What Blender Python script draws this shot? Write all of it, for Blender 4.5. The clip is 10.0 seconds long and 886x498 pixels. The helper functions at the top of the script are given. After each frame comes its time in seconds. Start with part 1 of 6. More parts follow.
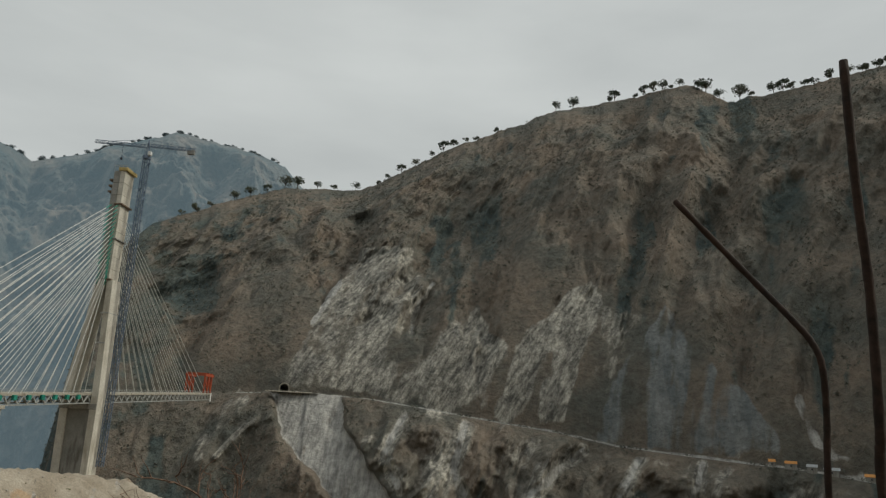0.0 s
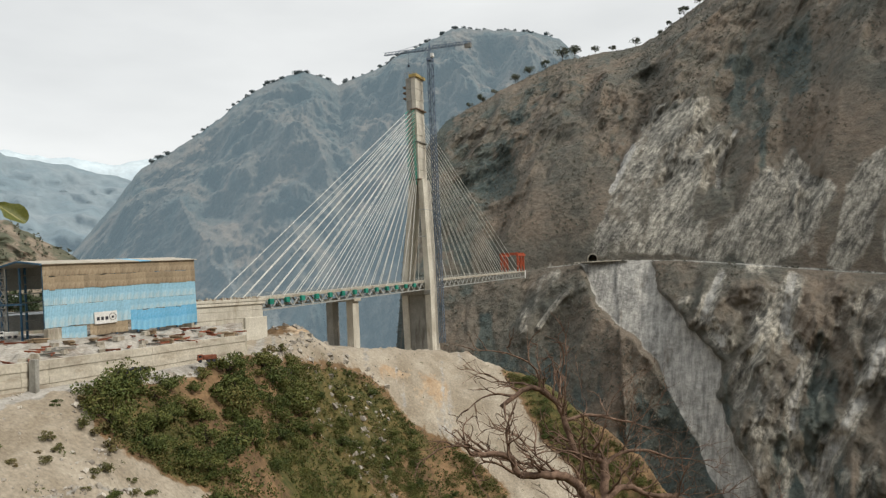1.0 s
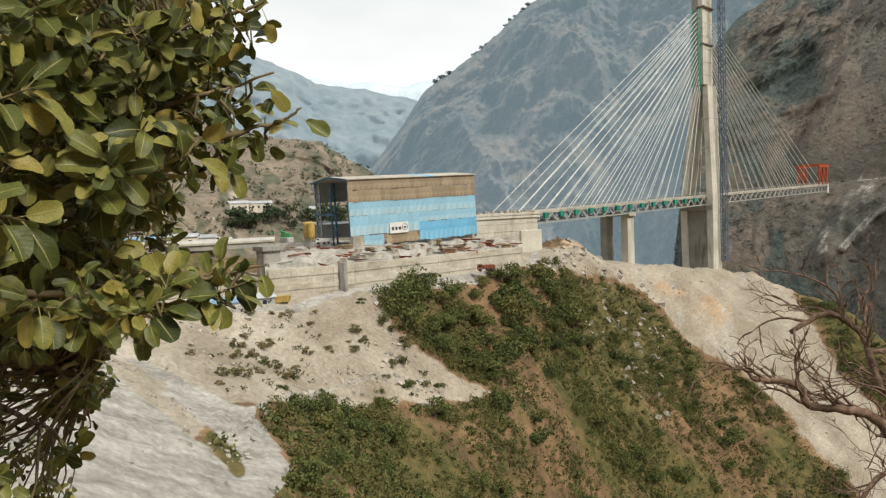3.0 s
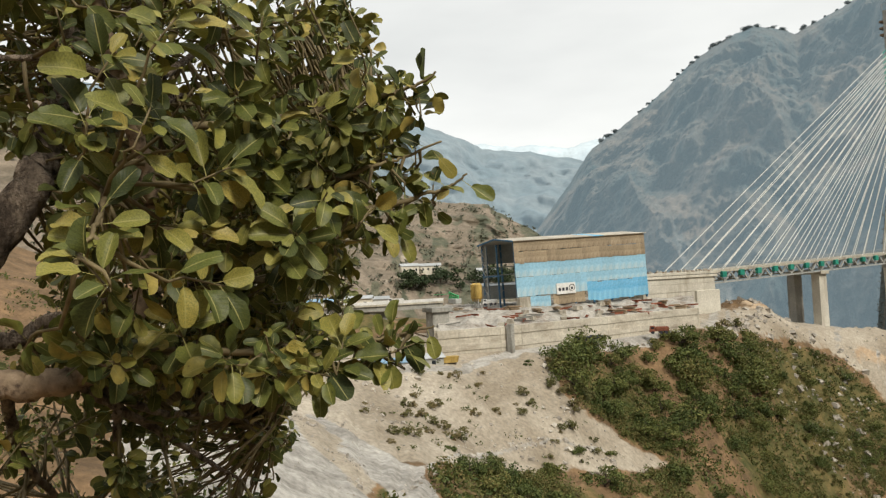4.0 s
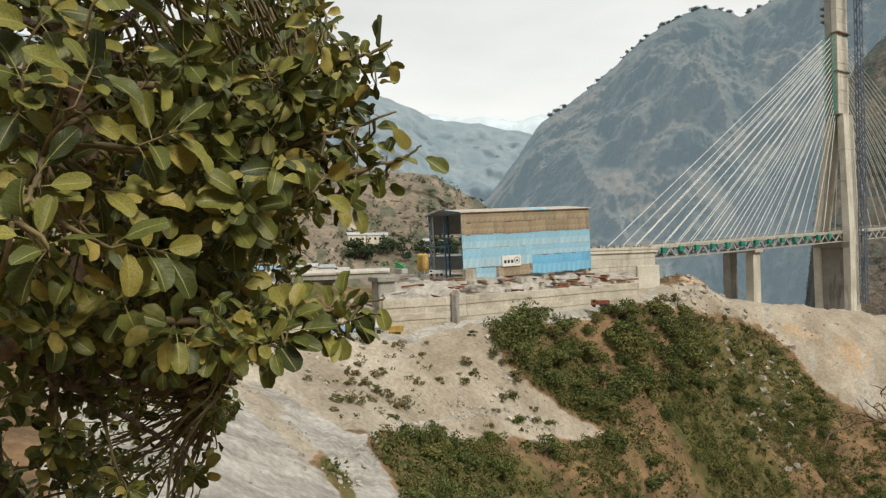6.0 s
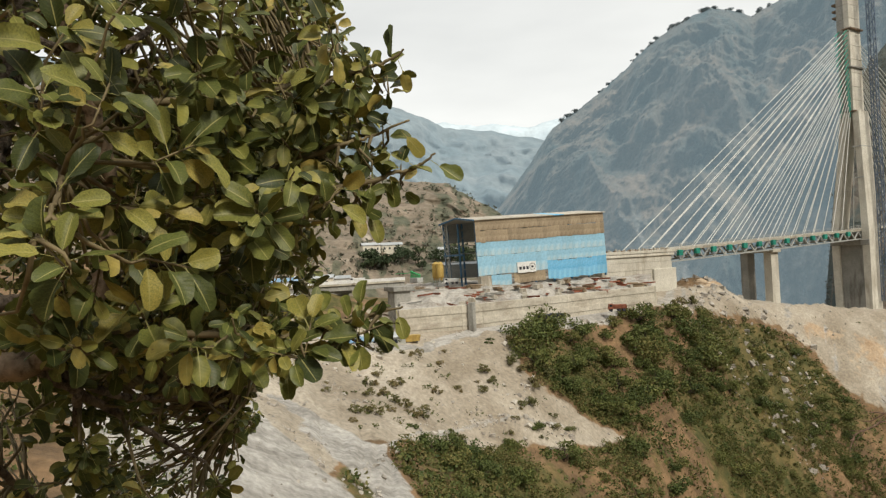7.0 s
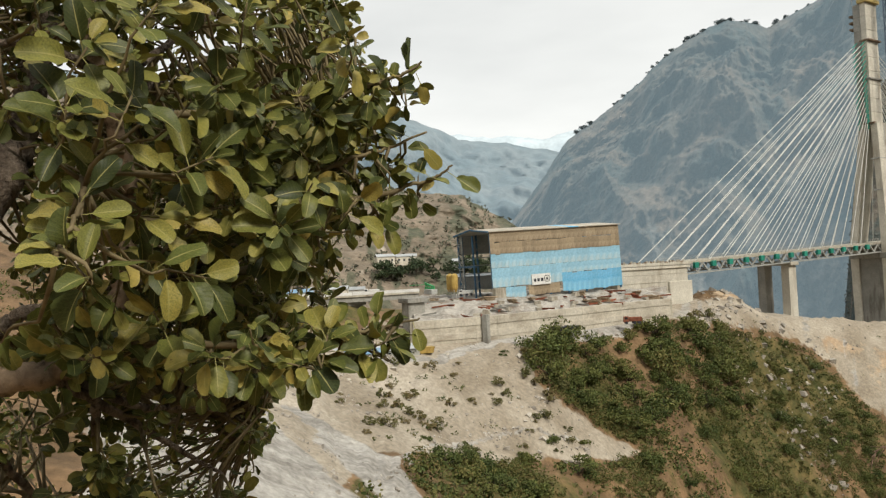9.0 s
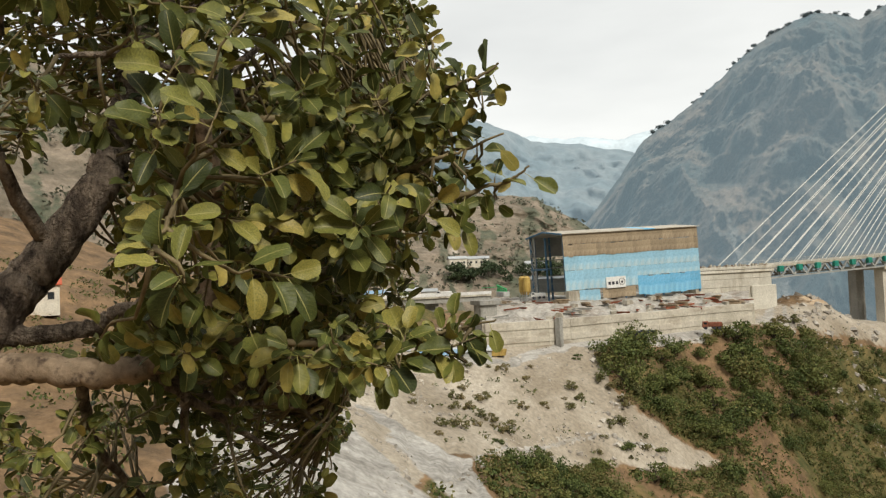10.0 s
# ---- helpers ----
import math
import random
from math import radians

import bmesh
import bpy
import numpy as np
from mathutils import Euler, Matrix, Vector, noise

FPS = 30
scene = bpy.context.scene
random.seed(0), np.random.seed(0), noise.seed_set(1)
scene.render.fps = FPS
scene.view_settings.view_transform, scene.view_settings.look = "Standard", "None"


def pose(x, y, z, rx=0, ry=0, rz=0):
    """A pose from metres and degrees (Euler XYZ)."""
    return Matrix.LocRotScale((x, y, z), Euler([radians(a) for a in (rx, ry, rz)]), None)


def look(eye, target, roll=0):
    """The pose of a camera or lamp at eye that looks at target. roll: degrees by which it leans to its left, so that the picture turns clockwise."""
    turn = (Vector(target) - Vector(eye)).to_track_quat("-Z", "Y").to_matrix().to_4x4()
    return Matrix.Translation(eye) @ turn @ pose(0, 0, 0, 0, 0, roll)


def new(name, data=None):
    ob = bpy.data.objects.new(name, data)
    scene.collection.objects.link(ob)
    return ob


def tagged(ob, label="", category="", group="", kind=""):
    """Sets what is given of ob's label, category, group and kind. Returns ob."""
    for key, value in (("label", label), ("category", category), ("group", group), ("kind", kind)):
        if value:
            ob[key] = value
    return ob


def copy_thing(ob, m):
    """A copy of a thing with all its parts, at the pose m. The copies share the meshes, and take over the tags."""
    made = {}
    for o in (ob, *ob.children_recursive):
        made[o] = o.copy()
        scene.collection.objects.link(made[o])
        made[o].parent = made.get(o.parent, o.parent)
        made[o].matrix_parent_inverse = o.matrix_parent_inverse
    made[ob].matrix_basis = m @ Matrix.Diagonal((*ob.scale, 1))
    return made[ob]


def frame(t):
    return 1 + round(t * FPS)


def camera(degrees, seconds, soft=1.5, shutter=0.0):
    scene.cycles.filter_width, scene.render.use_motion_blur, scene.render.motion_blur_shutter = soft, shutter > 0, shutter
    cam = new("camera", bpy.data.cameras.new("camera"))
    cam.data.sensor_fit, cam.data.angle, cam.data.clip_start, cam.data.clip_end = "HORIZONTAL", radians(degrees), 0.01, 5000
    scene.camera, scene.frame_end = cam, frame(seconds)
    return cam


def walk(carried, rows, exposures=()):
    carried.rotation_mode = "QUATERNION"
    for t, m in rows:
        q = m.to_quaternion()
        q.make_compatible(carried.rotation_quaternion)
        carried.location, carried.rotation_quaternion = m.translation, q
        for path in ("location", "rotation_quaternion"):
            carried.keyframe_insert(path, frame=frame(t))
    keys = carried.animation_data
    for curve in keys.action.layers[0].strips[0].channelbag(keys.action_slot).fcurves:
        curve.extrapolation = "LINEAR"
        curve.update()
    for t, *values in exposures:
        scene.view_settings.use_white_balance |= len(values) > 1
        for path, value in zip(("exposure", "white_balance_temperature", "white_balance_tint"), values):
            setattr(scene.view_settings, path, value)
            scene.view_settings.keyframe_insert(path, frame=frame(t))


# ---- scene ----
cam = camera(63.58, 10.0, soft=1.3)
PATH = [
    (0.0, pose(0.001, -0.009, -0.001, 103.24, -2.83, 0.35)),
    (0.5, pose(-0.011, -0.007, 0.000, 96.18, 1.99, 17.40)),
    (1.0, pose(-0.001, 0.001, 0.011, 92.91, 2.55, 24.66)),
    (1.5, pose(0.012, -0.008, -0.002, 88.33, 6.38, 30.71)),
    (2.0, pose(0.013, 0.017, -0.003, 85.48, 9.08, 30.60)),
    (2.5, pose(0.003, 0.019, -0.003, 85.67, 7.29, 36.16)),
    (2.7, pose(0.007, 0.008, -0.008, 86.62, 4.64, 40.50)),
    (3.8, pose(0.014, 0.012, -0.005, 89.11, 2.71, 57.45)),
    (4.0, pose(0.015, 0.011, -0.005, 92.37, 2.71, 59.62)),
    (4.5, pose(0.016, 0.005, 0.002, 98.78, 1.66, 64.12)),
    (5.0, pose(0.006, 0.002, 0.005, 96.51, 1.17, 61.97)),
    (5.5, pose(0.002, 0.005, 0.004, 89.80, 2.31, 58.33)),
    (6.0, pose(-0.001, 0.004, 0.002, 89.84, 1.36, 55.35)),
    (7.3, pose(-0.008, 0.000, -0.002, 90.57, 3.55, 57.26)),
    (7.5, pose(-0.011, 0.001, -0.003, 90.38, 3.97, 57.55)),
    (8.0, pose(-0.013, -0.003, -0.000, 89.54, 2.96, 56.82)),
    (8.5, pose(-0.012, -0.003, -0.001, 89.99, 2.81, 57.03)),
    (9.0, pose(-0.010, -0.005, -0.000, 91.53, 2.64, 57.68)),
    (9.5, pose(-0.011, -0.007, 0.000, 91.74, 2.68, 59.12)),
    (10.0, pose(-0.014, -0.017, -0.002, 91.96, 2.33, 63.46)),
]
EXPOSURES = [(0.0, -0.36, 6400, 5), (0.5, 0.12, 6450, 8), (1.0, 0.28, 6450, 9), (1.5, 0.18, 6500, 8), (2.0, 0.38, 6550, 8), (2.5, 0.48, 6500, 8), (4.0, 0.4, 6600, 8), (4.5, 0.25, 6650, 7), (5.0, 0.18, 6650, 7), (5.5, 0.33, 6650, 8), (10.0, 0.38, 6600, 8)]
walk(cam, PATH, EXPOSURES)

# ---- daylight: bright thin overcast, soft sun from the right ----
world = bpy.data.worlds.new("overcast_sky")
scene.world = world
world.use_nodes = True
wn, wl = world.node_tree.nodes, world.node_tree.links
wn.clear()
sky = wn.new("ShaderNodeTexSky")
sky.sky_type, sky.sun_disc = "NISHITA", False
sky.sun_elevation, sky.sun_rotation = radians(41), radians(85)
sky.dust_density, sky.air_density = 4.0, 1.0
cloud_co = wn.new("ShaderNodeTexCoord")
cloud_map = wn.new("ShaderNodeMapping")
cloud_map.inputs["Scale"].default_value = (1.2, 1.2, 4.0)
cloud = wn.new("ShaderNodeTexNoise")
cloud.inputs["Scale"].default_value, cloud.inputs["Detail"].default_value = 1.6, 5
cloud_ramp = wn.new("ShaderNodeValToRGB")
cloud_ramp.color_ramp.elements[0].position, cloud_ramp.color_ramp.elements[0].color = 0.3, (6.5, 6.55, 6.45, 1)
cloud_ramp.color_ramp.elements[1].position, cloud_ramp.color_ramp.elements[1].color = 0.7, (8.6, 8.6, 8.4, 1)
veil = wn.new("ShaderNodeMix")
veil.data_type = "RGBA"
veil.inputs["Factor"].default_value = 0.88
back = wn.new("ShaderNodeBackground")
back.inputs["Strength"].default_value = 0.10
wout = wn.new("ShaderNodeOutputWorld")
wl.new(cloud_co.outputs["Generated"], cloud_map.inputs["Vector"])
wl.new(cloud_map.outputs[0], cloud.inputs["Vector"])
wl.new(cloud.outputs["Fac"], cloud_ramp.inputs["Fac"])
wl.new(sky.outputs[0], veil.inputs["A"])
wl.new(cloud_ramp.outputs[0], veil.inputs["B"])
wl.new(veil.outputs["Result"], back.inputs["Color"])
wl.new(back.outputs[0], wout.inputs[0])

sun = new("sun", bpy.data.lights.new("sun", "SUN"))
sun.data.energy, sun.data.angle, sun.data.color = 2.1, radians(12), (1.0, 0.93, 0.82)
sun.matrix_world = look((0, 0, 0), (-0.75, -0.06, -0.66))


# ---- materials ----
def material(name):
    m = bpy.data.materials.new(name)
    m.use_nodes = True
    m.node_tree.nodes.clear()
    return m, m.node_tree.nodes, m.node_tree.links


def noise_mix(n, l, co, c1, c2, scale, detail=5, lo=0.38, hi=0.62, stretch=(1, 1, 1)):
    """A colour that wanders between c1 and c2."""
    mp = n.new("ShaderNodeMapping")
    mp.inputs["Scale"].default_value = stretch
    tex = n.new("ShaderNodeTexNoise")
    tex.inputs["Scale"].default_value, tex.inputs["Detail"].default_value = scale, detail
    tex.inputs["Roughness"].default_value = 0.65
    rp = n.new("ShaderNodeValToRGB")
    e = rp.color_ramp.elements
    e[0].position, e[0].color, e[1].position, e[1].color = lo, (*c1, 1), hi, (*c2, 1)
    l.new(co, mp.inputs[0]), l.new(mp.outputs[0], tex.inputs["Vector"]), l.new(tex.outputs["Fac"], rp.inputs[0])
    return rp.outputs[0], tex.outputs["Fac"]


def mix(n, l, fac, a, b, kind="MIX"):
    x = n.new("ShaderNodeMix")
    x.data_type, x.blend_type = "RGBA", kind
    for k, v in (("Factor", fac), ("A", a), ("B", b)):
        if isinstance(v, (int, float)):
            x.inputs[k].default_value = v
        elif isinstance(v, tuple):
            x.inputs[k].default_value = (*v, 1)
        else:
            l.new(v, x.inputs[k])
    return x.outputs["Result"]


def finish(n, l, colour, rough, height=None, bump=0.0, dist=0.1, metal=0.0, glow=None):
    p = n.new("ShaderNodeBsdfPrincipled")
    p.inputs["Roughness"].default_value, p.inputs["Metallic"].default_value = rough, metal
    p.inputs["Specular IOR Level"].default_value = 0.25
    if isinstance(colour, tuple):
        p.inputs["Base Color"].default_value = (*colour, 1)
    else:
        l.new(colour, p.inputs["Base Color"])
    if height is not None and bump:
        b = n.new("ShaderNodeBump")
        b.inputs["Strength"].default_value, b.inputs["Distance"].default_value = bump, dist
        l.new(height, b.inputs["Height"]), l.new(b.outputs[0], p.inputs["Normal"])
    if glow:
        p.inputs["Emission Color"].default_value = (*glow[0], 1)
        p.inputs["Emission Strength"].default_value = glow[1]
    o = n.new("ShaderNodeOutputMaterial")
    l.new(p.outputs[0], o.inputs[0])
    return p


def surface(name, c1, c2, scale, rough=0.85, bump=0.3, fine=None, dist=0.05, metal=0.0, stretch=(1, 1, 1), stain=None, vary=0.1):
    """A plain surface with variation at two scales, in metres of the object's own space."""
    m, n, l = material(name)
    co = n.new("ShaderNodeTexCoord").outputs["Object"]
    big, _ = noise_mix(n, l, co, c1, c2, scale, stretch=stretch)
    small, h = noise_mix(n, l, co, (0.72, 0.72, 0.72), (1.2, 1.2, 1.2), fine or scale * 9, 4, 0.3, 0.7)
    col = mix(n, l, 0.7, big, small, "MULTIPLY")
    if stain:
        s, _ = noise_mix(n, l, co, (0, 0, 0), (1, 1, 1), stain[1], 6, 0.52, 0.66, stain[2])
        col = mix(n, l, s, col, stain[0])
    ob = n.new("ShaderNodeObjectInfo")
    hv = n.new("ShaderNodeHueSaturation")
    mr = n.new("ShaderNodeMapRange")
    mr.inputs["To Min"].default_value, mr.inputs["To Max"].default_value = 1 - vary, 1 + vary
    l.new(ob.outputs["Random"], mr.inputs[0]), l.new(mr.outputs[0], hv.inputs["Value"]), l.new(col, hv.inputs["Color"])
    finish(n, l, hv.outputs[0], rough, h, bump, dist, metal)
    return m


def terrain_material(name, layers, fine, bump=0.6, dist=0.5, glow=None, strata=0.0):
    """layers: (attribute or None, colour 1, colour 2, scale, stretch); each lies over the ones before it where its attribute is high."""
    m, n, l = material(name)
    co = n.new("ShaderNodeTexCoord").outputs["Object"]
    edge = n.new("ShaderNodeTexNoise")
    edge.inputs["Scale"].default_value, edge.inputs["Detail"].default_value = fine * 0.35, 6
    l.new(co, edge.inputs["Vector"])
    col = None
    for attr, c1, c2, scale, stretch in layers:
        c, _ = noise_mix(n, l, co, c1, c2, scale, 6, 0.36, 0.64, stretch)
        if attr == "rock" and strata:
            turn = n.new("ShaderNodeMapping")
            turn.inputs["Rotation"].default_value = (0.0, -0.5, 0.0)
            mp = n.new("ShaderNodeMapping")
            mp.inputs["Scale"].default_value = (2.6, 1.2, 0.6)
            wv = n.new("ShaderNodeTexNoise")
            wv.inputs["Scale"].default_value, wv.inputs["Detail"].default_value = strata * 2.8, 9.0
            wv.inputs["Roughness"].default_value = 0.72
            l.new(co, turn.inputs[0]), l.new(turn.outputs[0], mp.inputs[0]), l.new(mp.outputs[0], wv.inputs["Vector"])
            wr = n.new("ShaderNodeValToRGB")
            we = wr.color_ramp.elements
            we[0].position, we[0].color, we[1].position, we[1].color = 0.40, (0.28, 0.28, 0.27, 1), 0.60, (1.45, 1.42, 1.36, 1)
            l.new(wv.outputs["Fac"], wr.inputs[0])
            c = mix(n, l, 0.85, c, wr.outputs[0], "MULTIPLY")
            vo = n.new("ShaderNodeTexVoronoi")
            vo.feature = "DISTANCE_TO_EDGE"
            vo.inputs["Scale"].default_value = strata * 6
            mp2 = n.new("ShaderNodeMapping")
            mp2.inputs["Rotation"].default_value, mp2.inputs["Scale"].default_value = (0.1, 0.55, 0.3), (1.3, 1, 0.4)
            l.new(co, mp2.inputs[0]), l.new(mp2.outputs[0], vo.inputs["Vector"])
            vr = n.new("ShaderNodeValToRGB")
            vr.color_ramp.elements[0].color, vr.color_ramp.elements[1].position = (0.4, 0.4, 0.4, 1), 0.16
            l.new(vo.outputs["Distance"], vr.inputs[0])
            c = mix(n, l, 0.38, c, vr.outputs[0], "MULTIPLY")
        if attr is None:
            col = c
            continue
        at = n.new("ShaderNodeAttribute")
        at.attribute_name = attr
        add = n.new("ShaderNodeMath")
        add.operation = "ADD"
        soft = n.new("ShaderNodeMath")
        soft.operation = "MULTIPLY_ADD"
        soft.inputs[1].default_value, soft.inputs[2].default_value = 0.5, 0.25
        l.new(edge.outputs["Fac"], soft.inputs[0])
        l.new(at.outputs["Fac"], add.inputs[0]), l.new(soft.outputs[0], add.inputs[1])
        rp = n.new("ShaderNodeValToRGB")
        rp.color_ramp.elements[0].position, rp.color_ramp.elements[1].position = 0.88, 1.0
        l.new(add.outputs[0], rp.inputs[0])
        col = mix(n, l, rp.outputs[0], col, c)
    small, h = noise_mix(n, l, co, (0.6, 0.6, 0.6), (1.3, 1.3, 1.3), fine, 6, 0.3, 0.7)
    col = mix(n, l, 0.75, col, small, "MULTIPLY")
    finish(n, l, col, 0.95, h, bump, dist, glow=glow)
    return m


# ---- mesh helpers ----
def polar(az, d, z):
    a = np.radians(az)
    return np.stack([d * np.sin(a), d * np.cos(a), z], axis=-1)


def hash2(ix, iy, seed):
    v = np.sin(ix * 127.1 + iy * 311.7 + seed * 74.7) * 43758.5453
    return v - np.floor(v)


def vnoise(x, y, seed=0):
    ix, iy = np.floor(x), np.floor(y)
    fx, fy = x - ix, y - iy
    fx, fy = fx * fx * (3 - 2 * fx), fy * fy * (3 - 2 * fy)
    a, b = hash2(ix, iy, seed), hash2(ix + 1, iy, seed)
    c, d = hash2(ix, iy + 1, seed), hash2(ix + 1, iy + 1, seed)
    return (a + (b - a) * fx) * (1 - fy) + (c + (d - c) * fx) * fy


def fbm(x, y, octaves=5, seed=0, ridged=False):
    """Fractal noise, about -0.5 to 0.5 (ridged: 0 to 1, with sharp crests)."""
    total, amp, norm = 0, 1.0, 0
    for k in range(octaves):
        v = vnoise(x * 2**k, y * 2**k, seed + k)
        total = total + amp * ((1 - np.abs(2 * v - 1)) if ridged else v - 0.5)
        norm += amp
        amp *= 0.5
    return total / norm


def grid_mesh(name, pts, mats, masks=None):
    """A sheet from a grid of points, with masks as point attributes."""
    a, b = pts.shape[:2]
    idx = np.arange(a * b).reshape(a, b)
    quads = np.stack([idx[:-1, :-1], idx[:-1, 1:], idx[1:, 1:], idx[1:, :-1]], axis=-1).reshape(-1, 4)
    me = bpy.data.meshes.new(name)
    me.vertices.add(a * b)
    me.vertices.foreach_set("co", pts.reshape(-1).astype(np.float32))
    me.loops.add(len(quads) * 4)
    me.loops.foreach_set("vertex_index", quads.reshape(-1).astype(np.int32))
    me.polygons.add(len(quads))
    me.polygons.foreach_set("loop_start", np.arange(0, len(quads) * 4, 4, dtype=np.int32))
    me.update(calc_edges=True)
    me.validate()
    for m in mats:
        me.materials.append(m)
    for key, v in (masks or {}).items():
        at = me.attributes.new(key, "FLOAT", "POINT")
        at.data.foreach_set("value", v.reshape(-1).astype(np.float32))
    return new(name, me)


def thing(name, label, category, group="", at=(0, 0, 0), kind=""):
    ob = new(name)
    ob.empty_display_size = 0.2
    ob.location = at
    return tagged(ob, label, category, group, kind)


def part(name, bm, mat, parent=None, label="", smooth=False):
    me = bpy.data.meshes.new(name)
    bm.to_mesh(me)
    bm.free()
    for m in mat if isinstance(mat, (list, tuple)) else [mat]:
        me.materials.append(m)
    if smooth:
        me.polygons.foreach_set("use_smooth", [True] * len(me.polygons))
    ob = new(name, me)
    if parent:
        ob.parent = parent
    if label:
        ob["label"] = label
    return ob


def share(name, me, m, parent):
    """A further object on a mesh that is there already."""
    ob = new(name, me)
    ob.parent = parent
    ob.matrix_basis = m
    return ob


def prism(bm, bottom, top, mat=0):
    """A solid between two rings with the same number of corners."""
    v0, v1 = [bm.verts.new(p) for p in bottom], [bm.verts.new(p) for p in top]
    k = len(v0)
    fs = [bm.faces.new(v0[::-1]), bm.faces.new(v1)]
    fs += [bm.faces.new((v0[i], v0[(i + 1) % k], v1[(i + 1) % k], v1[i])) for i in range(k)]
    for f in fs:
        f.material_index = mat
    return fs


def rect(cx, cy, wx, wy, z):
    return [(cx - wx / 2, cy - wy / 2, z), (cx + wx / 2, cy - wy / 2, z), (cx + wx / 2, cy + wy / 2, z), (cx - wx / 2, cy + wy / 2, z)]


def block(bm, c, s, bevel=0.0, m=None):
    """A box of size s round c, its edges bevelled."""
    g = bmesh.ops.create_cube(bm, size=1.0)
    bmesh.ops.scale(bm, vec=s, verts=g["verts"])
    if bevel:
        es = list({e for v in g["verts"] for e in v.link_edges})
        g = bmesh.ops.bevel(bm, geom=es, offset=bevel, segments=1, affect="EDGES", profile=0.5)
        vs = list({v for f in g["faces"] for v in f.verts})
        vs = list({w for v in vs for e in v.link_edges for w in e.verts})
    else:
        vs = g["verts"]
    if m:
        bmesh.ops.transform(bm, matrix=m, verts=vs)
    bmesh.ops.translate(bm, vec=c, verts=vs)
    return vs


def bar(bm, a, b, w, h=None, sides=4):
    """A straight bar between two points."""
    a, b = Vector(a), Vector(b)
    q = (b - a).to_track_quat("Z", "Y")
    h = h or w
    ring = []
    for i in range(sides):
        t = 2 * math.pi * (i + 0.5) / sides
        k = 1 / math.cos(math.pi / sides) if sides == 4 else 1
        ring.append(Vector((math.cos(t) * w / 2 * k, math.sin(t) * h / 2 * k, 0)))
    prism(bm, [a + q @ r for r in ring], [b + q @ r for r in ring])


def tube(bm, pts, radii, sides=6, wobble=0.0, seed=0):
    """A tapered limb along a line of points."""
    rings = []
    rnd = random.Random(seed)
    for i, p in enumerate(pts):
        p = Vector(p)
        d = (Vector(pts[min(i + 1, len(pts) - 1)]) - Vector(pts[max(i - 1, 0)])).normalized()
        q = d.to_track_quat("Z", "Y")
        rings.append([bm.verts.new(p + q @ Vector((math.cos(2 * math.pi * k / sides), math.sin(2 * math.pi * k / sides), 0))
                                   * radii[i] * (1 + rnd.uniform(-wobble, wobble))) for k in range(sides)])
    for r0, r1 in zip(rings, rings[1:]):
        for k in range(sides):
            bm.faces.new((r0[k], r0[(k + 1) % sides], r1[(k + 1) % sides], r1[k]))
    bm.faces.new(rings[0][::-1]), bm.faces.new(rings[-1])


# ---- ground: the near spur, in columns of azimuth seen from the viewpoint ----
COL = [-180, -125, -100, -75, -60, -50, -40, -32, -24, -17, -10, -3, 12, 60, 180]
FOOT_D = [30, 30, 30, 32, 45, 60, 90, 130, 160, 180, 190, 200, 200, 120, 30]
FOOT_Z = [8, 0, -12, -20, -32, -44, -70, -95, -120, -145, -158, -168, -172, -90, 8]
LOW_D = [60, 60, 60, 62, 75, 90, 120, 170, 210, 220, 230, 240, 240, 170, 60]
LOW_Z = [22, 10, -14, -18, -28, -40, -62, -84, -105, -118, -138, -160, -172, -130, 22]
MID_D = [100, 100, 100, 102, 115, 130, 165, 225, 265, 275, 280, 280, 280, 220, 100]
MID_Z = [40, 24, -6, -16, -27, -36, -42, -55, -72, -85, -110, -140, -172, -150, 40]
TOP_D = [160, 160, 160, 150, 157, 170, 211, 290, 330, 320, 310, 300, 320, 280, 160]
TOP_Z = [70, 45, 10, -13, -17, -17.3, -17, -24, -30, -45, -75, -125, -172, -165, 70]
REAR_D = [260, 260, 260, 240, 240, 240, 260, 330, 385, 360, 350, 340, 360, 330, 260]
REAR_Z = [110, 80, 30, -11, -14, -14, -15, -26, -42, -78, -120, -165, -173, -172, 110]
FAR_Z = [150, 120, 60, -20, -40, -60, -120, -150, -160, -172, -174, -174, -174, -174, 150]


def between(v, a, b, soft):
    """1 where v is between a and b, with soft edges."""
    return np.clip((v - a) / soft + 0.5, 0, 1) * np.clip((b - v) / soft + 0.5, 0, 1)


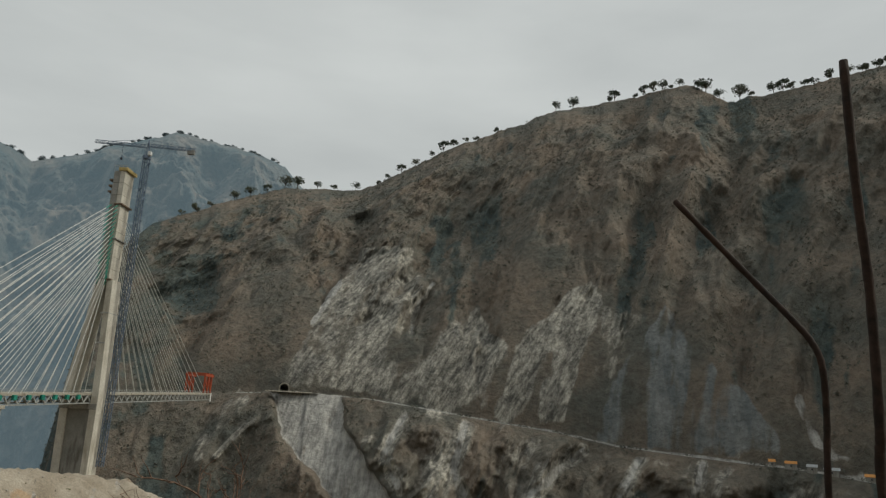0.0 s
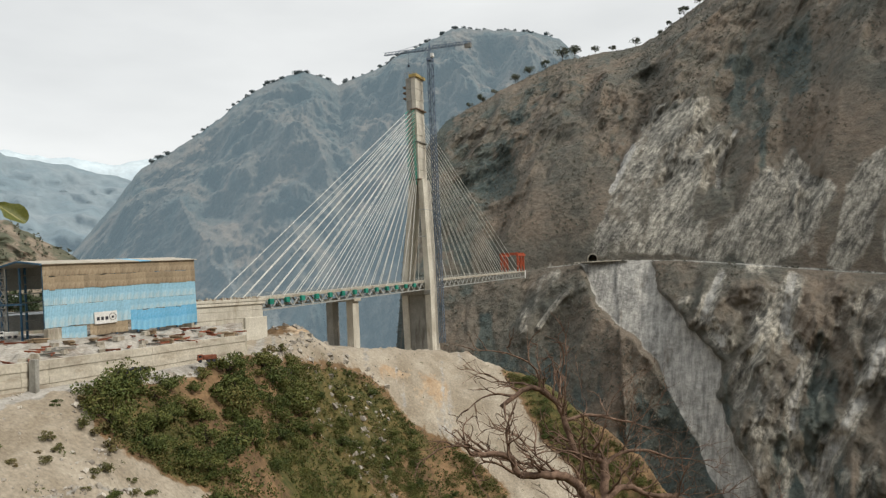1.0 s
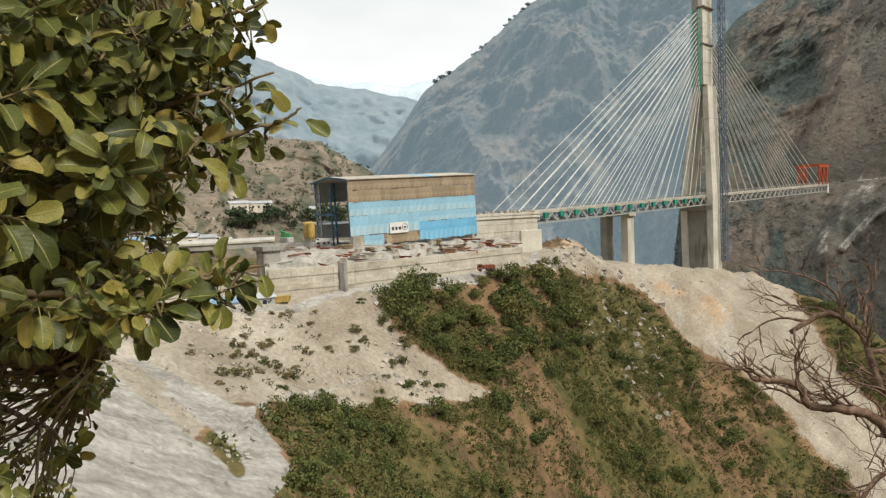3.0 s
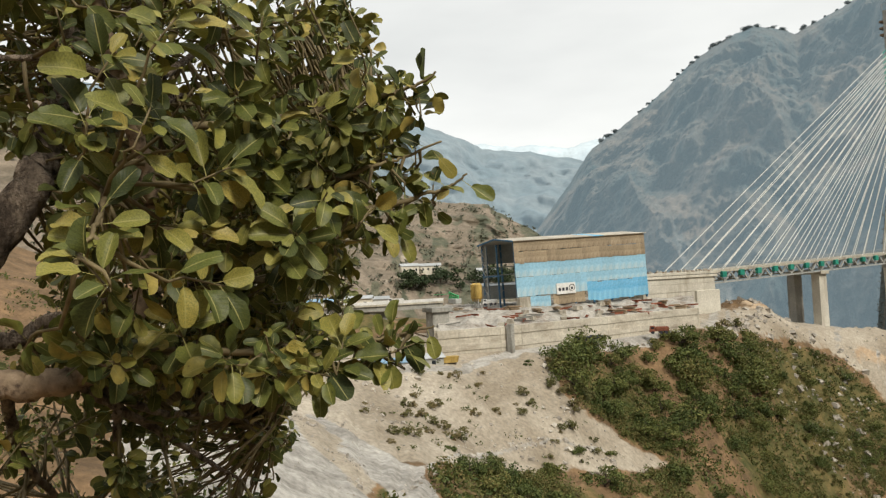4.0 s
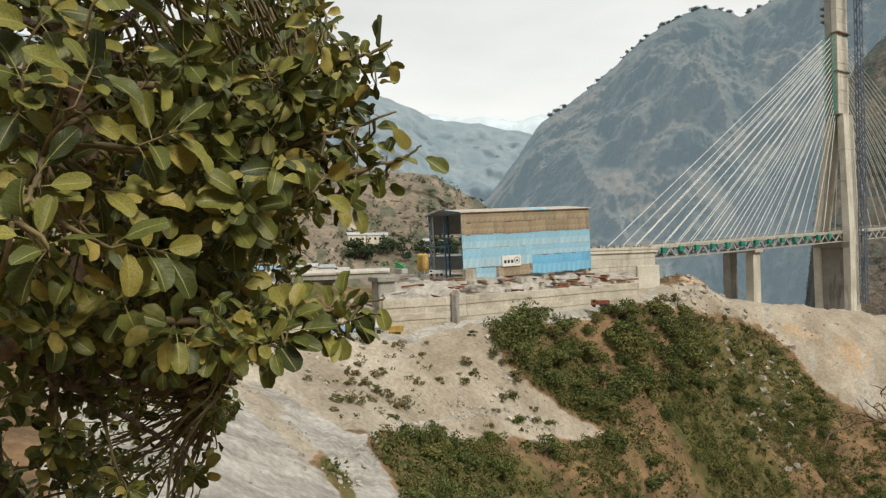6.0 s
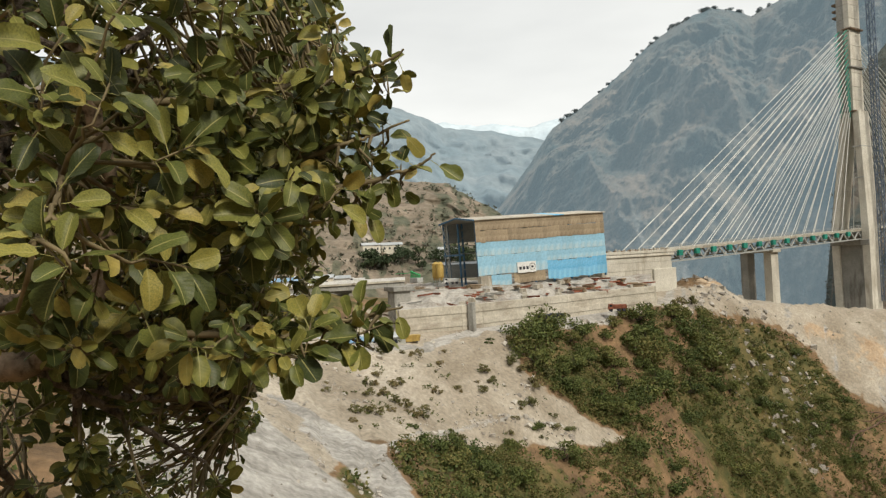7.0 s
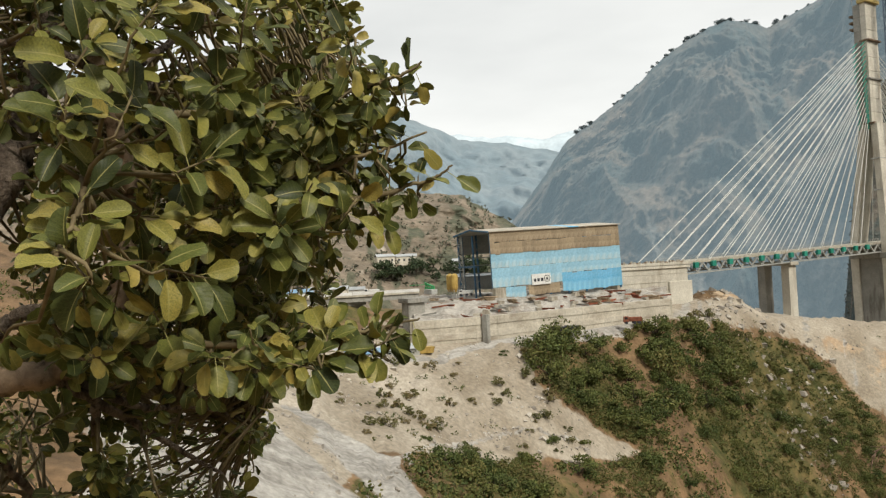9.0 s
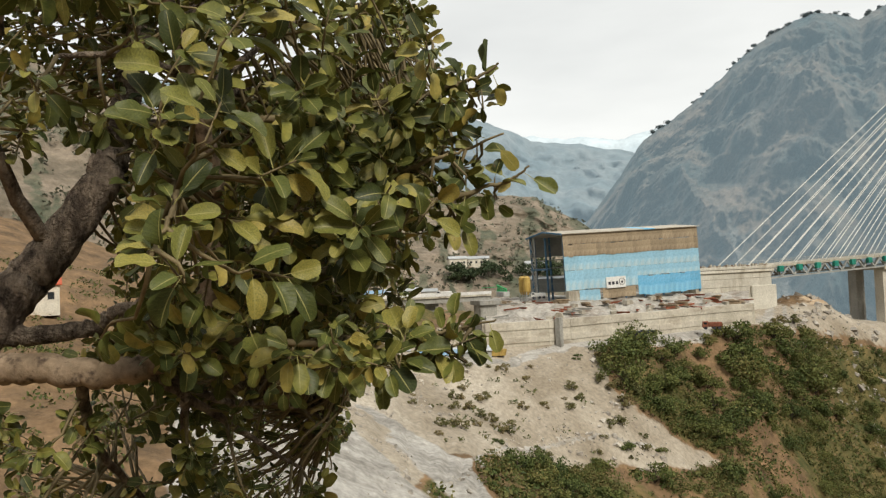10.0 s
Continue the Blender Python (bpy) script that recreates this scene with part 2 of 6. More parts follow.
def near_height(az, d):
    """Height of the near ground at an azimuth and a distance."""
    az = np.asarray(az, float)
    ds, zs = [np.zeros_like(az), az * 0 + 2.6], [az * 0 - 1.62, az * 0 - 1.75]
    for dd, zz in ((FOOT_D, FOOT_Z), (LOW_D, LOW_Z), (MID_D, MID_Z), (TOP_D, TOP_Z), (REAR_D, REAR_Z)):
        ds.append(np.interp(az, COL, dd)), zs.append(np.interp(az, COL, zz))
    ds.append(az * 0 + 520), zs.append(np.interp(az, COL, FAR_Z))
    out = zs[-1] * np.ones_like(d)
    for i in range(len(ds) - 2, -1, -1):
        k = np.clip((d - ds[i]) / (ds[i + 1] - ds[i]), 0, 1)
        if 0 < i < len(ds) - 2:
            k = 0.6 * k + 0.4 * k * k * (3 - 2 * k)
        out = np.where(d < ds[i + 1], zs[i] + (zs[i + 1] - zs[i]) * k, out)
    x, y = d * np.sin(np.radians(az)), d * np.cos(np.radians(az))
    amp = np.clip((d - 4) / 60, 0, 1)
    flat = np.exp(-((d - np.interp(az, COL, TOP_D)) / 14.0) ** 2) * (az > -72) * (az < -24)
    rill = fbm(az * 0.9 + 1.4 * fbm(az / 3, d / 25, 3, 15), d / 45, 4, 14, True) - 0.5
    heap = 6.5 * np.exp(-((az + 66) / 4.6) ** 2 - ((d - 170) / 15) ** 2) + 6.5 * np.exp(-((az + 36.6) / 2.3) ** 2 - ((d - 272) / 17) ** 2)
    el = np.degrees(np.arctan2(out, d))
    on_slide = between(az, -33, -10, 3) * between(el, -26, -4.6, 1.0) * np.clip((d - 150) / 40, 0, 1)
    out = out + on_slide * (3.5 * (fbm((az + 0.9 * el) * 0.9, d / 30, 4, 141, True) - 0.5) + 1.2 * fbm(az * 1.5, el * 2.5, 3, 142))
    bench = between(az, -31.5, -21.5, 1.0) * between(el, -7.6, -4.5, 0.6)
    out = out + bench * 1.1 * (np.abs((el * 1.25) % 1.0 - 0.5) * 2 - 0.5)
    return out + heap + amp * (1 - 0.85 * flat) * (-1.2 * rill * np.clip((d - 60) / 40, 0, 1) + 8 * fbm(x / 40, y / 40, 5, 3) + 1.5 * fbm(x / 6, y / 6, 3, 9))


def bump_at(az, el, a0, e0, wa, we):
    return np.exp(-((az - a0) / wa) ** 2 - ((el - e0) / we) ** 2)


ground_mat = terrain_material("dry_hillside", [
    (None, (0.115, 0.076, 0.042), (0.26, 0.165, 0.088), 0.13, (1, 1, 1)),
    ("green", (0.056, 0.066, 0.021), (0.17, 0.128, 0.052), 0.22, (1, 1, 1)),
    ("pale", (0.265, 0.222, 0.165), (0.45, 0.40, 0.325), 0.06, (1, 1, 1)),
    ("ochre", (0.34, 0.235, 0.145), (0.50, 0.385, 0.265), 0.1, (1, 1, 1)),
    ("gravel", (0.25, 0.235, 0.21), (0.45, 0.43, 0.395), 0.22, (2.4, 0.5, 1)),
], 1.3, 0.5, 0.3)
azs = np.concatenate([np.linspace(-180, -96, 60), np.linspace(-95.5, 5, 520), np.linspace(6, 180, 90)])
rads = np.concatenate([np.linspace(0.002, 20, 30), np.geomspace(21, 520, 330)])
AZ, RD = np.meshgrid(azs, rads, indexing="ij")
ZZ = near_height(AZ, RD)
EL = np.degrees(np.arctan2(ZZ, RD))


def edge_el(az, pts):
    return np.interp(az, [p[0] for p in pts], [p[1] for p in pts])


def stroke(A, E, line, width):
    """1 along a line of azimuths and elevations, falling to 0 at its width."""
    best = np.full(A.shape, 99.0)
    for (a0, e0), (a1, e1) in zip(line, line[1:]):
        k = np.clip(((A - a0) * (a1 - a0) + (E - e0) * (e1 - e0)) / ((a1 - a0) ** 2 + (e1 - e0) ** 2), 0, 1)
        best = np.minimum(best, np.hypot(A - a0 - k * (a1 - a0), E - e0 - k * (e1 - e0)))
    return np.clip(1.35 - best / width, 0, 1)


RUBBLE = [(-72, -9.8), (-70, -11.8), (-66.1, -15.6), (-62.9, -18.5)]
TRACK = [(-63.5, -16.2), (-61.5, -15.2), (-58.5, -13.5), (-54.3, -13.3), (-51.0, -13.1), (-47.5, -14.2)]


def near_masks(az, el, d):
    x, y = d * np.sin(np.radians(az)), d * np.cos(np.radians(az))
    n = fbm(x / 22, y / 22, 4, 21)
    el = el + 3.0 * fbm(x / 13, y / 13, 5, 27)
    # the pale slide under the pylon: between an upper and a lower line that run down to the right
    upper = edge_el(az, [(-40, -2), (-32, -3.6), (-27, -4.0), (-21.4, -4.9), (-19.5, -8), (-17.5, -12), (-14.2, -15.4), (-10, -19.4), (-6, -22.3), (0, -26)])
    lower = edge_el(az, [(-44, -5.2), (-41.7, -5.9), (-38.7, -4.7), (-34, -6.2), (-29.6, -7.8), (-27.7, -10.7), (-23.9, -12.8), (-19.7, -17.3), (-16.6, -20.2), (-13, -24.4), (0, -38)])
    slide = between(el, lower, upper, 1.6) * (az > -46) * (d > 60)
    # bare pale earth below the retaining wall and on the left
    bare_top = edge_el(az, [(-100, 5), (-75, -4), (-60, -4), (-51.6, -4), (-50.9, -8), (-47.9, -11.2), (-46.3, -12.8), (-42.4, -14.5), (-40, -16)])
    bare_low = edge_el(az, [(-90, -30), (-64.2, -15.2), (-59.5, -15.0), (-52.5, -15.6), (-46.8, -16.1), (-42.4, -14.7), (-40, -15)])
    bare = between(el, bare_low, bare_top, 1.2) * between(az + 6 * n, -82, -39, 4)
    grav = between(el, edge_el(az, [(-90, -40), (-66, -30), (-60, -20), (-56, -18)]), edge_el(az, [(-90, -7), (-76, -8), (-69.7, -9.6), (-66, -12.9), (-61.7, -16), (-59, -19.3), (-56, -22)]), 1.0) * (az < -56) * between(az + 10 * n, -84, -40, 4)
    road = between(el, edge_el(az, [(-70, -8), (-60, -7.2), (-50, -6.4), (-40, -5.2)]), edge_el(az, [(-70, -6), (-60, -6.2), (-50, -5.4), (-40, -4.2)]), 0.5) * between(az, -64, -41, 2)
    pale = np.clip(slide + bare + 0.3 * n * (slide + bare > 0.05), 0, 1)
    grav = grav * (1 - 0.75 * stroke(az + 3 * n, el, RUBBLE, 0.5))
    road = np.maximum(road, 0.8 * stroke(az, el, TRACK, 0.4))
    green = np.clip(0.44 + 1.0 * n, 0, 1) * (1 - pale) * np.clip((az + 80) / 6, 0, 1)
    ochre = bump_at(az, el, -25.5, -8.0, 1.8, 2.2) + bump_at(az, el, -36, -2.6, 1.6, 0.9) + 0.7 * bump_at(az, el, -29.5, -6.4, 2.5, 0.9) + 0.7 * bump_at(az, el, -58, -8, 2.5, 1.2)
    return {"ochre": np.clip(ochre + 1.2 * n, 0, 1) * (pale > 0.2) * 0.55, "pale": pale * 0.62, "green": green, "gravel": np.clip(grav + road + slide * np.clip(2.6 * fbm(az * 1.1, d / 90, 4, 71) + 0.15, 0, 0.8), 0, 1) * 0.62}


ground = grid_mesh("ground", polar(AZ, RD, ZZ), [ground_mat], near_masks(AZ, EL, RD))
tagged(ground, "dry brown hillside with pale landslip earth and gravel", "hillside", kind="structure")

valley_mat = terrain_material("valley_floor", [(None, (0.10, 0.085, 0.06), (0.2, 0.18, 0.14), 0.02, (1, 1, 1))], 0.2)
va, vr = np.meshgrid(np.linspace(-180, 180, 97), np.geomspace(30, 4900, 40), indexing="ij")
valley = grid_mesh("valley_floor", polar(va, vr, -178 + 6 * fbm(va / 9, vr / 300, 3, 5)), [valley_mat])
tagged(valley, "stony grey brown valley floor far below", "valley", kind="structure")


# ---- mountains: a ridge line, a face down to the valley and a back ----
def mountain(name, label, mat, ridge, base_d, base_z, ns, nt, gully, amp, seed, extra=None, shape=1.0, a_range=None, skew=0.0, relief=None):
    """ridge: rows of azimuth, elevation, distance. base_d: the foot's distance as a function of azimuth."""
    ra = [r[0] for r in ridge]
    a = np.linspace(ra[0], ra[-1], ns) if a_range is None else a_range
    rel = np.interp(a, ra, [r[1] for r in ridge])
    rd = np.interp(a, ra, [r[2] for r in ridge])
    rel = rel + (0.35 * fbm(a / 1.3, a * 0, 4, seed + 40) + 0.12 * fbm(a * 3, a * 0, 2, seed + 41))
    rz = rd * np.tan(np.radians(rel))
    t = np.linspace(0, 1, nt)
    A, T = np.meshgrid(a, t, indexing="ij")
    bd = base_d(A)
    D = bd + (rd[:, None] - bd) * T
    Z = base_z + (rz[:, None] - base_z) * T**shape
    if extra:
        D, Z = extra(A, T, D, Z)
    win = np.clip(T * 8, 0, 1) * np.clip((1 - T) * 6, 0, 1)
    if extra:
        win = win * np.clip(np.abs(T - 0.4075) * 22 + 0.02, 0, 1)
    S = A - skew * T + 0.7 * gully * fbm(A / gully, T * 5, 3, seed + 9)
    g = fbm(S / gully, T * 3.4 + seed, 7, seed, True) - 0.5
    g2 = fbm(A * 3 / gully, T * 16, 6, seed + 17)
    D = D * (1 - win * relief(A, T, D, Z)) if relief else D * (1 - amp * win * (g + 0.75 * g2))
    pts = polar(A, D, Z)
    # the back falls away behind the ridge
    backs = [polar(a, rd * (1 + 0.12 * k), rz - (rz - base_z) * (0.02 if k == 0 else 0.3 * k)) for k in (0.3, 1, 2, 3.2)]
    pts = np.concatenate([pts, np.stack(backs, axis=1)], axis=1)
    return pts, A, T, D, Z


def sheet(name, label, mat, out, masks=None, category="mountain"):
    pts = out[0]
    m = {}
    for key, v in (masks or {}).items():
        m[key] = np.concatenate([v, np.repeat(v[:, -1:], pts.shape[1] - v.shape[1], axis=1)], axis=1)
    return tagged(grid_mesh(name, pts, [mat], m), label, category, kind="structure")


RIDGE_A = [(-29.6, -13, 790), (-28.6, -5, 830), (-27.6, 3.5, 880), (-26.5, 9, 930), (-25.2, 11.6, 965), (-23.8, 13.0, 1000), (-18.6, 15.5, 1050), (-14, 17.1, 1100), (-8, 17.5, 1100), (-2.1, 20.6, 1080), (2.2, 22.4, 1050),
           (7.4, 24.1, 1050), (12.6, 24.9, 1050), (19.1, 25.7, 1000), (21.9, 24.2, 960), (26.4, 24.5, 960), (32.7, 25.1, 960), (50, 26, 900), (80, 24, 800)]
ROAD_AZ, ROAD_EL = [-40, -20, -15, -12.8, -6.3, -1.4, 3.9, 8.7, 12.9, 21, 25, 30.4, 80], [0, 0.8, 1.1, 1.35, 1.1, 0.5, -0.2, -0.75, -1.5, -2.1, -2.3, -2.9, -3]
ROAD_D = [700, 670, 650, 640, 620, 600, 590, 580, 570, 550, 545, 540, 480]


def road_cut(A, T, D, Z):
    """Bends the face so that it passes the valley road: a level ledge 6 m wide."""
    rdd = np.interp(A, ROAD_AZ, ROAD_D)
    rzz = rdd * np.tan(np.radians(np.interp(A, ROAD_AZ, ROAD_EL)))
    t0, t1 = 0.40, 0.415
    rzz = np.where(A < -15, np.minimum(rzz, Z[:, :1] + 0.62 * (Z[:, -1:] - Z[:, :1])), rzz)
    rdd = np.where(A < -15, np.minimum(rdd, D[:, :1] + 0.5 * (D[:, -1:] - D[:, :1])), rdd)
    top_d, top_z = D[:, -1:], Z[:, -1:]
    bot_d, bot_z = D[:, :1], Z[:, :1]
    up = np.clip((T - t1) / (1 - t1), 0, 1)
    dn = np.clip(T / t0, 0, 1)
    D2 = np.where(T < t0, bot_d + (rdd - bot_d) * dn, np.where(T < t1, rdd + 6 * (T - t0) / (t1 - t0), rdd + 6 + (top_d - rdd - 6) * up))
    steep = 0.65 * up + 0.35 * np.sqrt(up)
    Z2 = np.where(T < t0, bot_z + (rzz - bot_z) * dn, np.where(T < t1, rzz, rzz + (top_z - rzz) * steep))
    return D2, Z2


# Colours lifted and cooled a little to carry the haze across the gorge.
right_mat = terrain_material("scrub_and_rock_mountain", [
    (None, (0.108, 0.110, 0.095), (0.200, 0.162, 0.126), 0.014, (1, 1, 1)),
    # Dark scrub green gathers in the hollows, so colour brings out the spurs' relief.
    ("hollow_tone", (0.060, 0.080, 0.078), (0.112, 0.122, 0.106), 0.03, (1, 1, 1)),
    ("rock", (0.22, 0.215, 0.198), (0.45, 0.43, 0.38), 0.035, (1.4, 1, 0.6)),
    ("slab", (0.14, 0.155, 0.158), (0.25, 0.26, 0.25), 0.05, (2.2, 1, 0.4)),
    ("chute", (0.25, 0.245, 0.23), (0.52, 0.505, 0.465), 0.07, (4, 1, 0.4)),
], 0.16, 1.0, 4.0, strata=0.035)

CHUTE_L = [(-17, -4.0), (-12.3, -5.9), (-9.4, -7.4), (-6.5, -8.5), (-4.75, -9.8), (-2.7, -12.3), (-0.7, -13.1), (1.2, -13.7)]
CHUTE_R = [(-17, -0.9), (-12.3, -3.0), (-9.0, -4.0), (-6.5, -3.6), (-4, -5.8), (-2.7, -6.6), (-1.3, -7.8), (1.2, -8.4)]
FACE_L = [(1.3, -15.0), (2.2, -14.0), (4.5, -12.3), (6.8, -10.8), (10, -9.3), (12.9, -7.7), (13.4, -5.4)]
FACE_R = [(1.3, -5.2), (5, -3.7), (7.75, -2.9), (10, -2.0), (11.8, -3.2), (13.6, -3.0)]


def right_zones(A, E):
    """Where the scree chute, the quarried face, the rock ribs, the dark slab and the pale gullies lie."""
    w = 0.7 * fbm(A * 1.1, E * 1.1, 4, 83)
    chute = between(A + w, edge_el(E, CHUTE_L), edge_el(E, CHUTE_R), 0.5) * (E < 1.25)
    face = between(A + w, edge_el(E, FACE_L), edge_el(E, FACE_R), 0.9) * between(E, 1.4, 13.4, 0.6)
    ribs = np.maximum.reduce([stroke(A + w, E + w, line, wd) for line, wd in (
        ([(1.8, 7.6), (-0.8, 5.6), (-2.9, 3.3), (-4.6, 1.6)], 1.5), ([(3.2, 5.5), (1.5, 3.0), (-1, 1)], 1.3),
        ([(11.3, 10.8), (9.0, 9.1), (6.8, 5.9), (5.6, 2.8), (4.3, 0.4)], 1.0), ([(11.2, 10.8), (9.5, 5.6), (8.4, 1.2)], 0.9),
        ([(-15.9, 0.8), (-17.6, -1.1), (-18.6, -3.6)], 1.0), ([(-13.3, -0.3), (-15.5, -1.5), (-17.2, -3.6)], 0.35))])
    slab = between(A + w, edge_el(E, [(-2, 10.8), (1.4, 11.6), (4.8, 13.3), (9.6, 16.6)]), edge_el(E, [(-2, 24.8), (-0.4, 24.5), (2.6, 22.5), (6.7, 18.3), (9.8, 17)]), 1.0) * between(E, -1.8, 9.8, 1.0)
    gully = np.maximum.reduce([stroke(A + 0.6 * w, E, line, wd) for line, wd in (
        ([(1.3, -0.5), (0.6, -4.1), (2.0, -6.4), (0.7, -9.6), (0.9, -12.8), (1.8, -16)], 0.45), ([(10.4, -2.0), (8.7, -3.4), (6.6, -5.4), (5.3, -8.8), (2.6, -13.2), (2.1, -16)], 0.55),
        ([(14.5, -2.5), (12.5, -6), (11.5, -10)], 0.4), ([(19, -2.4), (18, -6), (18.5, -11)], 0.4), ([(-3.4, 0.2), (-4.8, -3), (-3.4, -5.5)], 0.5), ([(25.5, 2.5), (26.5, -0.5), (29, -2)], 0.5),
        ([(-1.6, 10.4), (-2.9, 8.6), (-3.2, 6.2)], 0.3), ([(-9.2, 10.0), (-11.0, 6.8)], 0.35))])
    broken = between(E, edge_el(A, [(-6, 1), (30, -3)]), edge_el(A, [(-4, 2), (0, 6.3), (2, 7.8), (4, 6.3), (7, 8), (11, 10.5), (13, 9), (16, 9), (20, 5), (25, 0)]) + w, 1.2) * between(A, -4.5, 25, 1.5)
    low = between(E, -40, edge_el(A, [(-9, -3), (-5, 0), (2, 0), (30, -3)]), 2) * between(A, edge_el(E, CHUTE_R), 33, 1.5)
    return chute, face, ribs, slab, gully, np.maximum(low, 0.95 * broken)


def right_relief(A, T, D, Z):
    """Long leaning spurs, sharp ribs where the rock is bare, and a smooth hollow down the chute."""
    chute, face, ribs, slab, gully, low = right_zones(A, np.degrees(np.arctan2(Z, D)))
    bare = np.clip(face + ribs + slab + 0.7 * low, 0, 1)
    wob = 2.4 * fbm(A / 6, T * 6, 4, 16)
    spur = fbm((A - 16 * T + wob) / 10.0, T * 1.6 + 3, 5, 7, True) - 0.5
    rib = fbm((A - 22 * T + 1.6 * wob) / 2.6, T * 8 + 0.2 * wob, 5, 29, True) - 0.55
    rough = fbm(A / 2.0, T * 18, 6, 24)
    out = (0.17 * (spur - 0.08) + (0.03 + 0.05 * bare) * rib + (0.045 + 0.03 * bare) * rough) * np.clip((A + 29.6) / 7, 0.1, 1)
    out = out * np.where((A < -11) & (T < 0.41), 0.45, 1.0)
    out = out * (1 - 0.8 * chute) - 0.006 * chute - 0.008 * gully
    # nothing hangs over the road, nor is the slope below it hollowed out
    return np.where(T > 0.41, np.minimum(out, 0.22 * (T - 0.41)), np.maximum(out, -0.30 * (0.41 - T)))


outA = mountain("", "", None, RIDGE_A, lambda A: np.interp(A, [-36, -24, -14, 0, 30, 80], [560, 520, 470, 420, 400, 380]), -176, 620, 420, 7.0, 0.13, 7, road_cut,
                a_range=np.concatenate([np.linspace(-29.6, 36, 780), np.linspace(36.6, 80, 60)]), skew=9.0, relief=right_relief)
_, A1, T1, D1, Z1 = outA
E1 = np.degrees(np.arctan2(Z1, D1))
chute, face1, ribs1, slab1, gully1, low1 = right_zones(A1, E1)
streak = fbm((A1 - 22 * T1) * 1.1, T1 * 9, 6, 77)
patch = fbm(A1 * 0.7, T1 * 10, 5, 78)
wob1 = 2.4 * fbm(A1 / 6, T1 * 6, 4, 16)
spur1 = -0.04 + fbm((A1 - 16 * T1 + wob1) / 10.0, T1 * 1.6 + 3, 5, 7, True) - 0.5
# Higher in the hollows between spurs and towards the foot of the slope.
hollow_tone = np.clip(0.36 - 1.1 * spur1 + 0.9 * patch + 0.22 * between(E1, -40, -5, 3), 0, 0.75)
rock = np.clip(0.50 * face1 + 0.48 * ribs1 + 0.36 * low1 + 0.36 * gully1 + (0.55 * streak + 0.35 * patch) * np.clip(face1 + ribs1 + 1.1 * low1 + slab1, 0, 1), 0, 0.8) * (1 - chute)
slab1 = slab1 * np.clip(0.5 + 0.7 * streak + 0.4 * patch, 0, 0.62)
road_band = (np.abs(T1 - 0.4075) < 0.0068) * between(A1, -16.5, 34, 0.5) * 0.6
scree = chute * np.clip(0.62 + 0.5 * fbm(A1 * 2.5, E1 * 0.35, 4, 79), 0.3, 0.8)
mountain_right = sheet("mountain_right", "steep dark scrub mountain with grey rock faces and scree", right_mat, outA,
                       {"hollow_tone": hollow_tone, "rock": rock, "slab": slab1, "chute": np.maximum.reduce([scree, road_band, gully1 * np.clip(0.5 + 0.6 * streak, 0, 0.62)])})
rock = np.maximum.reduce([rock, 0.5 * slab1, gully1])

# Haze is painted in: cool base colours plus a weak blue glow.
back_mat = terrain_material("wooded_mountain_haze_glow", [
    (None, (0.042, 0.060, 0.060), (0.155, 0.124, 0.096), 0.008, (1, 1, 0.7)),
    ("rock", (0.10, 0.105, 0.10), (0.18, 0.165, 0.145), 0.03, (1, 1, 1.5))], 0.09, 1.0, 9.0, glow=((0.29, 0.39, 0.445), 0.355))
RIDGE_B = [(-60, -6, 1500), (-53.5, 1.5, 1550), (-50.8, 5.0, 1600), (-47.3, 9.5, 1600), (-43.7, 11.9, 1600), (-40.7, 14.2, 1600), (-38.1, 16.0, 1600), (-35, 17.1, 1600), (-32.3, 16.0, 1700),
           (-29.6, 17.0, 1750), (-26.7, 18.5, 1800), (-23, 20.0, 1800), (-18.4, 19.7, 1800), (-14.4, 18.6, 1800), (-12.5, 16.8, 1800), (-6, 14, 1800)]
outB = mountain("", "", None, RIDGE_B, lambda A: np.interp(A, [-60, -45, -6], [1000, 720, 760]), -170, 640, 320, 6.0, 0.21, 23, skew=-9.0)
rockB = np.clip(0.28 + fbm(outB[1] * 0.9, outB[2] * 6, 5, 5), 0, 1) * between(outB[2], 0.05, 0.55, 0.3)
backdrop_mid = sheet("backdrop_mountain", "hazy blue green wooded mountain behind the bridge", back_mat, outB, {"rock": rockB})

# Thicker haze over the far ridge is pale blue colour and emission.
far_mat = terrain_material("far_mountain_haze_glow", [(None, (0.11, 0.145, 0.16), (0.165, 0.185, 0.19), 0.004, (1, 1, 1))], 0.02, 0.8, 10.0, glow=((0.38, 0.50, 0.575), 0.25))
RIDGE_C = [(-110, 17, 2600), (-85, 15, 2600), (-70, 13.5, 2600), (-61.2, 12.3, 2700), (-58.4, 11.4, 2800), (-55.8, 10.1, 2900), (-52.2, 9.7, 3000), (-50, 9.1, 3000), (-46, 8.5, 3000), (-40, 8, 3000)]
outC = mountain("", "", None, RIDGE_C, lambda A: A * 0 + 1700, -150, 220, 80, 4.0, 0.10, 31)
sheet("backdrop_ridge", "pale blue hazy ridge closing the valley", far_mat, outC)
# Palest haze of all, again put into base colour and glow.
farther_mat = terrain_material("farthest_mountain_haze_glow", [(None, (0.30, 0.34, 0.36), (0.34, 0.37, 0.38), 0.003, (1, 1, 1))], 0.02, 0.4, 8.0, glow=((0.52, 0.62, 0.67), 0.5))
RIDGE_D = [(-75, 11, 4300), (-60, 11.2, 4300), (-56, 10.5, 4300), (-53, 10.2, 4300), (-49, 9.9, 4300), (-46.5, 10.4, 4300), (-42, 11, 4300), (-30, 10, 4300)]
outD = mountain("", "", None, RIDGE_D, lambda A: A * 0 + 3400, -150, 160, 30, 4.0, 0.05, 37)
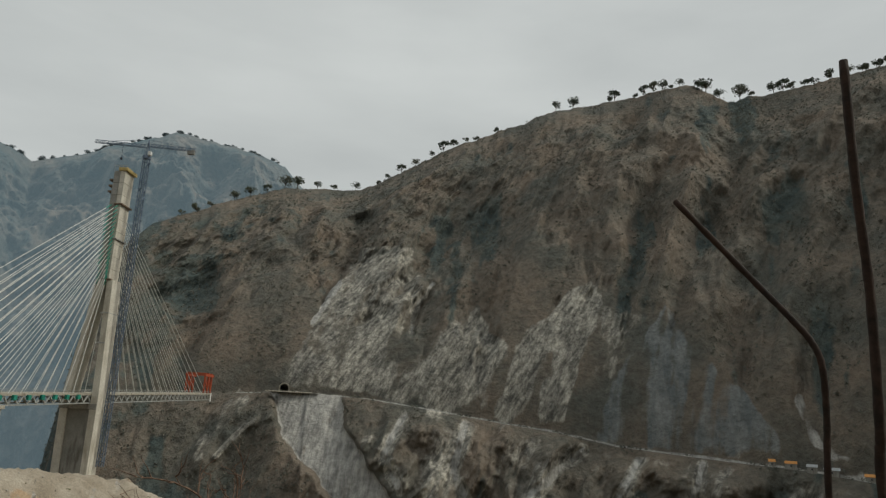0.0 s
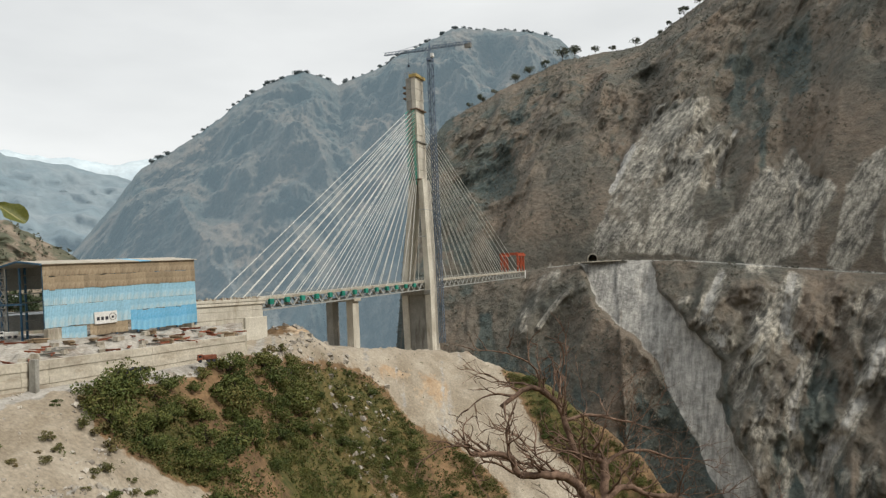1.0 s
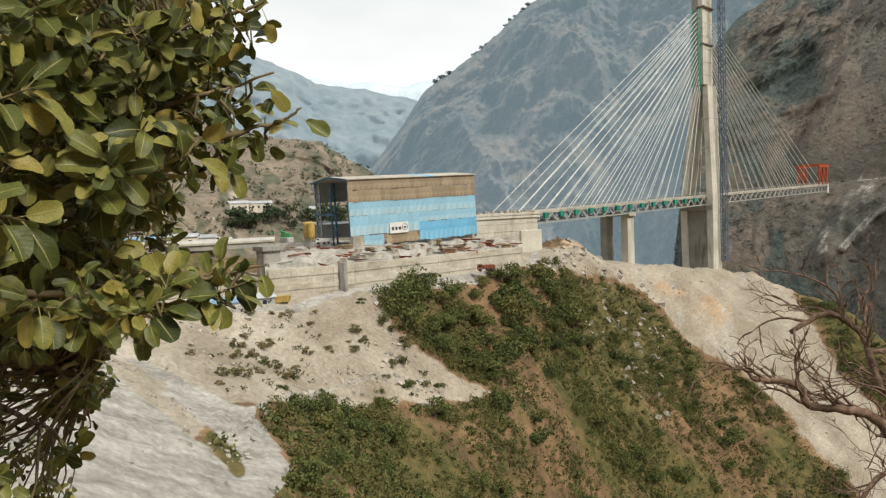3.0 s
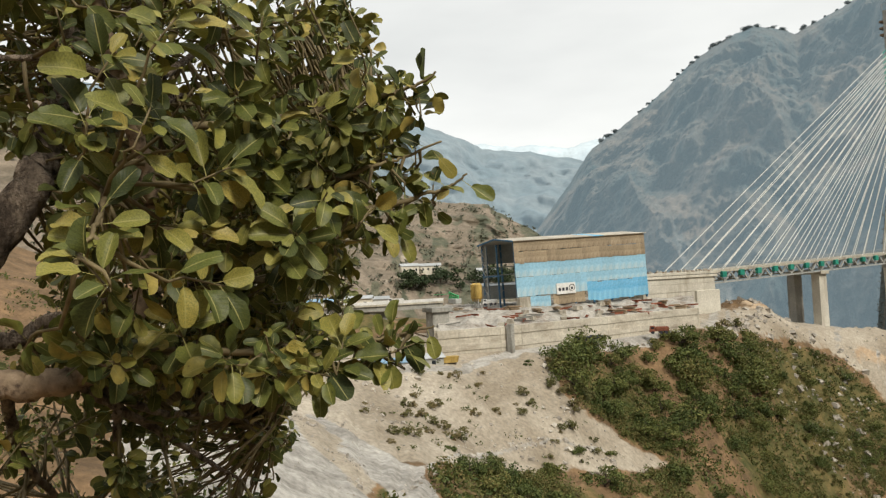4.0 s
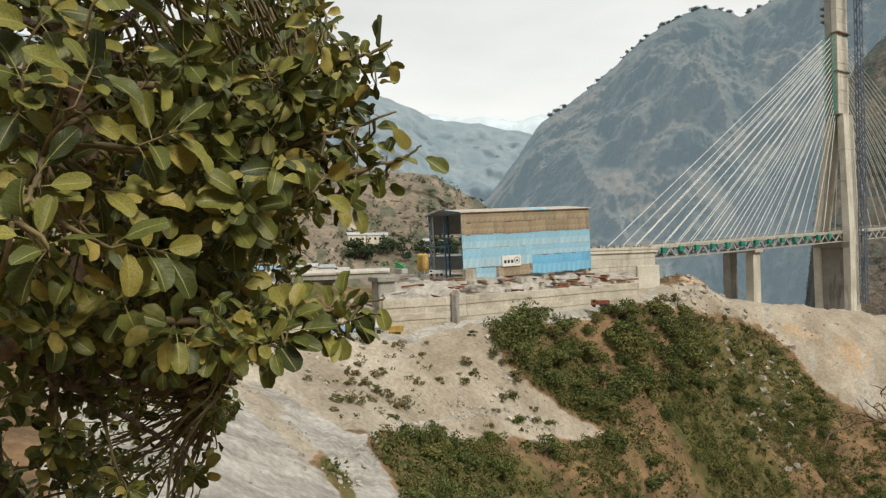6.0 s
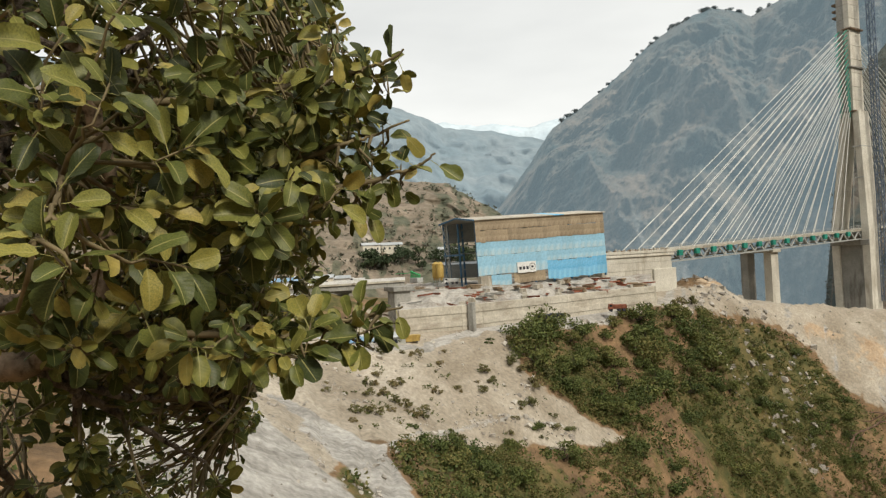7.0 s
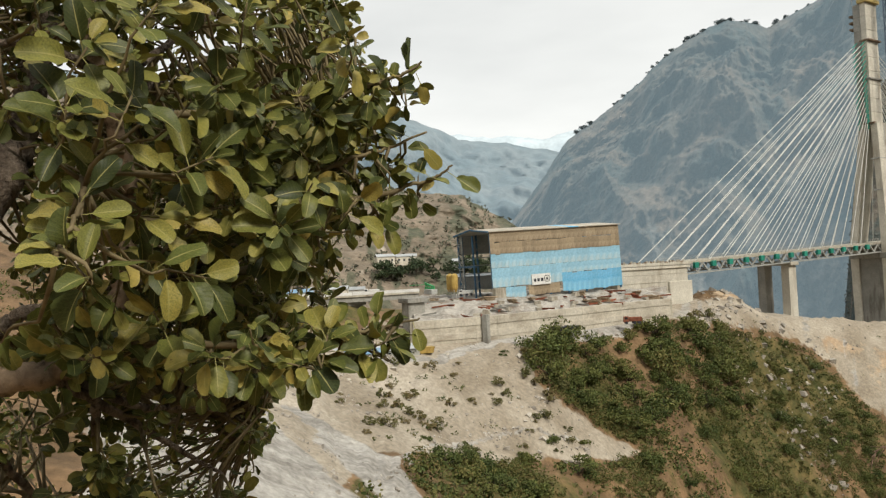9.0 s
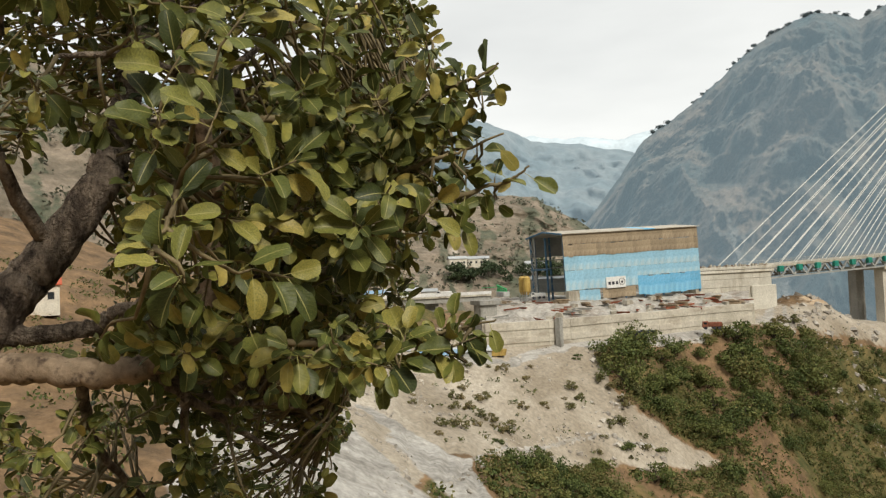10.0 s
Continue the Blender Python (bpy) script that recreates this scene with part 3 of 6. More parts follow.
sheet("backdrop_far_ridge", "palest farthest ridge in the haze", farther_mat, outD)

left_mat = terrain_material("brown_scrub_hill", [
    (None, (0.16, 0.135, 0.10), (0.28, 0.23, 0.175), 0.05, (1, 1, 1)),
    ("green", (0.085, 0.098, 0.066), (0.16, 0.15, 0.105), 0.12, (1, 1, 1)),
    ("pale", (0.36, 0.31, 0.25), (0.46, 0.41, 0.34), 0.08, (1, 1, 1))], 0.3, 0.9, 1.5)
RIDGE_E = [(-180, 26, 420), (-140, 24, 420), (-110, 20, 420), (-90, 15, 450), (-80, 11, 480), (-67.7, 8.0, 500), (-59.6, 6.1, 500), (-56, 5.7, 490), (-54.9, 5.1, 480), (-52, 3.4, 470), (-50, 1.5, 460), (-48, -2, 460), (-44, -8, 460)]
outE = mountain("", "", None, RIDGE_E, lambda A: np.interp(A, [-180, -100, -75, -44], [170, 215, 250, 330]), -22, 420, 150, 5, 0.05, 51)
gE = np.clip(0.35 + 1.1 * fbm(outE[1] * 1.4, outE[2] * 9, 5, 61), 0, 1)
pE = bump_at(outE[1], np.degrees(np.arctan2(outE[4], outE[3])), -62.6, 1.8, 0.7, 0.7) + 0.8 * bump_at(outE[1], np.degrees(np.arctan2(outE[4], outE[3])), -64.2, 0.0, 0.8, 0.5)
sheet("hill_left", "dry brown hill dotted with scrub", left_mat, outE, {"green": gE, "pale": np.clip(pE, 0, 1) * 0.6}, "hill")
# ---- the hills behind the viewpoint, which only close the place ----
RIDGE_F = [(78, 24, 800), (110, 28, 500), (150, 30, 420), (180, 26, 420)]
outF = mountain("", "", None, RIDGE_F, lambda A: np.interp(A, [78, 180], [380, 170]), -60, 120, 50, 5, 0.05, 71)
sheet("hill_behind", "dry brown hill dotted with scrub", left_mat, outF, None, "hill")


# ---- materials of built things ----
concrete = surface("weathered_concrete", (0.36, 0.33, 0.27), (0.47, 0.44, 0.37), 0.25, 0.9, 0.3, 2.5, stain=((0.22, 0.19, 0.15), 0.35, (1, 1, 0.25)))
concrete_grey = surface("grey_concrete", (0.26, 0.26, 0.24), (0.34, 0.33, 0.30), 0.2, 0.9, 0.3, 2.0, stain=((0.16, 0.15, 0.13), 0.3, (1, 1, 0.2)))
steel_grey = surface("grey_painted_steel", (0.30, 0.31, 0.30), (0.40, 0.41, 0.39), 0.5, 0.6, 0.1)
steel_green = surface("green_painted_steel", (0.02, 0.20, 0.15), (0.04, 0.28, 0.21), 0.6, 0.5, 0.1)
# Tone matched to the pylon's sunlit faces.
bright_concrete = surface("pale_concrete", (0.52, 0.49, 0.42), (0.64, 0.61, 0.53), 0.15, 0.9, 0.3, 2.0, stain=((0.40, 0.36, 0.29), 0.3, (1, 1, 0.2)))
steel_red = surface("red_orange_steel", (0.34, 0.065, 0.03), (0.46, 0.10, 0.045), 0.5, 0.55, 0.1)
steel_blue = surface("dark_blue_steel", (0.04, 0.11, 0.20), (0.07, 0.17, 0.28), 0.5, 0.55, 0.1)
rust_early = surface("dark_formwork", (0.14, 0.10, 0.07), (0.22, 0.16, 0.11), 0.5, 0.8, 0.1)
cable_mat = surface("white_stay_pipe", (0.55, 0.55, 0.52), (0.66, 0.66, 0.62), 0.2, 0.5, 0.05)

# ---- cable-stayed bridge ----
BX, HALF = -171.0, 7.0
SLOPE = 0.0325


def deck_z(y):
    return 2.8 + SLOPE * (y - 337.0)


bridge = thing("cable_stayed_bridge", "unfinished cable-stayed railway bridge with concrete pylon and steel truss deck", "bridge", at=(BX, 337, -30))
BO = Matrix.Translation((-BX, -337, 30))


def bpart(name, bm, mat, label="", parent=None, smooth=False):
    bmesh.ops.transform(bm, matrix=BO, verts=bm.verts[:])
    return part(name, bm, mat, parent or bridge, label, smooth)


# pylon: two leaning legs that meet in a mast, deep along the bridge
for xs in (((-163.6, -160.7), (-163.8, -160.6), (-164.2, -161.5), (-165.2, -162.4)), ((-177.0, -173.6), (-177.6, -174.2), (-173.8, -170.8), (-170.2, -167.4))):
    bm = bmesh.new()
    rings = [[(a, 334, z), (b, 334, z), (b, 343, z), (a, 343, z)] for (a, b), z in zip(xs, (-36, 1, 27, 56))]
    for a, b in zip(rings, rings[1:]):
        prism(bm, a, b)
    bpart("pylon_leg", bm, bright_concrete, "inclined pale concrete pylon leg")
# upright mast, cast in lifts; lit side coloured pale, shaded side coloured grey
for k in range(9):
    z0, z1 = 55 + 6.2 * k, 55 + 6.2 * (k + 1) - 0.12
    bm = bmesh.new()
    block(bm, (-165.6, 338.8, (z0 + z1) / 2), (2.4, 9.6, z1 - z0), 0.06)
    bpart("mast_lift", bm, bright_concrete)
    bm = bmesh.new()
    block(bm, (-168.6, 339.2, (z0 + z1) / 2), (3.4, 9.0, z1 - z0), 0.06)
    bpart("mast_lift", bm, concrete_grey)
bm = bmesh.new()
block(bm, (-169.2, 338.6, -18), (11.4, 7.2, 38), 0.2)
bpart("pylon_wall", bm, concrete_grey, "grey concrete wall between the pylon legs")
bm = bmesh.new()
block(bm, (-169.4, 338.5, -3.2), (17.5, 9.6, 2.6), 0.2)
bpart("cross_beam", bm, concrete_grey, "cross beam that carries the deck")
for z in (26, 40):
    bm = bmesh.new()
    block(bm, (-162.6 - 0.03 * z, 338.5, z), (3.8, 10.0, 0.5), 0.05)
    bpart("leg_platform", bm, steel_grey, "steel working platform round the leg")
for z in (100, 103, 106):
    bm = bmesh.new()
    block(bm, (-171.2, 336, z), (1.8, 3.0, 0.9), 0.1)
    bpart("formwork_bracket", bm, rust_early, "dark climbing formwork bracket")
timber_form = surface("yellow_formwork", (0.42, 0.32, 0.12), (0.55, 0.42, 0.18), 0.5, 0.8, 0.1)
for z, w, dy, mt in ((111.4, 4.4, 11.2, timber_form), (93.5, 4.2, 11.0, rust_early), (76, 3.6, 10.6, concrete_grey), (56, 4.6, 11.4, rust_early)):
    bm = bmesh.new()
    block(bm, (-165.4, 338.8, z), (w, dy, 0.7 if z < 100 else 1.6), 0.1)
    bpart("pylon_platform", bm, mt, "working platform round the mast")
bm = bmesh.new()
for k in range(4):
    bar(bm, (-170.2 + 2.0 * k, 334.4, 110.6), (-170.2 + 2.0 * k, 334.4, 113.6), 0.2)
bar(bm, (-170.2, 334.4, 113.4), (-164.2, 334.4, 113.4), 0.2)
bpart("top_rail", bm, steel_grey, "rail of the top platform")

# deck
Y0, Y1 = 203.0, 503.0
for y in np.arange(Y0, Y1, 10.0):
    bm = bmesh.new()
    ye = min(y + 10.0, Y1)
    z0, z1 = deck_z(y), deck_z(ye)
    prism(bm, [(BX - HALF, y, z0 - 0.9), (BX + HALF, y, z0 - 0.9), (BX + HALF, ye, z1 - 0.9), (BX - HALF, ye, z1 - 0.9)],
          [(BX - HALF, y, z0), (BX + HALF, y, z0), (BX + HALF, ye, z1), (BX - HALF, ye, z1)])
    bpart("deck_slab", bm, concrete)

STEP = 6.28
n_bay = 47
for sx in (BX - HALF + 1.5, BX + HALF - 0.4):
    bm = bmesh.new()
    bar(bm, (sx, Y0, deck_z(Y0) - 4.4), (sx, Y1, deck_z(Y1) - 4.4), 0.55)
    bpart("bottom_chord", bm, steel_grey, "grey steel bottom chord")
    for i in range(n_bay):
        ya = Y0 + i * STEP
        for p, q in (((ya, -4.2), (ya + STEP / 2, -1.0)), ((ya + STEP / 2, -1.0), (ya + STEP, -4.2))):
            bm = bmesh.new()
            bar(bm, (sx, p[0], deck_z(p[0]) + p[1]), (sx, q[0], deck_z(q[0]) + q[1]), 0.5)
            bpart("truss_diagonal", bm, steel_grey)
    bm = bmesh.new()
    for y in np.arange(Y0, Y1, 3.0):
        bar(bm, (sx + 0.3, y, deck_z(y)), (sx + 0.3, y, deck_z(y) + 1.2), 0.1)
    bar(bm, (sx + 0.3, Y0, deck_z(Y0) + 1.2), (sx + 0.3, Y1, deck_z(Y1) + 1.2), 0.12)
    bpart("railing", bm, steel_grey, "thin deck railing")
# green outriggers on the back span
for y in np.arange(208, 330, 9.5):
    bm = bmesh.new()
    block(bm, (BX + HALF + 0.3, y, deck_z(y) - 1.6), (1.2, 2.2, 2.0), 0.1)
    bpart("outrigger", bm, steel_green, "green painted steel bracket")

# stays, two planes
N_L, N_R = 17, 16
for i in range(N_L):
    u = i / (N_L - 1)
    y = 319 - u * 125.5
    zt = 58 + u * 35
    for sx, tx in ((BX + HALF - 0.8, -165.6), (BX - HALF + 0.8, -168.9)):
        bm = bmesh.new()
        bar(bm, (tx, 334.2, zt), (sx, y, max(deck_z(y), -1.7)), 0.34, sides=6)
        bpart("stay_cable", bm, cable_mat)
        p, q = Vector((tx, 334.2, zt)), Vector((sx, y, max(deck_z(y), -1.7)))
        bm = bmesh.new()
        bar(bm, p, p + (q - p).normalized() * 5.0, 0.5, sides=6)
        bpart("anchor_tube", bm, steel_green, "green anchor tube")
for i in range(N_R):
    u = i / (N_R - 1)
    y = 354 + u * 140
    zt = 58 + u * 31
    for sx, tx in ((BX + HALF - 0.8, -165.6), (BX - HALF + 0.8, -168.9)):
        bm = bmesh.new()
        bar(bm, (tx, 343.2, zt), (sx, y, deck_z(y)), 0.34, sides=6)
        bpart("stay_cable", bm, cable_mat)

# side pier: two columns and a cross head
for sx in (-166.6, -177.0):
    bm = bmesh.new()
    prism(bm, rect(sx, 267.4, 3.4, 5.0, -34), rect(sx, 267.4, 3.2, 4.8, deck_z(265) - 5.0))
    # Same concrete on both; the rear column's shade is put into a greyer tone.
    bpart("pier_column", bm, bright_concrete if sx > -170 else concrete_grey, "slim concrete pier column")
bm = bmesh.new()
block(bm, (-171.6, 267.4, deck_z(265) - 5.0), (15.5, 5.4, 1.3), 0.1)
bpart("pier_head", bm, concrete, "concrete pier cross head")

# abutment
abutment = thing("abutment", "massive stepped concrete abutment at the bridge end", "abutment", at=(-171, 188, -16))
bm = bmesh.new()
for k in range(5):  # cast lifts with open joints
    block(bm, (0.04 * (k % 2), -2, 1.35 + 2.6 * k), (15 + 0.12 * (k % 2), 34, 2.52), 0.06)
block(bm, (0, -2, 6.6), (14.7, 33.6, 13))
part("abutment_body", bm, bright_concrete, abutment)
for z, w in ((12.9, 16.2), (13.9, 16.6)):
    bm = bmesh.new()
    block(bm, (0, -1.5 + 0.4 * (z > 13), z), (w, 34.5, 0.9), 0.08)
    part("coping", bm, bright_concrete, abutment, "overhanging concrete coping")
bm = bmesh.new()
block(bm, (0.4, 10.5, 4.0), (16.0, 11.5, 8), 0.15)
part("footing_step", bm, bright_concrete, abutment, "projecting lower step")
ra = random.Random(8)
for k in range(26):  # lumps left along the edge
    bm = bmesh.new()
    h = ra.uniform(0.4, 1.0)
    prism(bm, rect(0, 0, ra.uniform(0.5, 1.1), ra.uniform(0.5, 1.2), 0), rect(0.05, 0, ra.uniform(0.3, 0.8), ra.uniform(0.3, 0.8), h))
    lump = tagged(part("concrete_lump", bm, concrete if k % 3 else rust_early), "small broken lump on the abutment edge", "block", "lumps on the abutment")
    lump.matrix_basis = pose(-171 + 7.2 + ra.uniform(-0.5, 0.5), 171.5 + 1.2 * k + ra.uniform(-0.3, 0.3), -16 + 14.34, 0, 0, ra.uniform(0, 180))


# ---- fabrication shed ----
SH_A, SH_B = Vector((-165.3, 121.3)), Vector((-158.1, 165.7))
SH_L = (SH_B - SH_A).length
SH_ANG = math.atan2((SH_B - SH_A).y, (SH_B - SH_A).x)
SW = 22.8
shed = thing("shed", "tall open-ended fabrication shed with rusty brown and faded blue sheet cladding", "shed", at=(SH_A.x, SH_A.y, -9.9))
shed.rotation_euler = (0, -math.atan(1.4 / SH_L), SH_ANG)
blue_sheet = surface("faded_blue_sheet", (0.26, 0.50, 0.66), (0.38, 0.58, 0.68), 0.10, 0.6, 0.1, 1.2, stain=((0.46, 0.56, 0.60), 0.25, (1, 1, 0.5)), vary=0.05)
bright_blue = surface("bright_blue_sheet", (0.13, 0.42, 0.66), (0.24, 0.50, 0.69), 0.3, 0.6, 0.1, 1.5, stain=((0.26, 0.53, 0.68), 0.4, (1, 1, 0.3)), vary=0.09)
brown_sheet = surface("rusty_brown_sheet", (0.30, 0.235, 0.155), (0.42, 0.345, 0.245), 0.3, 0.75, 0.1, 1.6, stain=((0.20, 0.14, 0.09), 0.5, (1, 1, 0.25)), vary=0.15)
roof_sheet = surface("dusty_roof_sheet", (0.40, 0.36, 0.29), (0.52, 0.48, 0.41), 0.2, 0.7, 0.1, 1.5)
inner_sheet = surface("grey_inner_sheet", (0.32, 0.33, 0.31), (0.42, 0.42, 0.39), 0.3, 0.7, 0.1, 2.0)
white_paint = surface("white_paint", (0.62, 0.62, 0.60), (0.74, 0.74, 0.72), 0.5, 0.6, 0.05)
dark_paint = surface("dark_paint", (0.02, 0.025, 0.035), (0.05, 0.05, 0.06), 0.5, 0.6, 0.05)


def sheet_panel(w, h, ribs=5, depth=0.06):
    """A ribbed cladding sheet, its face towards -y."""
    bm = bmesh.new()
    xs, n = [], ribs
    for i in range(n):
        x0 = -w / 2 + w * i / n
        xs += [(x0, 0), (x0 + w / n * 0.30, 0), (x0 + w / n * 0.40, -depth), (x0 + w / n * 0.90, -depth)]
    xs.append((w / 2, 0))
    lo = [bm.verts.new((x, y, -h / 2)) for x, y in xs]
    hi = [bm.verts.new((x, y, h / 2)) for x, y in xs]
    b0, b1 = bm.verts.new((-w / 2, 0.08, -h / 2)), bm.verts.new((w / 2, 0.08, -h / 2))
    t0, t1 = bm.verts.new((-w / 2, 0.08, h / 2)), bm.verts.new((w / 2, 0.08, h / 2))
    for i in range(len(xs) - 1):
        bm.faces.new((lo[i], lo[i + 1], hi[i + 1], hi[i]))
    bm.faces.new((b1, b0, t0, t1))
    bm.faces.new(hi + [t1, t0]), bm.faces.new([b0, b1] + lo[::-1])
    return bm


def panels(x0, x1, z0, z1, cols, mat, y=0.0, jitter=0.0, seed=0):
    r = random.Random(seed)
    w = (x1 - x0) / cols
    first = part("sheet", sheet_panel(w - 0.012, z1 - z0 - 0.01), mat, shed)
    for i in range(cols):
        dz = r.uniform(-jitter, jitter)
        m = pose(x0 + w * (i + 0.5), y + r.uniform(-0.03, 0.03), (z0 + z1) / 2 + dz)
        if i == 0:
            first.matrix_basis = m
        else:
            share("sheet", first.data, m, shed)


panels(0, SH_L, 16.6, 19.75, 26, brown_sheet, 0.0, 0.06, 1)
panels(0, SH_L, 13.1, 16.5, 30, brown_sheet, -0.06, 0.18, 2)
panels(0, SH_L, 9.2, 13.2, 20, blue_sheet, 0.05, 0.0, 3)
panels(0, SH_L * 0.52, 3.6, 9.15, 12, blue_sheet, 0.0, 0.08, 4)
panels(SH_L * 0.52, SH_L, 6.2, 9.15, 11, blue_sheet, 0.02, 0.05, 5)
panels(SH_L * 0.52, SH_L, 0.6, 6.15, 12, bright_blue, -0.04, 0.25, 6)
panels(SH_L * 0.06, SH_L * 0.24, 0.3, 3.4, 5, blue_sheet, 0.1, 0.1, 7)
panels(SH_L * 0.26, SH_L * 0.50, 0.5, 3.5, 6, brown_sheet, 0.12, 0.1, 8)
bm = bmesh.new()
block(bm, (1.6, -0.5, 1.7), (3.4, 2.2, 3.4), 0.08)
part("plinth", bm, concrete, shed, "pale concrete plinth block")
# steel frame
for x in np.linspace(0.3, SH_L - 0.3, 8):
    for y in (0.45, SW - 0.4):
        bm = bmesh.new()
        block(bm, (x, y, 9.8), (0.5, 0.5, 19.6), 0.03)
        part("column", bm, steel_blue, shed)
for z in (2.5, 5, 7.5, 10, 12.5, 15, 17.5):
    bm = bmesh.new()
    bar(bm, (0.2, SW - 0.75, z), (SH_L - 0.2, SW - 0.75, z), 0.28)
    part("girt", bm, inner_sheet, shed)
bm = bmesh.new()
block(bm, (SH_L / 2, SW, 16.6), (SH_L, 0.15, 6.0))
part("rear_wall", bm, inner_sheet, shed, "grey inner sheeting with girts")
for y in (8.0, 15.5):
    bm = bmesh.new()
    block(bm, (0.25, y + 4, 9.6), (0.45, 0.45, 19.2), 0.03)
    part("end_post", bm, steel_blue, shed)
bm = bmesh.new()
bar(bm, (0.2, 10.5, 9.8), (0.2, SW, 9.8), 0.5)
part("end_beam", bm, steel_blue, shed)
bm = bmesh.new()
for k in range(7):
    z = 0.8 + k * 2.7
    bar(bm, (0.1, SW - 3.4, z), (0.1, SW - 0.4, z + 2.6), 0.16), bar(bm, (0.1, SW - 3.4, z + 2.6), (0.1, SW - 0.4, z), 0.16)
    bar(bm, (0.1, SW - 3.4, z), (0.1, SW - 0.4, z), 0.18)
bar(bm, (0.1, SW - 3.4, 0), (0.1, SW - 3.4, 19.4), 0.3)
part("lattice_bracing", bm, steel_grey, shed, "cross braced lattice at the open end")
for k in range(12):
    bm = bmesh.new()
    x0, x1 = -0.6 + (SH_L + 1.2) * k / 12, -0.6 + (SH_L + 1.2) * (k + 1) / 12 - 0.05
    prism(bm, [(x0, -0.6, 19.75), (x0, SW / 2, 21.0), (x0, SW + 0.6, 19.75), (x0, SW + 0.6, 19.55), (x0, SW / 2, 20.8), (x0, -0.6, 19.55)],
          [(x1, -0.6, 19.75), (x1, SW / 2, 21.0), (x1, SW + 0.6, 19.75), (x1, SW + 0.6, 19.55), (x1, SW / 2, 20.8), (x1, -0.6, 19.55)])
    bmesh.ops.recalc_face_normals(bm, faces=bm.faces[:])
    part("roof_sheet", bm, bright_blue if k == 7 else roof_sheet, shed)
bm = bmesh.new()
bar(bm, (-0.7, -0.6, 19.6), (-0.7, SW / 2, 20.85), 0.45), bar(bm, (-0.7, SW / 2, 20.85), (-0.7, SW + 0.6, 19.6), 0.45)
part("gable_trim", bm, steel_blue, shed, "blue gable edge trim")
# sign board with plain marks
sign = thing("sign_board", "white company board with dark marks on the shed wall", "sign", at=(0, 0, 0))
sign.matrix_basis = pose(SH_A.x, SH_A.y, -9.9, 0, -math.degrees(math.atan(1.4 / SH_L)), math.degrees(SH_ANG)) @ pose(15.9, -0.34, 4.9)
bm = bmesh.new()
block(bm, (0, 0, 0), (6.4, 0.16, 3.2), 0.03)
part("board", bm, white_paint, sign)
for k, x in enumerate((-2.2, -1.0, 0.2)):
    bm = bmesh.new()
    block(bm, (x, -0.11, -0.2), (0.8, 0.05, 0.9), 0.02)
    part("mark", bm, dark_paint, sign)
bm = bmesh.new()
for i in range(12):
    a, b = 2 * math.pi * i / 12, 2 * math.pi * (i + 1) / 12
    bar(bm, (1.9 + 0.95 * math.cos(a), -0.11, 0.1 + 0.95 * math.sin(a)), (1.9 + 0.95 * math.cos(b), -0.11, 0.1 + 0.95 * math.sin(b)), 0.3, 0.06)
block(bm, (1.9, -0.11, 0.0), (0.7, 0.05, 0.6))
part("mark", bm, dark_paint, sign, "dark ring shaped mark")

# ---- retaining wall, in cast bays, and the yard on top of it ----
W_AZ, W_D = [-60.3, -54.4, -47, -40.2], [157.5, 164, 184, 212]
wall_mats = [surface("board_marked_concrete", (0.47, 0.43, 0.355), (0.60, 0.56, 0.475), 0.2, 0.9, 0.4, 1.8, stain=((0.34, 0.295, 0.235), 0.22, (0.5, 0.5, 1.6)), vary=0.07)]
bays = 12
for i in range(bays):
    u0, u1 = i / bays, (i + 1) / bays
    a0, a1 = -60.3 + 20.1 * u0, -60.3 + 20.1 * u1
    p = Vector(polar(a0, np.interp(a0, W_AZ, W_D), -11.5))
    q = Vector(polar(a1, np.interp(a1, W_AZ, W_D), -11.5))
    dd = (q - p).normalized()
    nn = Vector((dd.y, -dd.x, 0))
    q = q - dd * 0.03
    bm = bmesh.new()
    # lifts of shuttering: each a little proud of the next, under a coping
    z, step = -9.0, 0
    while z < -0.4:
        h = min(1.45, -z - 0.35)
        o = nn * (0.10 + 0.20 * (step % 2) + 0.05 * (1 - step / 6))
        prism(bm, [p + o + Vector((0, 0, z)), q + o + Vector((0, 0, z)), q - nn * 1.2 + Vector((0, 0, z)), p - nn * 1.2 + Vector((0, 0, z))],
              [p + o + Vector((0, 0, z + h)), q + o + Vector((0, 0, z + h)), q - nn * 1.2 + Vector((0, 0, z + h)), p - nn * 1.2 + Vector((0, 0, z + h))])
        z += h
        step += 1
    o = nn * 0.22
    prism(bm, [p + o + Vector((0, 0, -0.35)), q + o + Vector((0, 0, -0.35)), q - nn * 1.2 + Vector((0, 0, -0.35)), p - nn * 1.2 + Vector((0, 0, -0.35))],
          [p + o, q + o, q - nn * 1.2, p - nn * 1.2])
    tagged(part(f"wall_retaining_{i + 1}", bm, wall_mats[0]), "pale board-marked concrete retaining wall", "wall", kind="structure")
bm = bmesh.new()
pb = polar(-54.45, 163.2, -15.5)
block(bm, tuple(pb), (1.3, 1.3, 9), 0.05, Matrix.Rotation(radians(20), 4, "Z"))
tagged(part("wall_pilaster", bm, concrete_grey), "grey concrete pilaster on the retaining wall", "pilaster", kind="structure")

yard_mat = surface("grey_rubble_yard", (0.33, 0.305, 0.265), (0.50, 0.47, 0.42), 0.2, 0.95, 0.8, 1.6, 0.3, stain=((0.20, 0.15, 0.11), 0.12, (1, 1, 1)))
ya_, yd_ = np.meshgrid(np.linspace(-60.2, -40.4, 170), np.linspace(0, 1, 90), indexing="ij")
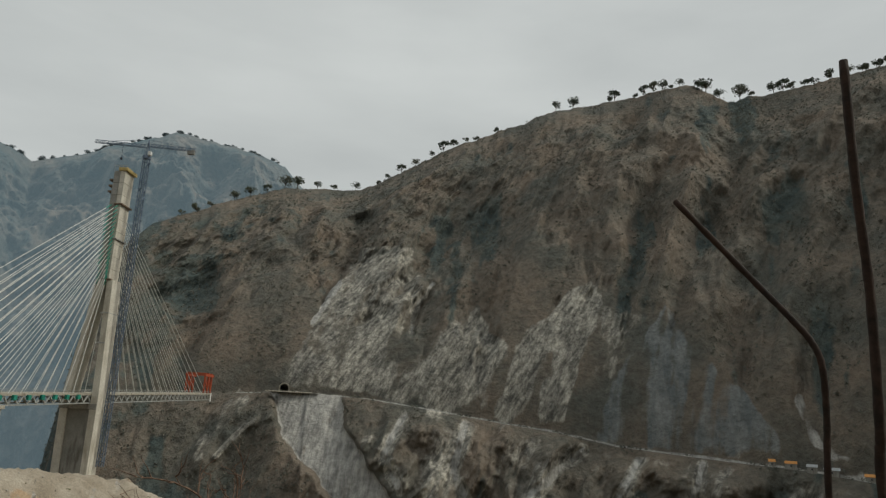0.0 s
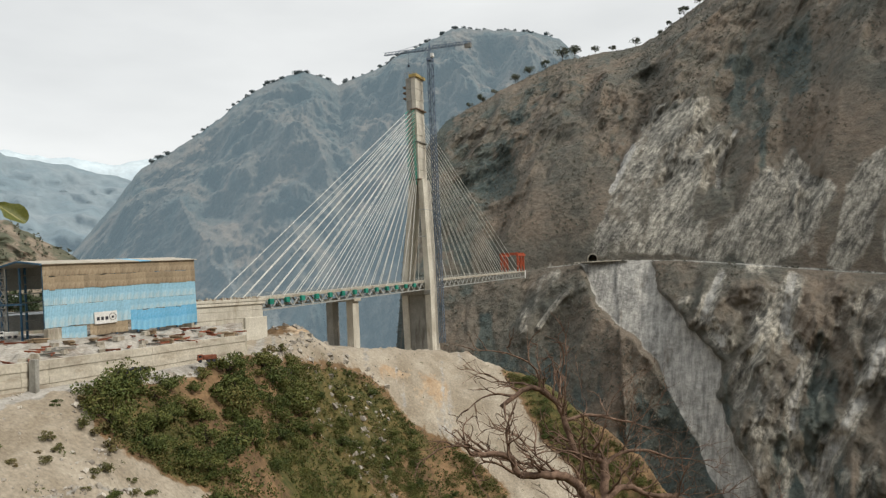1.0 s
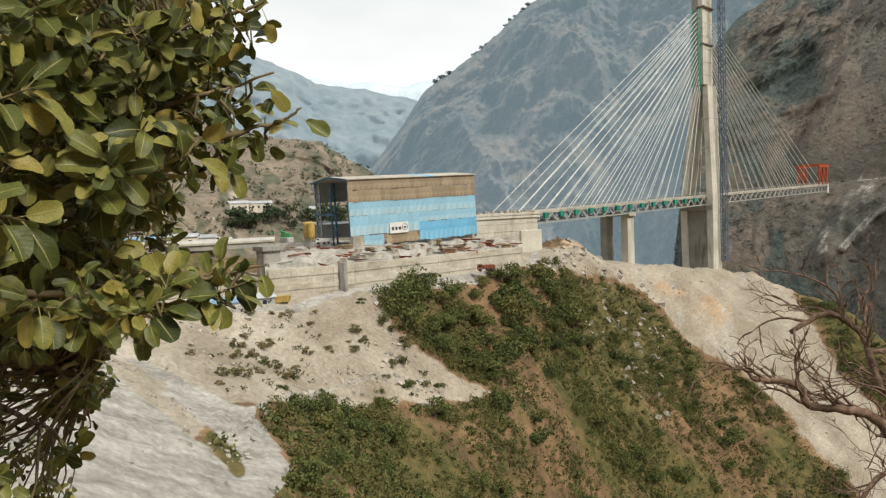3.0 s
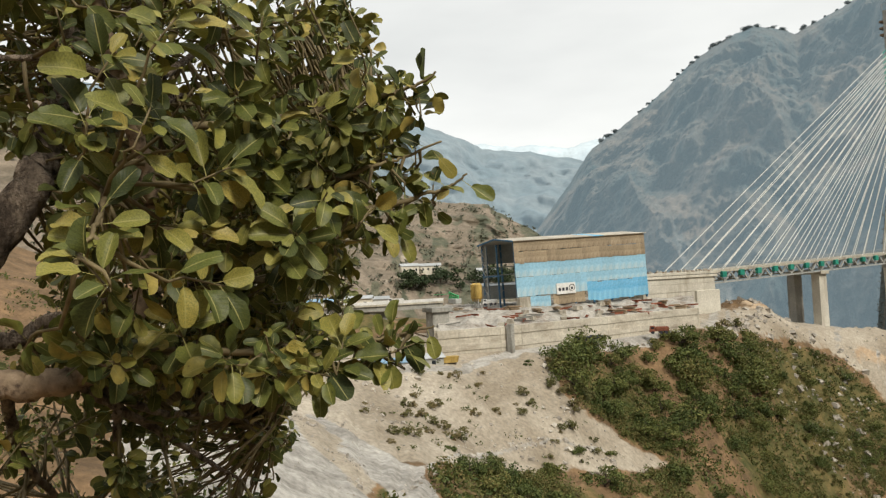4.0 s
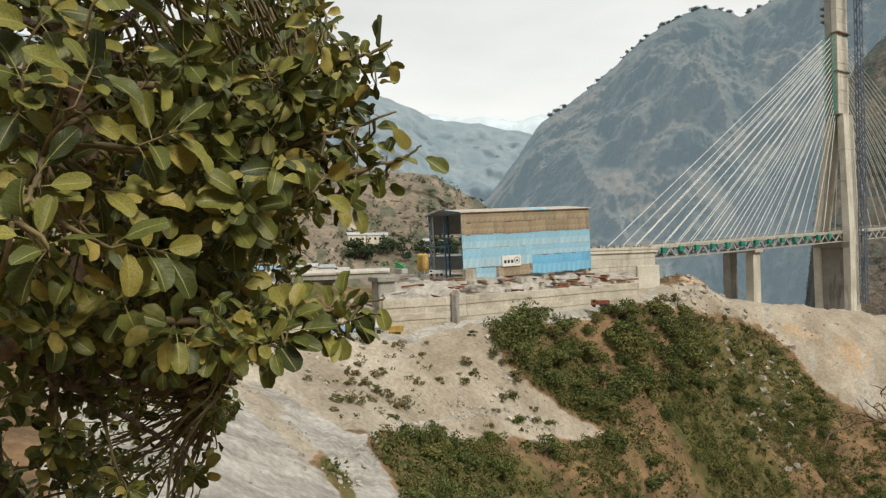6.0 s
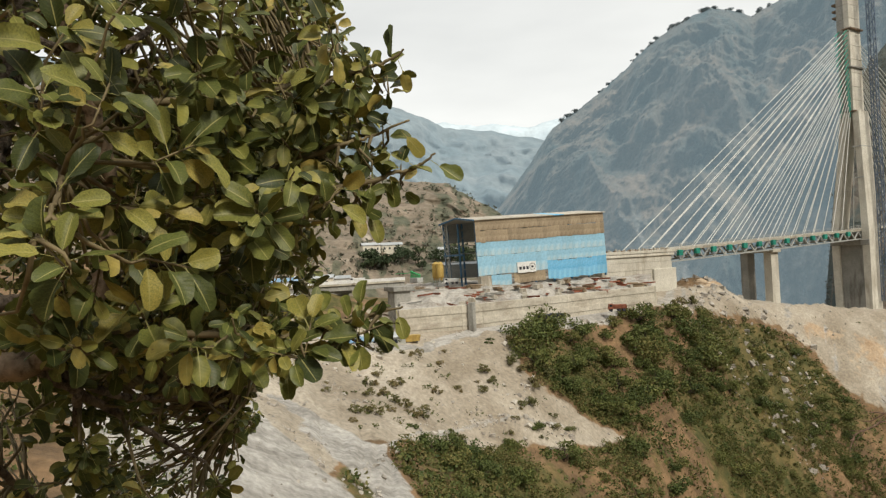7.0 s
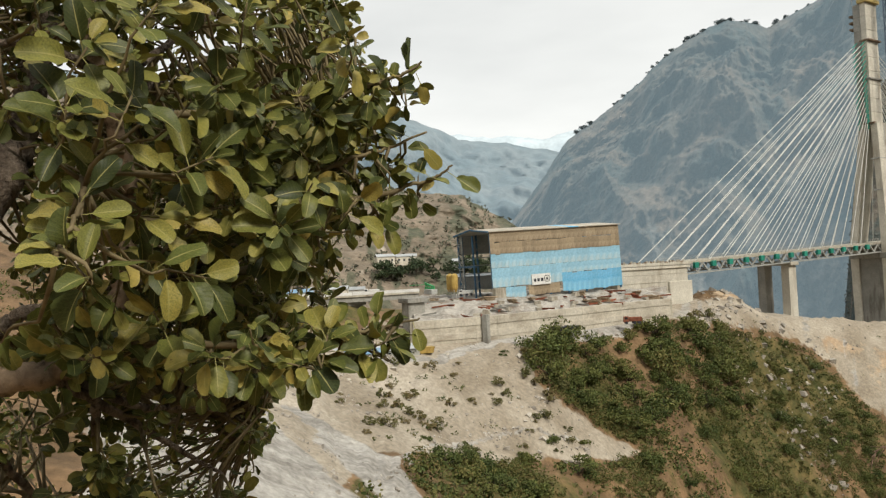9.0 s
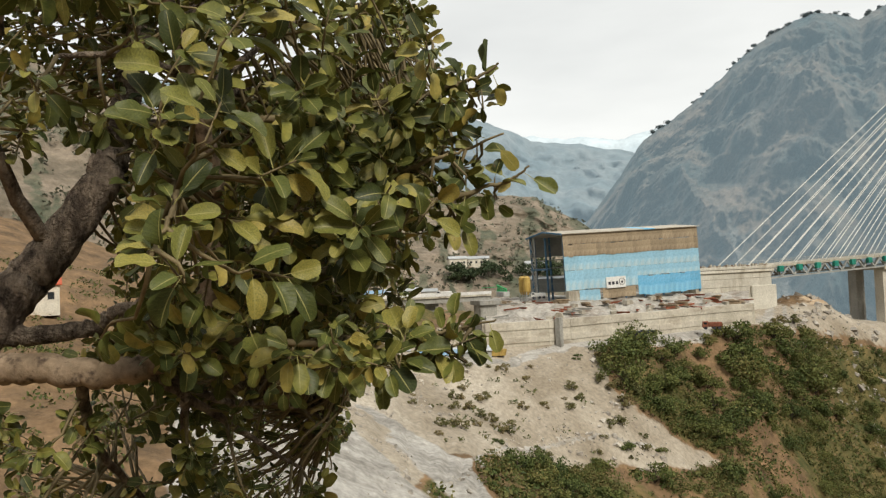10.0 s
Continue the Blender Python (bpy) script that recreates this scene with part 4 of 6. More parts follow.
w_d = np.interp(ya_, W_AZ, W_D)
yd = w_d + 0.9 + yd_ * 95


def yard_height(az, d):
    k = (d - np.interp(az, W_AZ, W_D)) / 95
    return -12.0 + 2.4 * np.clip(k * 4, 0, 1) + 2.6 * fbm(az * 1.3, d / 6, 5, 88) * np.clip(k * 14, 0, 1)


for nm, pa, pb2 in (("wall_return_1", polar(-40.25, 211.5, -11.5), polar(-40.3, 246, -11.5)), ("wall_return_2", polar(-60.3, 158, -11.5), polar(-60.3, 190, -11.5))):
    pa, pb2 = Vector(pa), Vector(pb2)
    dd = (pb2 - pa).normalized()
    nn = Vector((dd.y, -dd.x, 0)) * 0.6
    bm = bmesh.new()
    dn = Vector((0, 0, -9))
    prism(bm, [pa + nn + dn, pb2 + nn + dn, pb2 - nn + dn, pa - nn + dn], [pa + nn, pb2 + nn, pb2 - nn, pa - nn])
    bmesh.ops.recalc_face_normals(bm, faces=bm.faces[:])
    tagged(part(nm, bm, wall_mats[0]), "pale concrete return of the retaining wall", "wall", kind="structure")
tagged(grid_mesh("ground_yard", polar(ya_, yd, yard_height(ya_, yd)), [yard_mat]), "grey rubble construction yard", "yard", kind="structure")

# yard clutter
rust = surface("rusty_steel", (0.20, 0.07, 0.04), (0.34, 0.13, 0.08), 1.0, 0.85, 0.2, vary=0.3)
timber = surface("old_timber", (0.22, 0.16, 0.10), (0.36, 0.28, 0.19), 1.0, 0.85, 0.2, vary=0.25)
rc = random.Random(31)
clut = []
for i in range(95):
    az = rc.uniform(-60, -40.8)
    d = float(np.interp(az, W_AZ, W_D)) + (rc.uniform(2, 22) if az < -44 else rc.uniform(2, 14))
    if az < -53.5 and rc.random() < 0.5:
        d += 30
    z = float(yard_height(np.array(az), np.array(d)))
    pp = polar(az, d, z)
    sx = Vector((pp[0], pp[1])) - SH_A
    along, across = sx.dot((SH_B - SH_A).normalized()), sx.dot(Vector((-(SH_B - SH_A).y, (SH_B - SH_A).x)).normalized())
    if -1 < along < SH_L + 1 and -1.5 < across < SW + 1:
        continue
    kind = rc.random()
    if kind < 0.5:
        ob = thing("steel_beam", "rusty steel beam lying in the yard", "beam", "beams in the yard")
        bm = bmesh.new()
        ln, h = rc.uniform(3, 8), rc.uniform(0.3, 0.5)
        block(bm, (0, 0, h), (ln, 0.35, 0.08)), block(bm, (0, 0, 0.05), (ln, 0.35, 0.08)), block(bm, (0, 0, h / 2), (ln, 0.08, h))
        part("beam_body", bm, rust if rc.random() < 0.7 else concrete_grey, ob)
    elif kind < 0.8:
        ob = thing("timber_stack", "stack of old shuttering boards", "timber", "timber stacks in the yard")
        for k in range(rc.randint(3, 5)):
            bm = bmesh.new()
            block(bm, (rc.uniform(-0.3, 0.3), rc.uniform(-0.2, 0.2), 0.12 + 0.24 * k), (rc.uniform(2.5, 4), rc.uniform(1, 1.6), 0.2), 0.02)
            part("board", bm, timber, ob)
    else:
        ob = thing("concrete_block", "loose broken concrete block", "block", "concrete blocks in the yard")
        bm = bmesh.new()
        prism(bm, rect(0, 0, rc.uniform(1.4, 2.4), rc.uniform(1, 2), 0), rect(0.1, 0, rc.uniform(1, 2), rc.uniform(0.8, 1.6), rc.uniform(0.7, 1.3)))
        part("block_body", bm, concrete, ob)
    ob.matrix_basis = pose(*polar(az, d, z + 0.02), rc.uniform(-5, 5), rc.uniform(-6, 6), rc.uniform(0, 180))

# ---- approach viaduct on the left ----
viaduct = thing("viaduct", "low concrete approach viaduct with parapet and grey deck", "bridge", at=tuple(polar(-62, 170, -14)))
VO = Matrix.Translation(-Vector(polar(-62, 170, -14)))
va_pts = [Vector(polar(-59.7, 176, -5.0)), Vector(polar(-65.0, 170, -5.0)), Vector(polar(-70.5, 168, -4.9)), Vector(polar(-78, 168, -4.9))]
for p, q in zip(va_pts, va_pts[1:]):
    dd = (q - p).normalized()
    nn = Vector((dd.y, -dd.x, 0))
    if nn.dot(p) > 0:
        nn = -nn
    for nm, mt, z0, z1, o0, o1 in (("deck_slab", concrete, -0.9, -0.45, 0.3, -7), ("girder", concrete_grey, -2.1, -0.9, -0.1, -6.5), ("parapet", white_paint, -0.45, 0.25, 0.3, 0.02), ("walkway", roof_sheet, -0.44, -0.3, -0.2, -6.6)):
        bm = bmesh.new()
        prism(bm, [p + nn * o0 + Vector((0, 0, z0)), q + nn * o0 + Vector((0, 0, z0)), q + nn * o1 + Vector((0, 0, z0)), p + nn * o1 + Vector((0, 0, z0))],
              [p + nn * o0 + Vector((0, 0, z1)), q + nn * o0 + Vector((0, 0, z1)), q + nn * o1 + Vector((0, 0, z1)), p + nn * o1 + Vector((0, 0, z1))])
        bmesh.ops.recalc_face_normals(bm, faces=bm.faces[:])
        bmesh.ops.transform(bm, matrix=VO, verts=bm.verts[:])
        part(nm, bm, mt, viaduct)
for a_, w in ((-60.2, 3.2), (-65.0, 2.0), (-70.5, 2.0)):
    bm = bmesh.new()
    c = polar(a_, 173, 0)
    prism(bm, rect(c[0], c[1], w, 4.5, -19), rect(c[0], c[1], w, 4.5, -7.0))
    prism(bm, rect(c[0], c[1], w + 1.6, 5.5, -7.9), rect(c[0], c[1], w + 1.6, 5.5, -6.9))
    bmesh.ops.transform(bm, matrix=VO, verts=bm.verts[:])
    part("pier", bm, concrete_grey, viaduct, "square concrete pier")

# ---- huts, houses, silo ----
yellow_paint = surface("yellow_paint", (0.40, 0.27, 0.075), (0.52, 0.37, 0.12), 0.6, 0.5, 0.1, stain=((0.30, 0.20, 0.06), 0.8, (1, 1, 0.4)))
cream_wall = surface("cream_wall", (0.62, 0.57, 0.47), (0.74, 0.70, 0.60), 0.5, 0.85, 0.1)
blue_roof = surface("blue_roof_sheet", (0.16, 0.29, 0.42), (0.26, 0.38, 0.48), 0.4, 0.5, 0.1)
grey_roof = surface("grey_roof_sheet", (0.34, 0.36, 0.37), (0.45, 0.47, 0.48), 0.4, 0.5, 0.1)
orange_roof = surface("orange_tarpaulin", (0.55, 0.25, 0.07), (0.66, 0.34, 0.12), 0.4, 0.7, 0.1)
glass_dark = surface("dark_window", (0.02, 0.025, 0.03), (0.04, 0.045, 0.05), 1.0, 0.2, 0.0)


def hut(name, label, category, w, dp, h, rise, wall_mat, roof_mat, wins, group=""):
    """A small building, its front towards -y: walls, pitched roof, windows with frames."""
    ob = thing(name, label, category, group)
    bm = bmesh.new()
    prism(bm, [(-w / 2, -dp / 2, -1), (w / 2, -dp / 2, -1), (w / 2, dp / 2, -1), (-w / 2, dp / 2, -1)], [(-w / 2, -dp / 2, h), (w / 2, -dp / 2, h), (w / 2, dp / 2, h), (-w / 2, dp / 2, h)])
    part("wall", bm, wall_mat, ob)
    bm = bmesh.new()
    o = 0.35
    ring = [(-dp / 2 - o, h - 0.05), (0, h + rise), (dp / 2 + o, h - 0.05), (dp / 2 + o, h + 0.1), (0, h + rise + 0.15), (-dp / 2 - o, h + 0.1)]
    prism(bm, [(-w / 2 - o, y, z) for y, z in ring], [(w / 2 + o, y, z) for y, z in ring])
    bmesh.ops.recalc_face_normals(bm, faces=bm.faces[:])
    part("roof", bm, roof_mat, ob)
    for k in range(wins):
        x = -w / 2 + w * (k + 0.5) / wins
        win = part("window", frame_bm(1.0, 1.2), wall_mat, ob)
        win.location = (x, -dp / 2 - 0.02, h * 0.55)
        bm = bmesh.new()
        block(bm, (0, 0.0, 0), (0.9, 0.06, 1.1))
        part("pane", bm, glass_dark, win)
    return ob


def frame_bm(w, h):
    bm = bmesh.new()
    for x in (-w / 2, w / 2):
        block(bm, (x, 0, 0), (0.1, 0.12, h + 0.1))
    for z in (-h / 2, h / 2):
        block(bm, (0, 0, z), (w, 0.12, 0.1))
    return bm


def face_eye(az, d, z, turn=0):
    return pose(*polar(az, d, z), 0, 0, -az + turn)


def on_sheet(out, az, el):
    """The spot of a mountain's face at that azimuth and elevation: distance and height."""
    i = int(np.argmin(np.abs(out[1][:, 0] - az)))
    e = np.degrees(np.arctan2(out[4][i], out[3][i]))
    j = int(np.argmax(e >= el))
    return float(out[3][i, j]), float(out[4][i, j])


for az, el, w, dp, h, wm, rm, wins, turn in ((-62.3, 0.40, 8.5, 6, 4.0, cream_wall, grey_roof, 3, 12), (-60.6, 0.45, 10, 6, 3.6, cream_wall, grey_roof, 4, 5), (-56.2, -0.1, 9, 6, 3.4, white_paint, grey_roof, 2, 10)):
    d, z = on_sheet(outE, az, el)
    hut("house", "small cream house with grey sheet roof on the hill", "house", w, dp, h, 1.2, wm, rm, wins, "houses on the hill").matrix_basis = face_eye(az, d - 3, z, turn)
for az, d, z, w, dp, h, wm, rm, wins, turn in ((-55.4, 235, -6.5, 16, 8, 3.4, inner_sheet, grey_roof, 0, 8), (-66.8, 215, -8, 11, 6, 3.2, cream_wall, grey_roof, 3, -6), (-69.5, 205, -8, 9, 6, 3.0, white_paint, blue_roof, 2, 10), (-64.8, 226, -8.5, 6, 4, 3, white_paint, grey_roof, 1, 3),
                                            (-61.7, 150, -18.6, 9, 3.5, 2.2, inner_sheet, grey_roof, 2, 20), (-63.6, 147, -19, 5, 3, 2.4, white_paint, blue_roof, 1, 10), (-65.5, 146, -18.8, 5, 3, 2.4, cream_wall, blue_roof, 1, 4), (-67.6, 146, -18.5, 6, 3, 2.4, white_paint, grey_roof, 2, 0)):
    hut("site_hut", "low site hut with sheet roof beside the yard", "hut", w, dp, h, 0.8, wm, rm, wins, "site huts").matrix_basis = face_eye(az, d, z, turn)
dH, zH = 125, float(near_height(np.array(-93.3), np.array(125.0)))
hut("house", "yellow house with red roof behind the tree", "house", 7, 5, 3.6, 1.2, cream_wall, steel_red, 3).matrix_basis = face_eye(-93.3, dH, zH + 0.2)
for az, w, rm in ((23.6, 4, orange_roof), (24.8, 7, orange_roof), (27.3, 9, grey_roof), (29.6, 7, orange_roof), (26.1, 6, grey_roof)):
    d = float(np.interp(az, ROAD_AZ, ROAD_D)) + 1.5
    hut("roadside_shelter", "low roadside shelter with sheet roof", "hut", w, 4, 3.2, 1.6, concrete_grey, rm, 1, "shelters on the mountain road").matrix_basis = face_eye(az, d, d * math.tan(radians(float(np.interp(az, ROAD_AZ, ROAD_EL)))))

silo = thing("silo", "rusty yellow batching silos", "silo", at=tuple(polar(-57.0, 205, -7.6)))
for dx in (-1.1, 1.1):
    bm = bmesh.new()
    tube(bm, [(dx, 0, 0.6), (dx, 0, 1.6), (dx, 0, 5.4), (dx, 0, 5.9)], [0.5, 1.05, 1.05, 0.4], 12)
    part("silo_tank", bm, yellow_paint, silo)
    bm = bmesh.new()
    for a in range(4):
        bar(bm, (dx + 0.8 * math.cos(a * 1.57 + 0.78), 0.8 * math.sin(a * 1.57 + 0.78), -1.2), (dx + 0.8 * math.cos(a * 1.57 + 0.78), 0.8 * math.sin(a * 1.57 + 0.78), 2), 0.15)
    part("silo_stand", bm, steel_grey, silo)

tank = thing("skip_container", "yellow steel skip container on the track", "container", at=(0, 0, 0))
tank.matrix_basis = face_eye(-59.4, 151.5, -17.9, 12)
bm = bmesh.new()
prism(bm, [(-1.6, -0.8, 0.2), (1.6, -0.8, 0.2), (1.6, 0.8, 0.2), (-1.6, 0.8, 0.2)], [(-1.9, -0.9, 1.5), (1.9, -0.9, 1.5), (1.9, 0.9, 1.5), (-1.9, 0.9, 1.5)])
part("skip_body", bm, yellow_paint, tank)
bm = bmesh.new()
for x in (-1.2, 1.2):
    block(bm, (x, 0, 0.1), (0.2, 1.6, 0.2))
part("skid", bm, dark_paint, tank)

green_new = surface("bright_green_steel", (0.04, 0.36, 0.12), (0.08, 0.46, 0.18), 0.6, 0.5, 0.1)
pump = thing("concrete_pump", "bright green boom pump beside the viaduct", "machine", at=tuple(polar(-58.9, 200, -5.8)))
bm = bmesh.new()
for k in range(5):
    bar(bm, (-2 + k, 0, 0.2), (-1 + k, 0, 1.8 - 0.2 * k), 0.22), bar(bm, (-2 + k, 0, 1.9 - 0.2 * k), (-1 + k, 0, 0.2), 0.18)
bar(bm, (-2, 0, 1.9), (3, 0, 0.6), 0.3), bar(bm, (-2, 0, 0.2), (3, 0, 0.2), 0.3)
part("boom", bm, green_new, pump)
bm = bmesh.new()
bar(bm, (-2, 0, 1.4), (-9, -1, 1.2), 0.18)
part("pipe", bm, green_new, pump)
bm = bmesh.new()
block(bm, (1, 0, -0.6), (4, 2, 1.4), 0.1)
part("pump_base", bm, steel_grey, pump)


def lorry(name, label, mt, az, d, z, turn, s=1.0, category="lorry"):
    ob = thing(name, label, category)
    ob.matrix_basis = face_eye(az, d, z, turn) @ Matrix.Diagonal((s, s, s, 1))
    bm = bmesh.new()
    block(bm, (0.6, 0, 1.5), (4.2, 2.1, 1.4), 0.15)
    part("body", bm, mt, ob)
    bm = bmesh.new()
    prism(bm, [(-3.2, -1, 0.7), (-1.6, -1, 0.7), (-1.6, 1, 0.7), (-3.2, 1, 0.7)], [(-2.9, -0.95, 2.4), (-1.6, -0.95, 2.5), (-1.6, 0.95, 2.5), (-2.9, 0.95, 2.4)])
    part("cab", bm, mt, ob)
    bm = bmesh.new()
    block(bm, (-2.35, -0.99, 1.9), (0.9, 0.04, 0.6))
    part("side_window", bm, glass_dark, ob)
    for x in (-2.3, 0.2, 1.8):
        for y in (-0.95, 0.95):
            bm = bmesh.new()
            bar(bm, (x, y - 0.15, 0.45), (x, y + 0.15, 0.45), 0.95, sides=12)
            part("wheel", bm, dark_paint, ob)


lorry("lorry", "black covered lorry parked under the retaining wall", dark_paint, -48.75, 171.5, -16.6, 14, 0.68)
lorry("lorry", "black covered lorry parked under the retaining wall", dark_paint, -47.65, 175, -16.7, 10, 0.65)
lorry("lorry", "red brown tipper lorry by the wall end", rust, -43.0, 191, -16.6, 10, 0.8)
lorry("pickup", "small white pickup standing by the shed", white_paint, -55.9, 215, -8.6, 5, 0.75, "pickup")
lorry("lorry", "white lorry on the viaduct approach", white_paint, -63.4, 190, -6.3, 0, 0.7)

# ---- tower crane beside the pylon ----
crane = thing("tower_crane", "grey blue lattice tower crane beside the pylon", "crane", at=(-158.3, 341, -30))
crane_mat = surface("grey_blue_crane_paint", (0.10, 0.14, 0.20), (0.17, 0.21, 0.27), 0.5, 0.5, 0.1)
half = 1.2
for sx, sy in ((-1, -1), (1, -1), (1, 1), (-1, 1)):
    bm = bmesh.new()
    bar(bm, (sx * half, sy * half, 0), (sx * half, sy * half, 150), 0.32)
    part("mast_leg", bm, crane_mat, crane)
bm = bmesh.new()
for k in range(60):
    z = 2.5 * k
    for (x0, y0), (x1, y1) in (((-1, -1), (1, -1)), ((1, -1), (1, 1)), ((1, 1), (-1, 1)), ((-1, 1), (-1, -1))):
        zz = (z, z + 2.5) if k % 2 else (z + 2.5, z)
        bar(bm, (x0 * half, y0 * half, zz[0]), (x1 * half, y1 * half, zz[1]), 0.20)
        if k % 2:
            bar(bm, (x0 * half, y0 * half, z), (x1 * half, y1 * half, z), 0.20)
part("mast_bracing", bm, crane_mat, crane)
bm = bmesh.new()
block(bm, (0, 0, 150.5), (3.2, 3.2, 1.6), 0.15)
part("slewing_ring", bm, crane_mat, crane)
bm = bmesh.new()
block(bm, (1.9, -1.2, 152.2), (1.7, 1.9, 2.2), 0.2)
part("cab", bm, white_paint, crane)
bm = bmesh.new()
for sx, sy in ((-1, -1), (1, -1), (1, 1), (-1, 1)):
    bar(bm, (sx, sy, 151), (0, 0, 160), 0.28)
part("apex", bm, crane_mat, crane)
jd = Vector((-24.5, -4.5, 0)).normalized()
jn = Vector((-jd.y, jd.x, 0))


def jib(name, l0, l1, z):
    bm = bmesh.new()
    n = int(abs(l1 - l0) / 1.8)
    for side in (-0.7, 0.7):
        bar(bm, jd * l0 + jn * side + Vector((0, 0, z)), jd * l1 + jn * side + Vector((0, 0, z)), 0.26)
    bar(bm, jd * l0 + Vector((0, 0, z + 1.4)), jd * l1 + Vector((0, 0, z + 1.4)), 0.26)
    for k in range(n):
        a, b = l0 + (l1 - l0) * k / n, l0 + (l1 - l0) * (k + 1) / n
        for side in (-0.7, 0.7):
            bar(bm, jd * a + jn * side + Vector((0, 0, z)), jd * (a + b) / 2 + Vector((0, 0, z + 1.4)), 0.16)
            bar(bm, jd * (a + b) / 2 + Vector((0, 0, z + 1.4)), jd * b + jn * side + Vector((0, 0, z)), 0.16)
    return part(name, bm, crane_mat, crane)


jib("working_jib", 1, 25.5, 155.8)
jib("counter_jib", -1, -23, 156.4)
bm = bmesh.new()
bar(bm, jd * 1 + Vector((0, 0, 160)), jd * 18 + Vector((0, 0, 157.3)), 0.14), bar(bm, jd * -1 + Vector((0, 0, 160)), jd * -18 + Vector((0, 0, 157.9)), 0.14)
part("tie_rod", bm, crane_mat, crane)
bm = bmesh.new()
block(bm, tuple(jd * -21 + Vector((0, 0, 155.6))), (3.5, 1.6, 2.4), 0.1)
part("counterweight", bm, concrete_grey, crane)
bm = bmesh.new()
bar(bm, jd * 12 + Vector((0, 0, 155.8)), jd * 12 + Vector((0, 0, 149)), 0.1)
block(bm, tuple(jd * 12 + Vector((0, 0, 148.6))), (0.9, 0.9, 1.2), 0.1)
part("hook_block", bm, dark_paint, crane)

# ---- red form traveller at the tip of the deck ----
trav = thing("form_traveller", "red steel form traveller at the deck's open end", "machine", at=(BX, 496, deck_z(496)))
for x in (-6.2, 6.2):
    for y in (-7, 0, 6.5):
        bm = bmesh.new()
        bar(bm, (x, y, 0), (x, y, 12.0), 1.0)
        part("post", bm, steel_red, trav)
    for y0, y1 in ((-7, 0), (0, 6.5)):
        bm = bmesh.new()
        bar(bm, (x, y0, 12.0), (x, y1, 0.8), 0.7)
        part("brace", bm, steel_red, trav)
    bm = bmesh.new()
    bar(bm, (x, -8, 11.8), (x, 9, 11.8), 1.6)
    part("top_beam", bm, steel_red, trav)
for y in (-7, 0, 6.5):
    bm = bmesh.new()
    bar(bm, (-6.6, y, 12.6), (6.6, y, 12.6), 1.4)
    part("cross_beam", bm, steel_red, trav)
bm = bmesh.new()
block(bm, (0, 8.5, -2.5), (13, 2.5, 6), 0.2)
part("formwork", bm, white_paint, trav, "pale hanging formwork")

# ---- tunnel mouth across the gorge ----
tun_d = 634.0
tun = thing("tunnel_portal", "dark tunnel mouth with a concrete ring", "tunnel", at=tuple(polar(-12.75, tun_d, tun_d * math.tan(radians(1.38)))))
tun.rotation_euler = (0, 0, radians(12.75))
bm = bmesh.new()
seg = 14
outer = [(4.6 * math.cos(math.pi * i / seg), 2.2 + 4.6 * math.sin(math.pi * i / seg)) for i in range(seg + 1)]
inner = [(3.6 * math.cos(math.pi * i / seg), 2.2 + 3.6 * math.sin(math.pi * i / seg)) for i in range(seg + 1)]
outer, inner = [(4.6, -1)] + outer + [(-4.6, -1)], [(3.6, -1)] + inner + [(-3.6, -1)]
for i in range(len(outer) - 1):
    q = [outer[i], outer[i + 1], inner[i + 1], inner[i]]
    prism(bm, [(x, 0, z) for x, z in q], [(x, 14, z) for x, z in q])
bmesh.ops.recalc_face_normals(bm, faces=bm.faces[:])
part("portal_ring", bm, concrete, tun)
# Dark-painted panel stands in for the shade deep in the bore.
bm = bmesh.new()
block(bm, (0, 13, 2.5), (7.4, 0.4, 8))
part("tunnel_dark", bm, dark_paint, tun, "dark panel in place of the shade inside the tunnel")
bm = bmesh.new()
block(bm, (4, -1, -0.9), (40, 6, 0.9), 0.3)
part("apron", bm, concrete, tun, "pale level apron before the tunnel")

# ---- reinforcing rods beside the viewpoint ----
rod_mat = surface("dark_rusty_rod", (0.018, 0.013, 0.011), (0.045, 0.028, 0.021), 20, 0.8, 0.5, 120, 0.003)


def smooth_line(pts, k=6):
    out = []
    for i in range(len(pts) - 1):
        p0, p1, p2, p3 = pts[max(i - 1, 0)], pts[i], pts[i + 1], pts[min(i + 2, len(pts) - 1)]
        for s in range(k):
            t = s / k
            out.append(0.5 * ((2 * p1) + (p2 - p0) * t + (2 * p0 - 5 * p1 + 4 * p2 - p3) * t * t + (3 * p1 - p0 - 3 * p2 + p3) * t**3))
    return out + [pts[-1]]


def P3(az, el, d):
    a, e = radians(az), radians(el)
    return Vector((d * math.cos(e) * math.sin(a), d * math.cos(e) * math.cos(a), d * math.sin(e)))


for label, rad, line in (("dark bent reinforcing rod standing in the ground", 0.0066, [(26.9, -45.5, 2.35), (27.0, -20, 1.78), (27.17, -4, 1.68), (27.38, 1.27, 1.68), (27.33, 4.73, 1.68), (26.74, 6.5, 1.69), (25.39, 8.31, 1.70), (22.89, 11.24, 1.72), (17.67, 17.16, 1.76)]),
                         ("dark upright reinforcing rod standing in the ground", 0.0088, [(30.2, -45.5, 2.35), (30.3, -20, 1.75), (30.32, -2.94, 1.65), (30.5, 0.67, 1.64), (30.62, 9.74, 1.66), (30.34, 17.2, 1.70), (30.22, 25.91, 1.80)])):
    pts = smooth_line([P3(*p) for p in line])
    bm = bmesh.new()
    tube(bm, pts, [rad * (1.12 if i % 2 else 1.0) for i in range(len(pts))], 8)
    tagged(part("reinforcing_rod", bm, rod_mat, None, "", True), label, "rod", "rods beside the viewpoint")

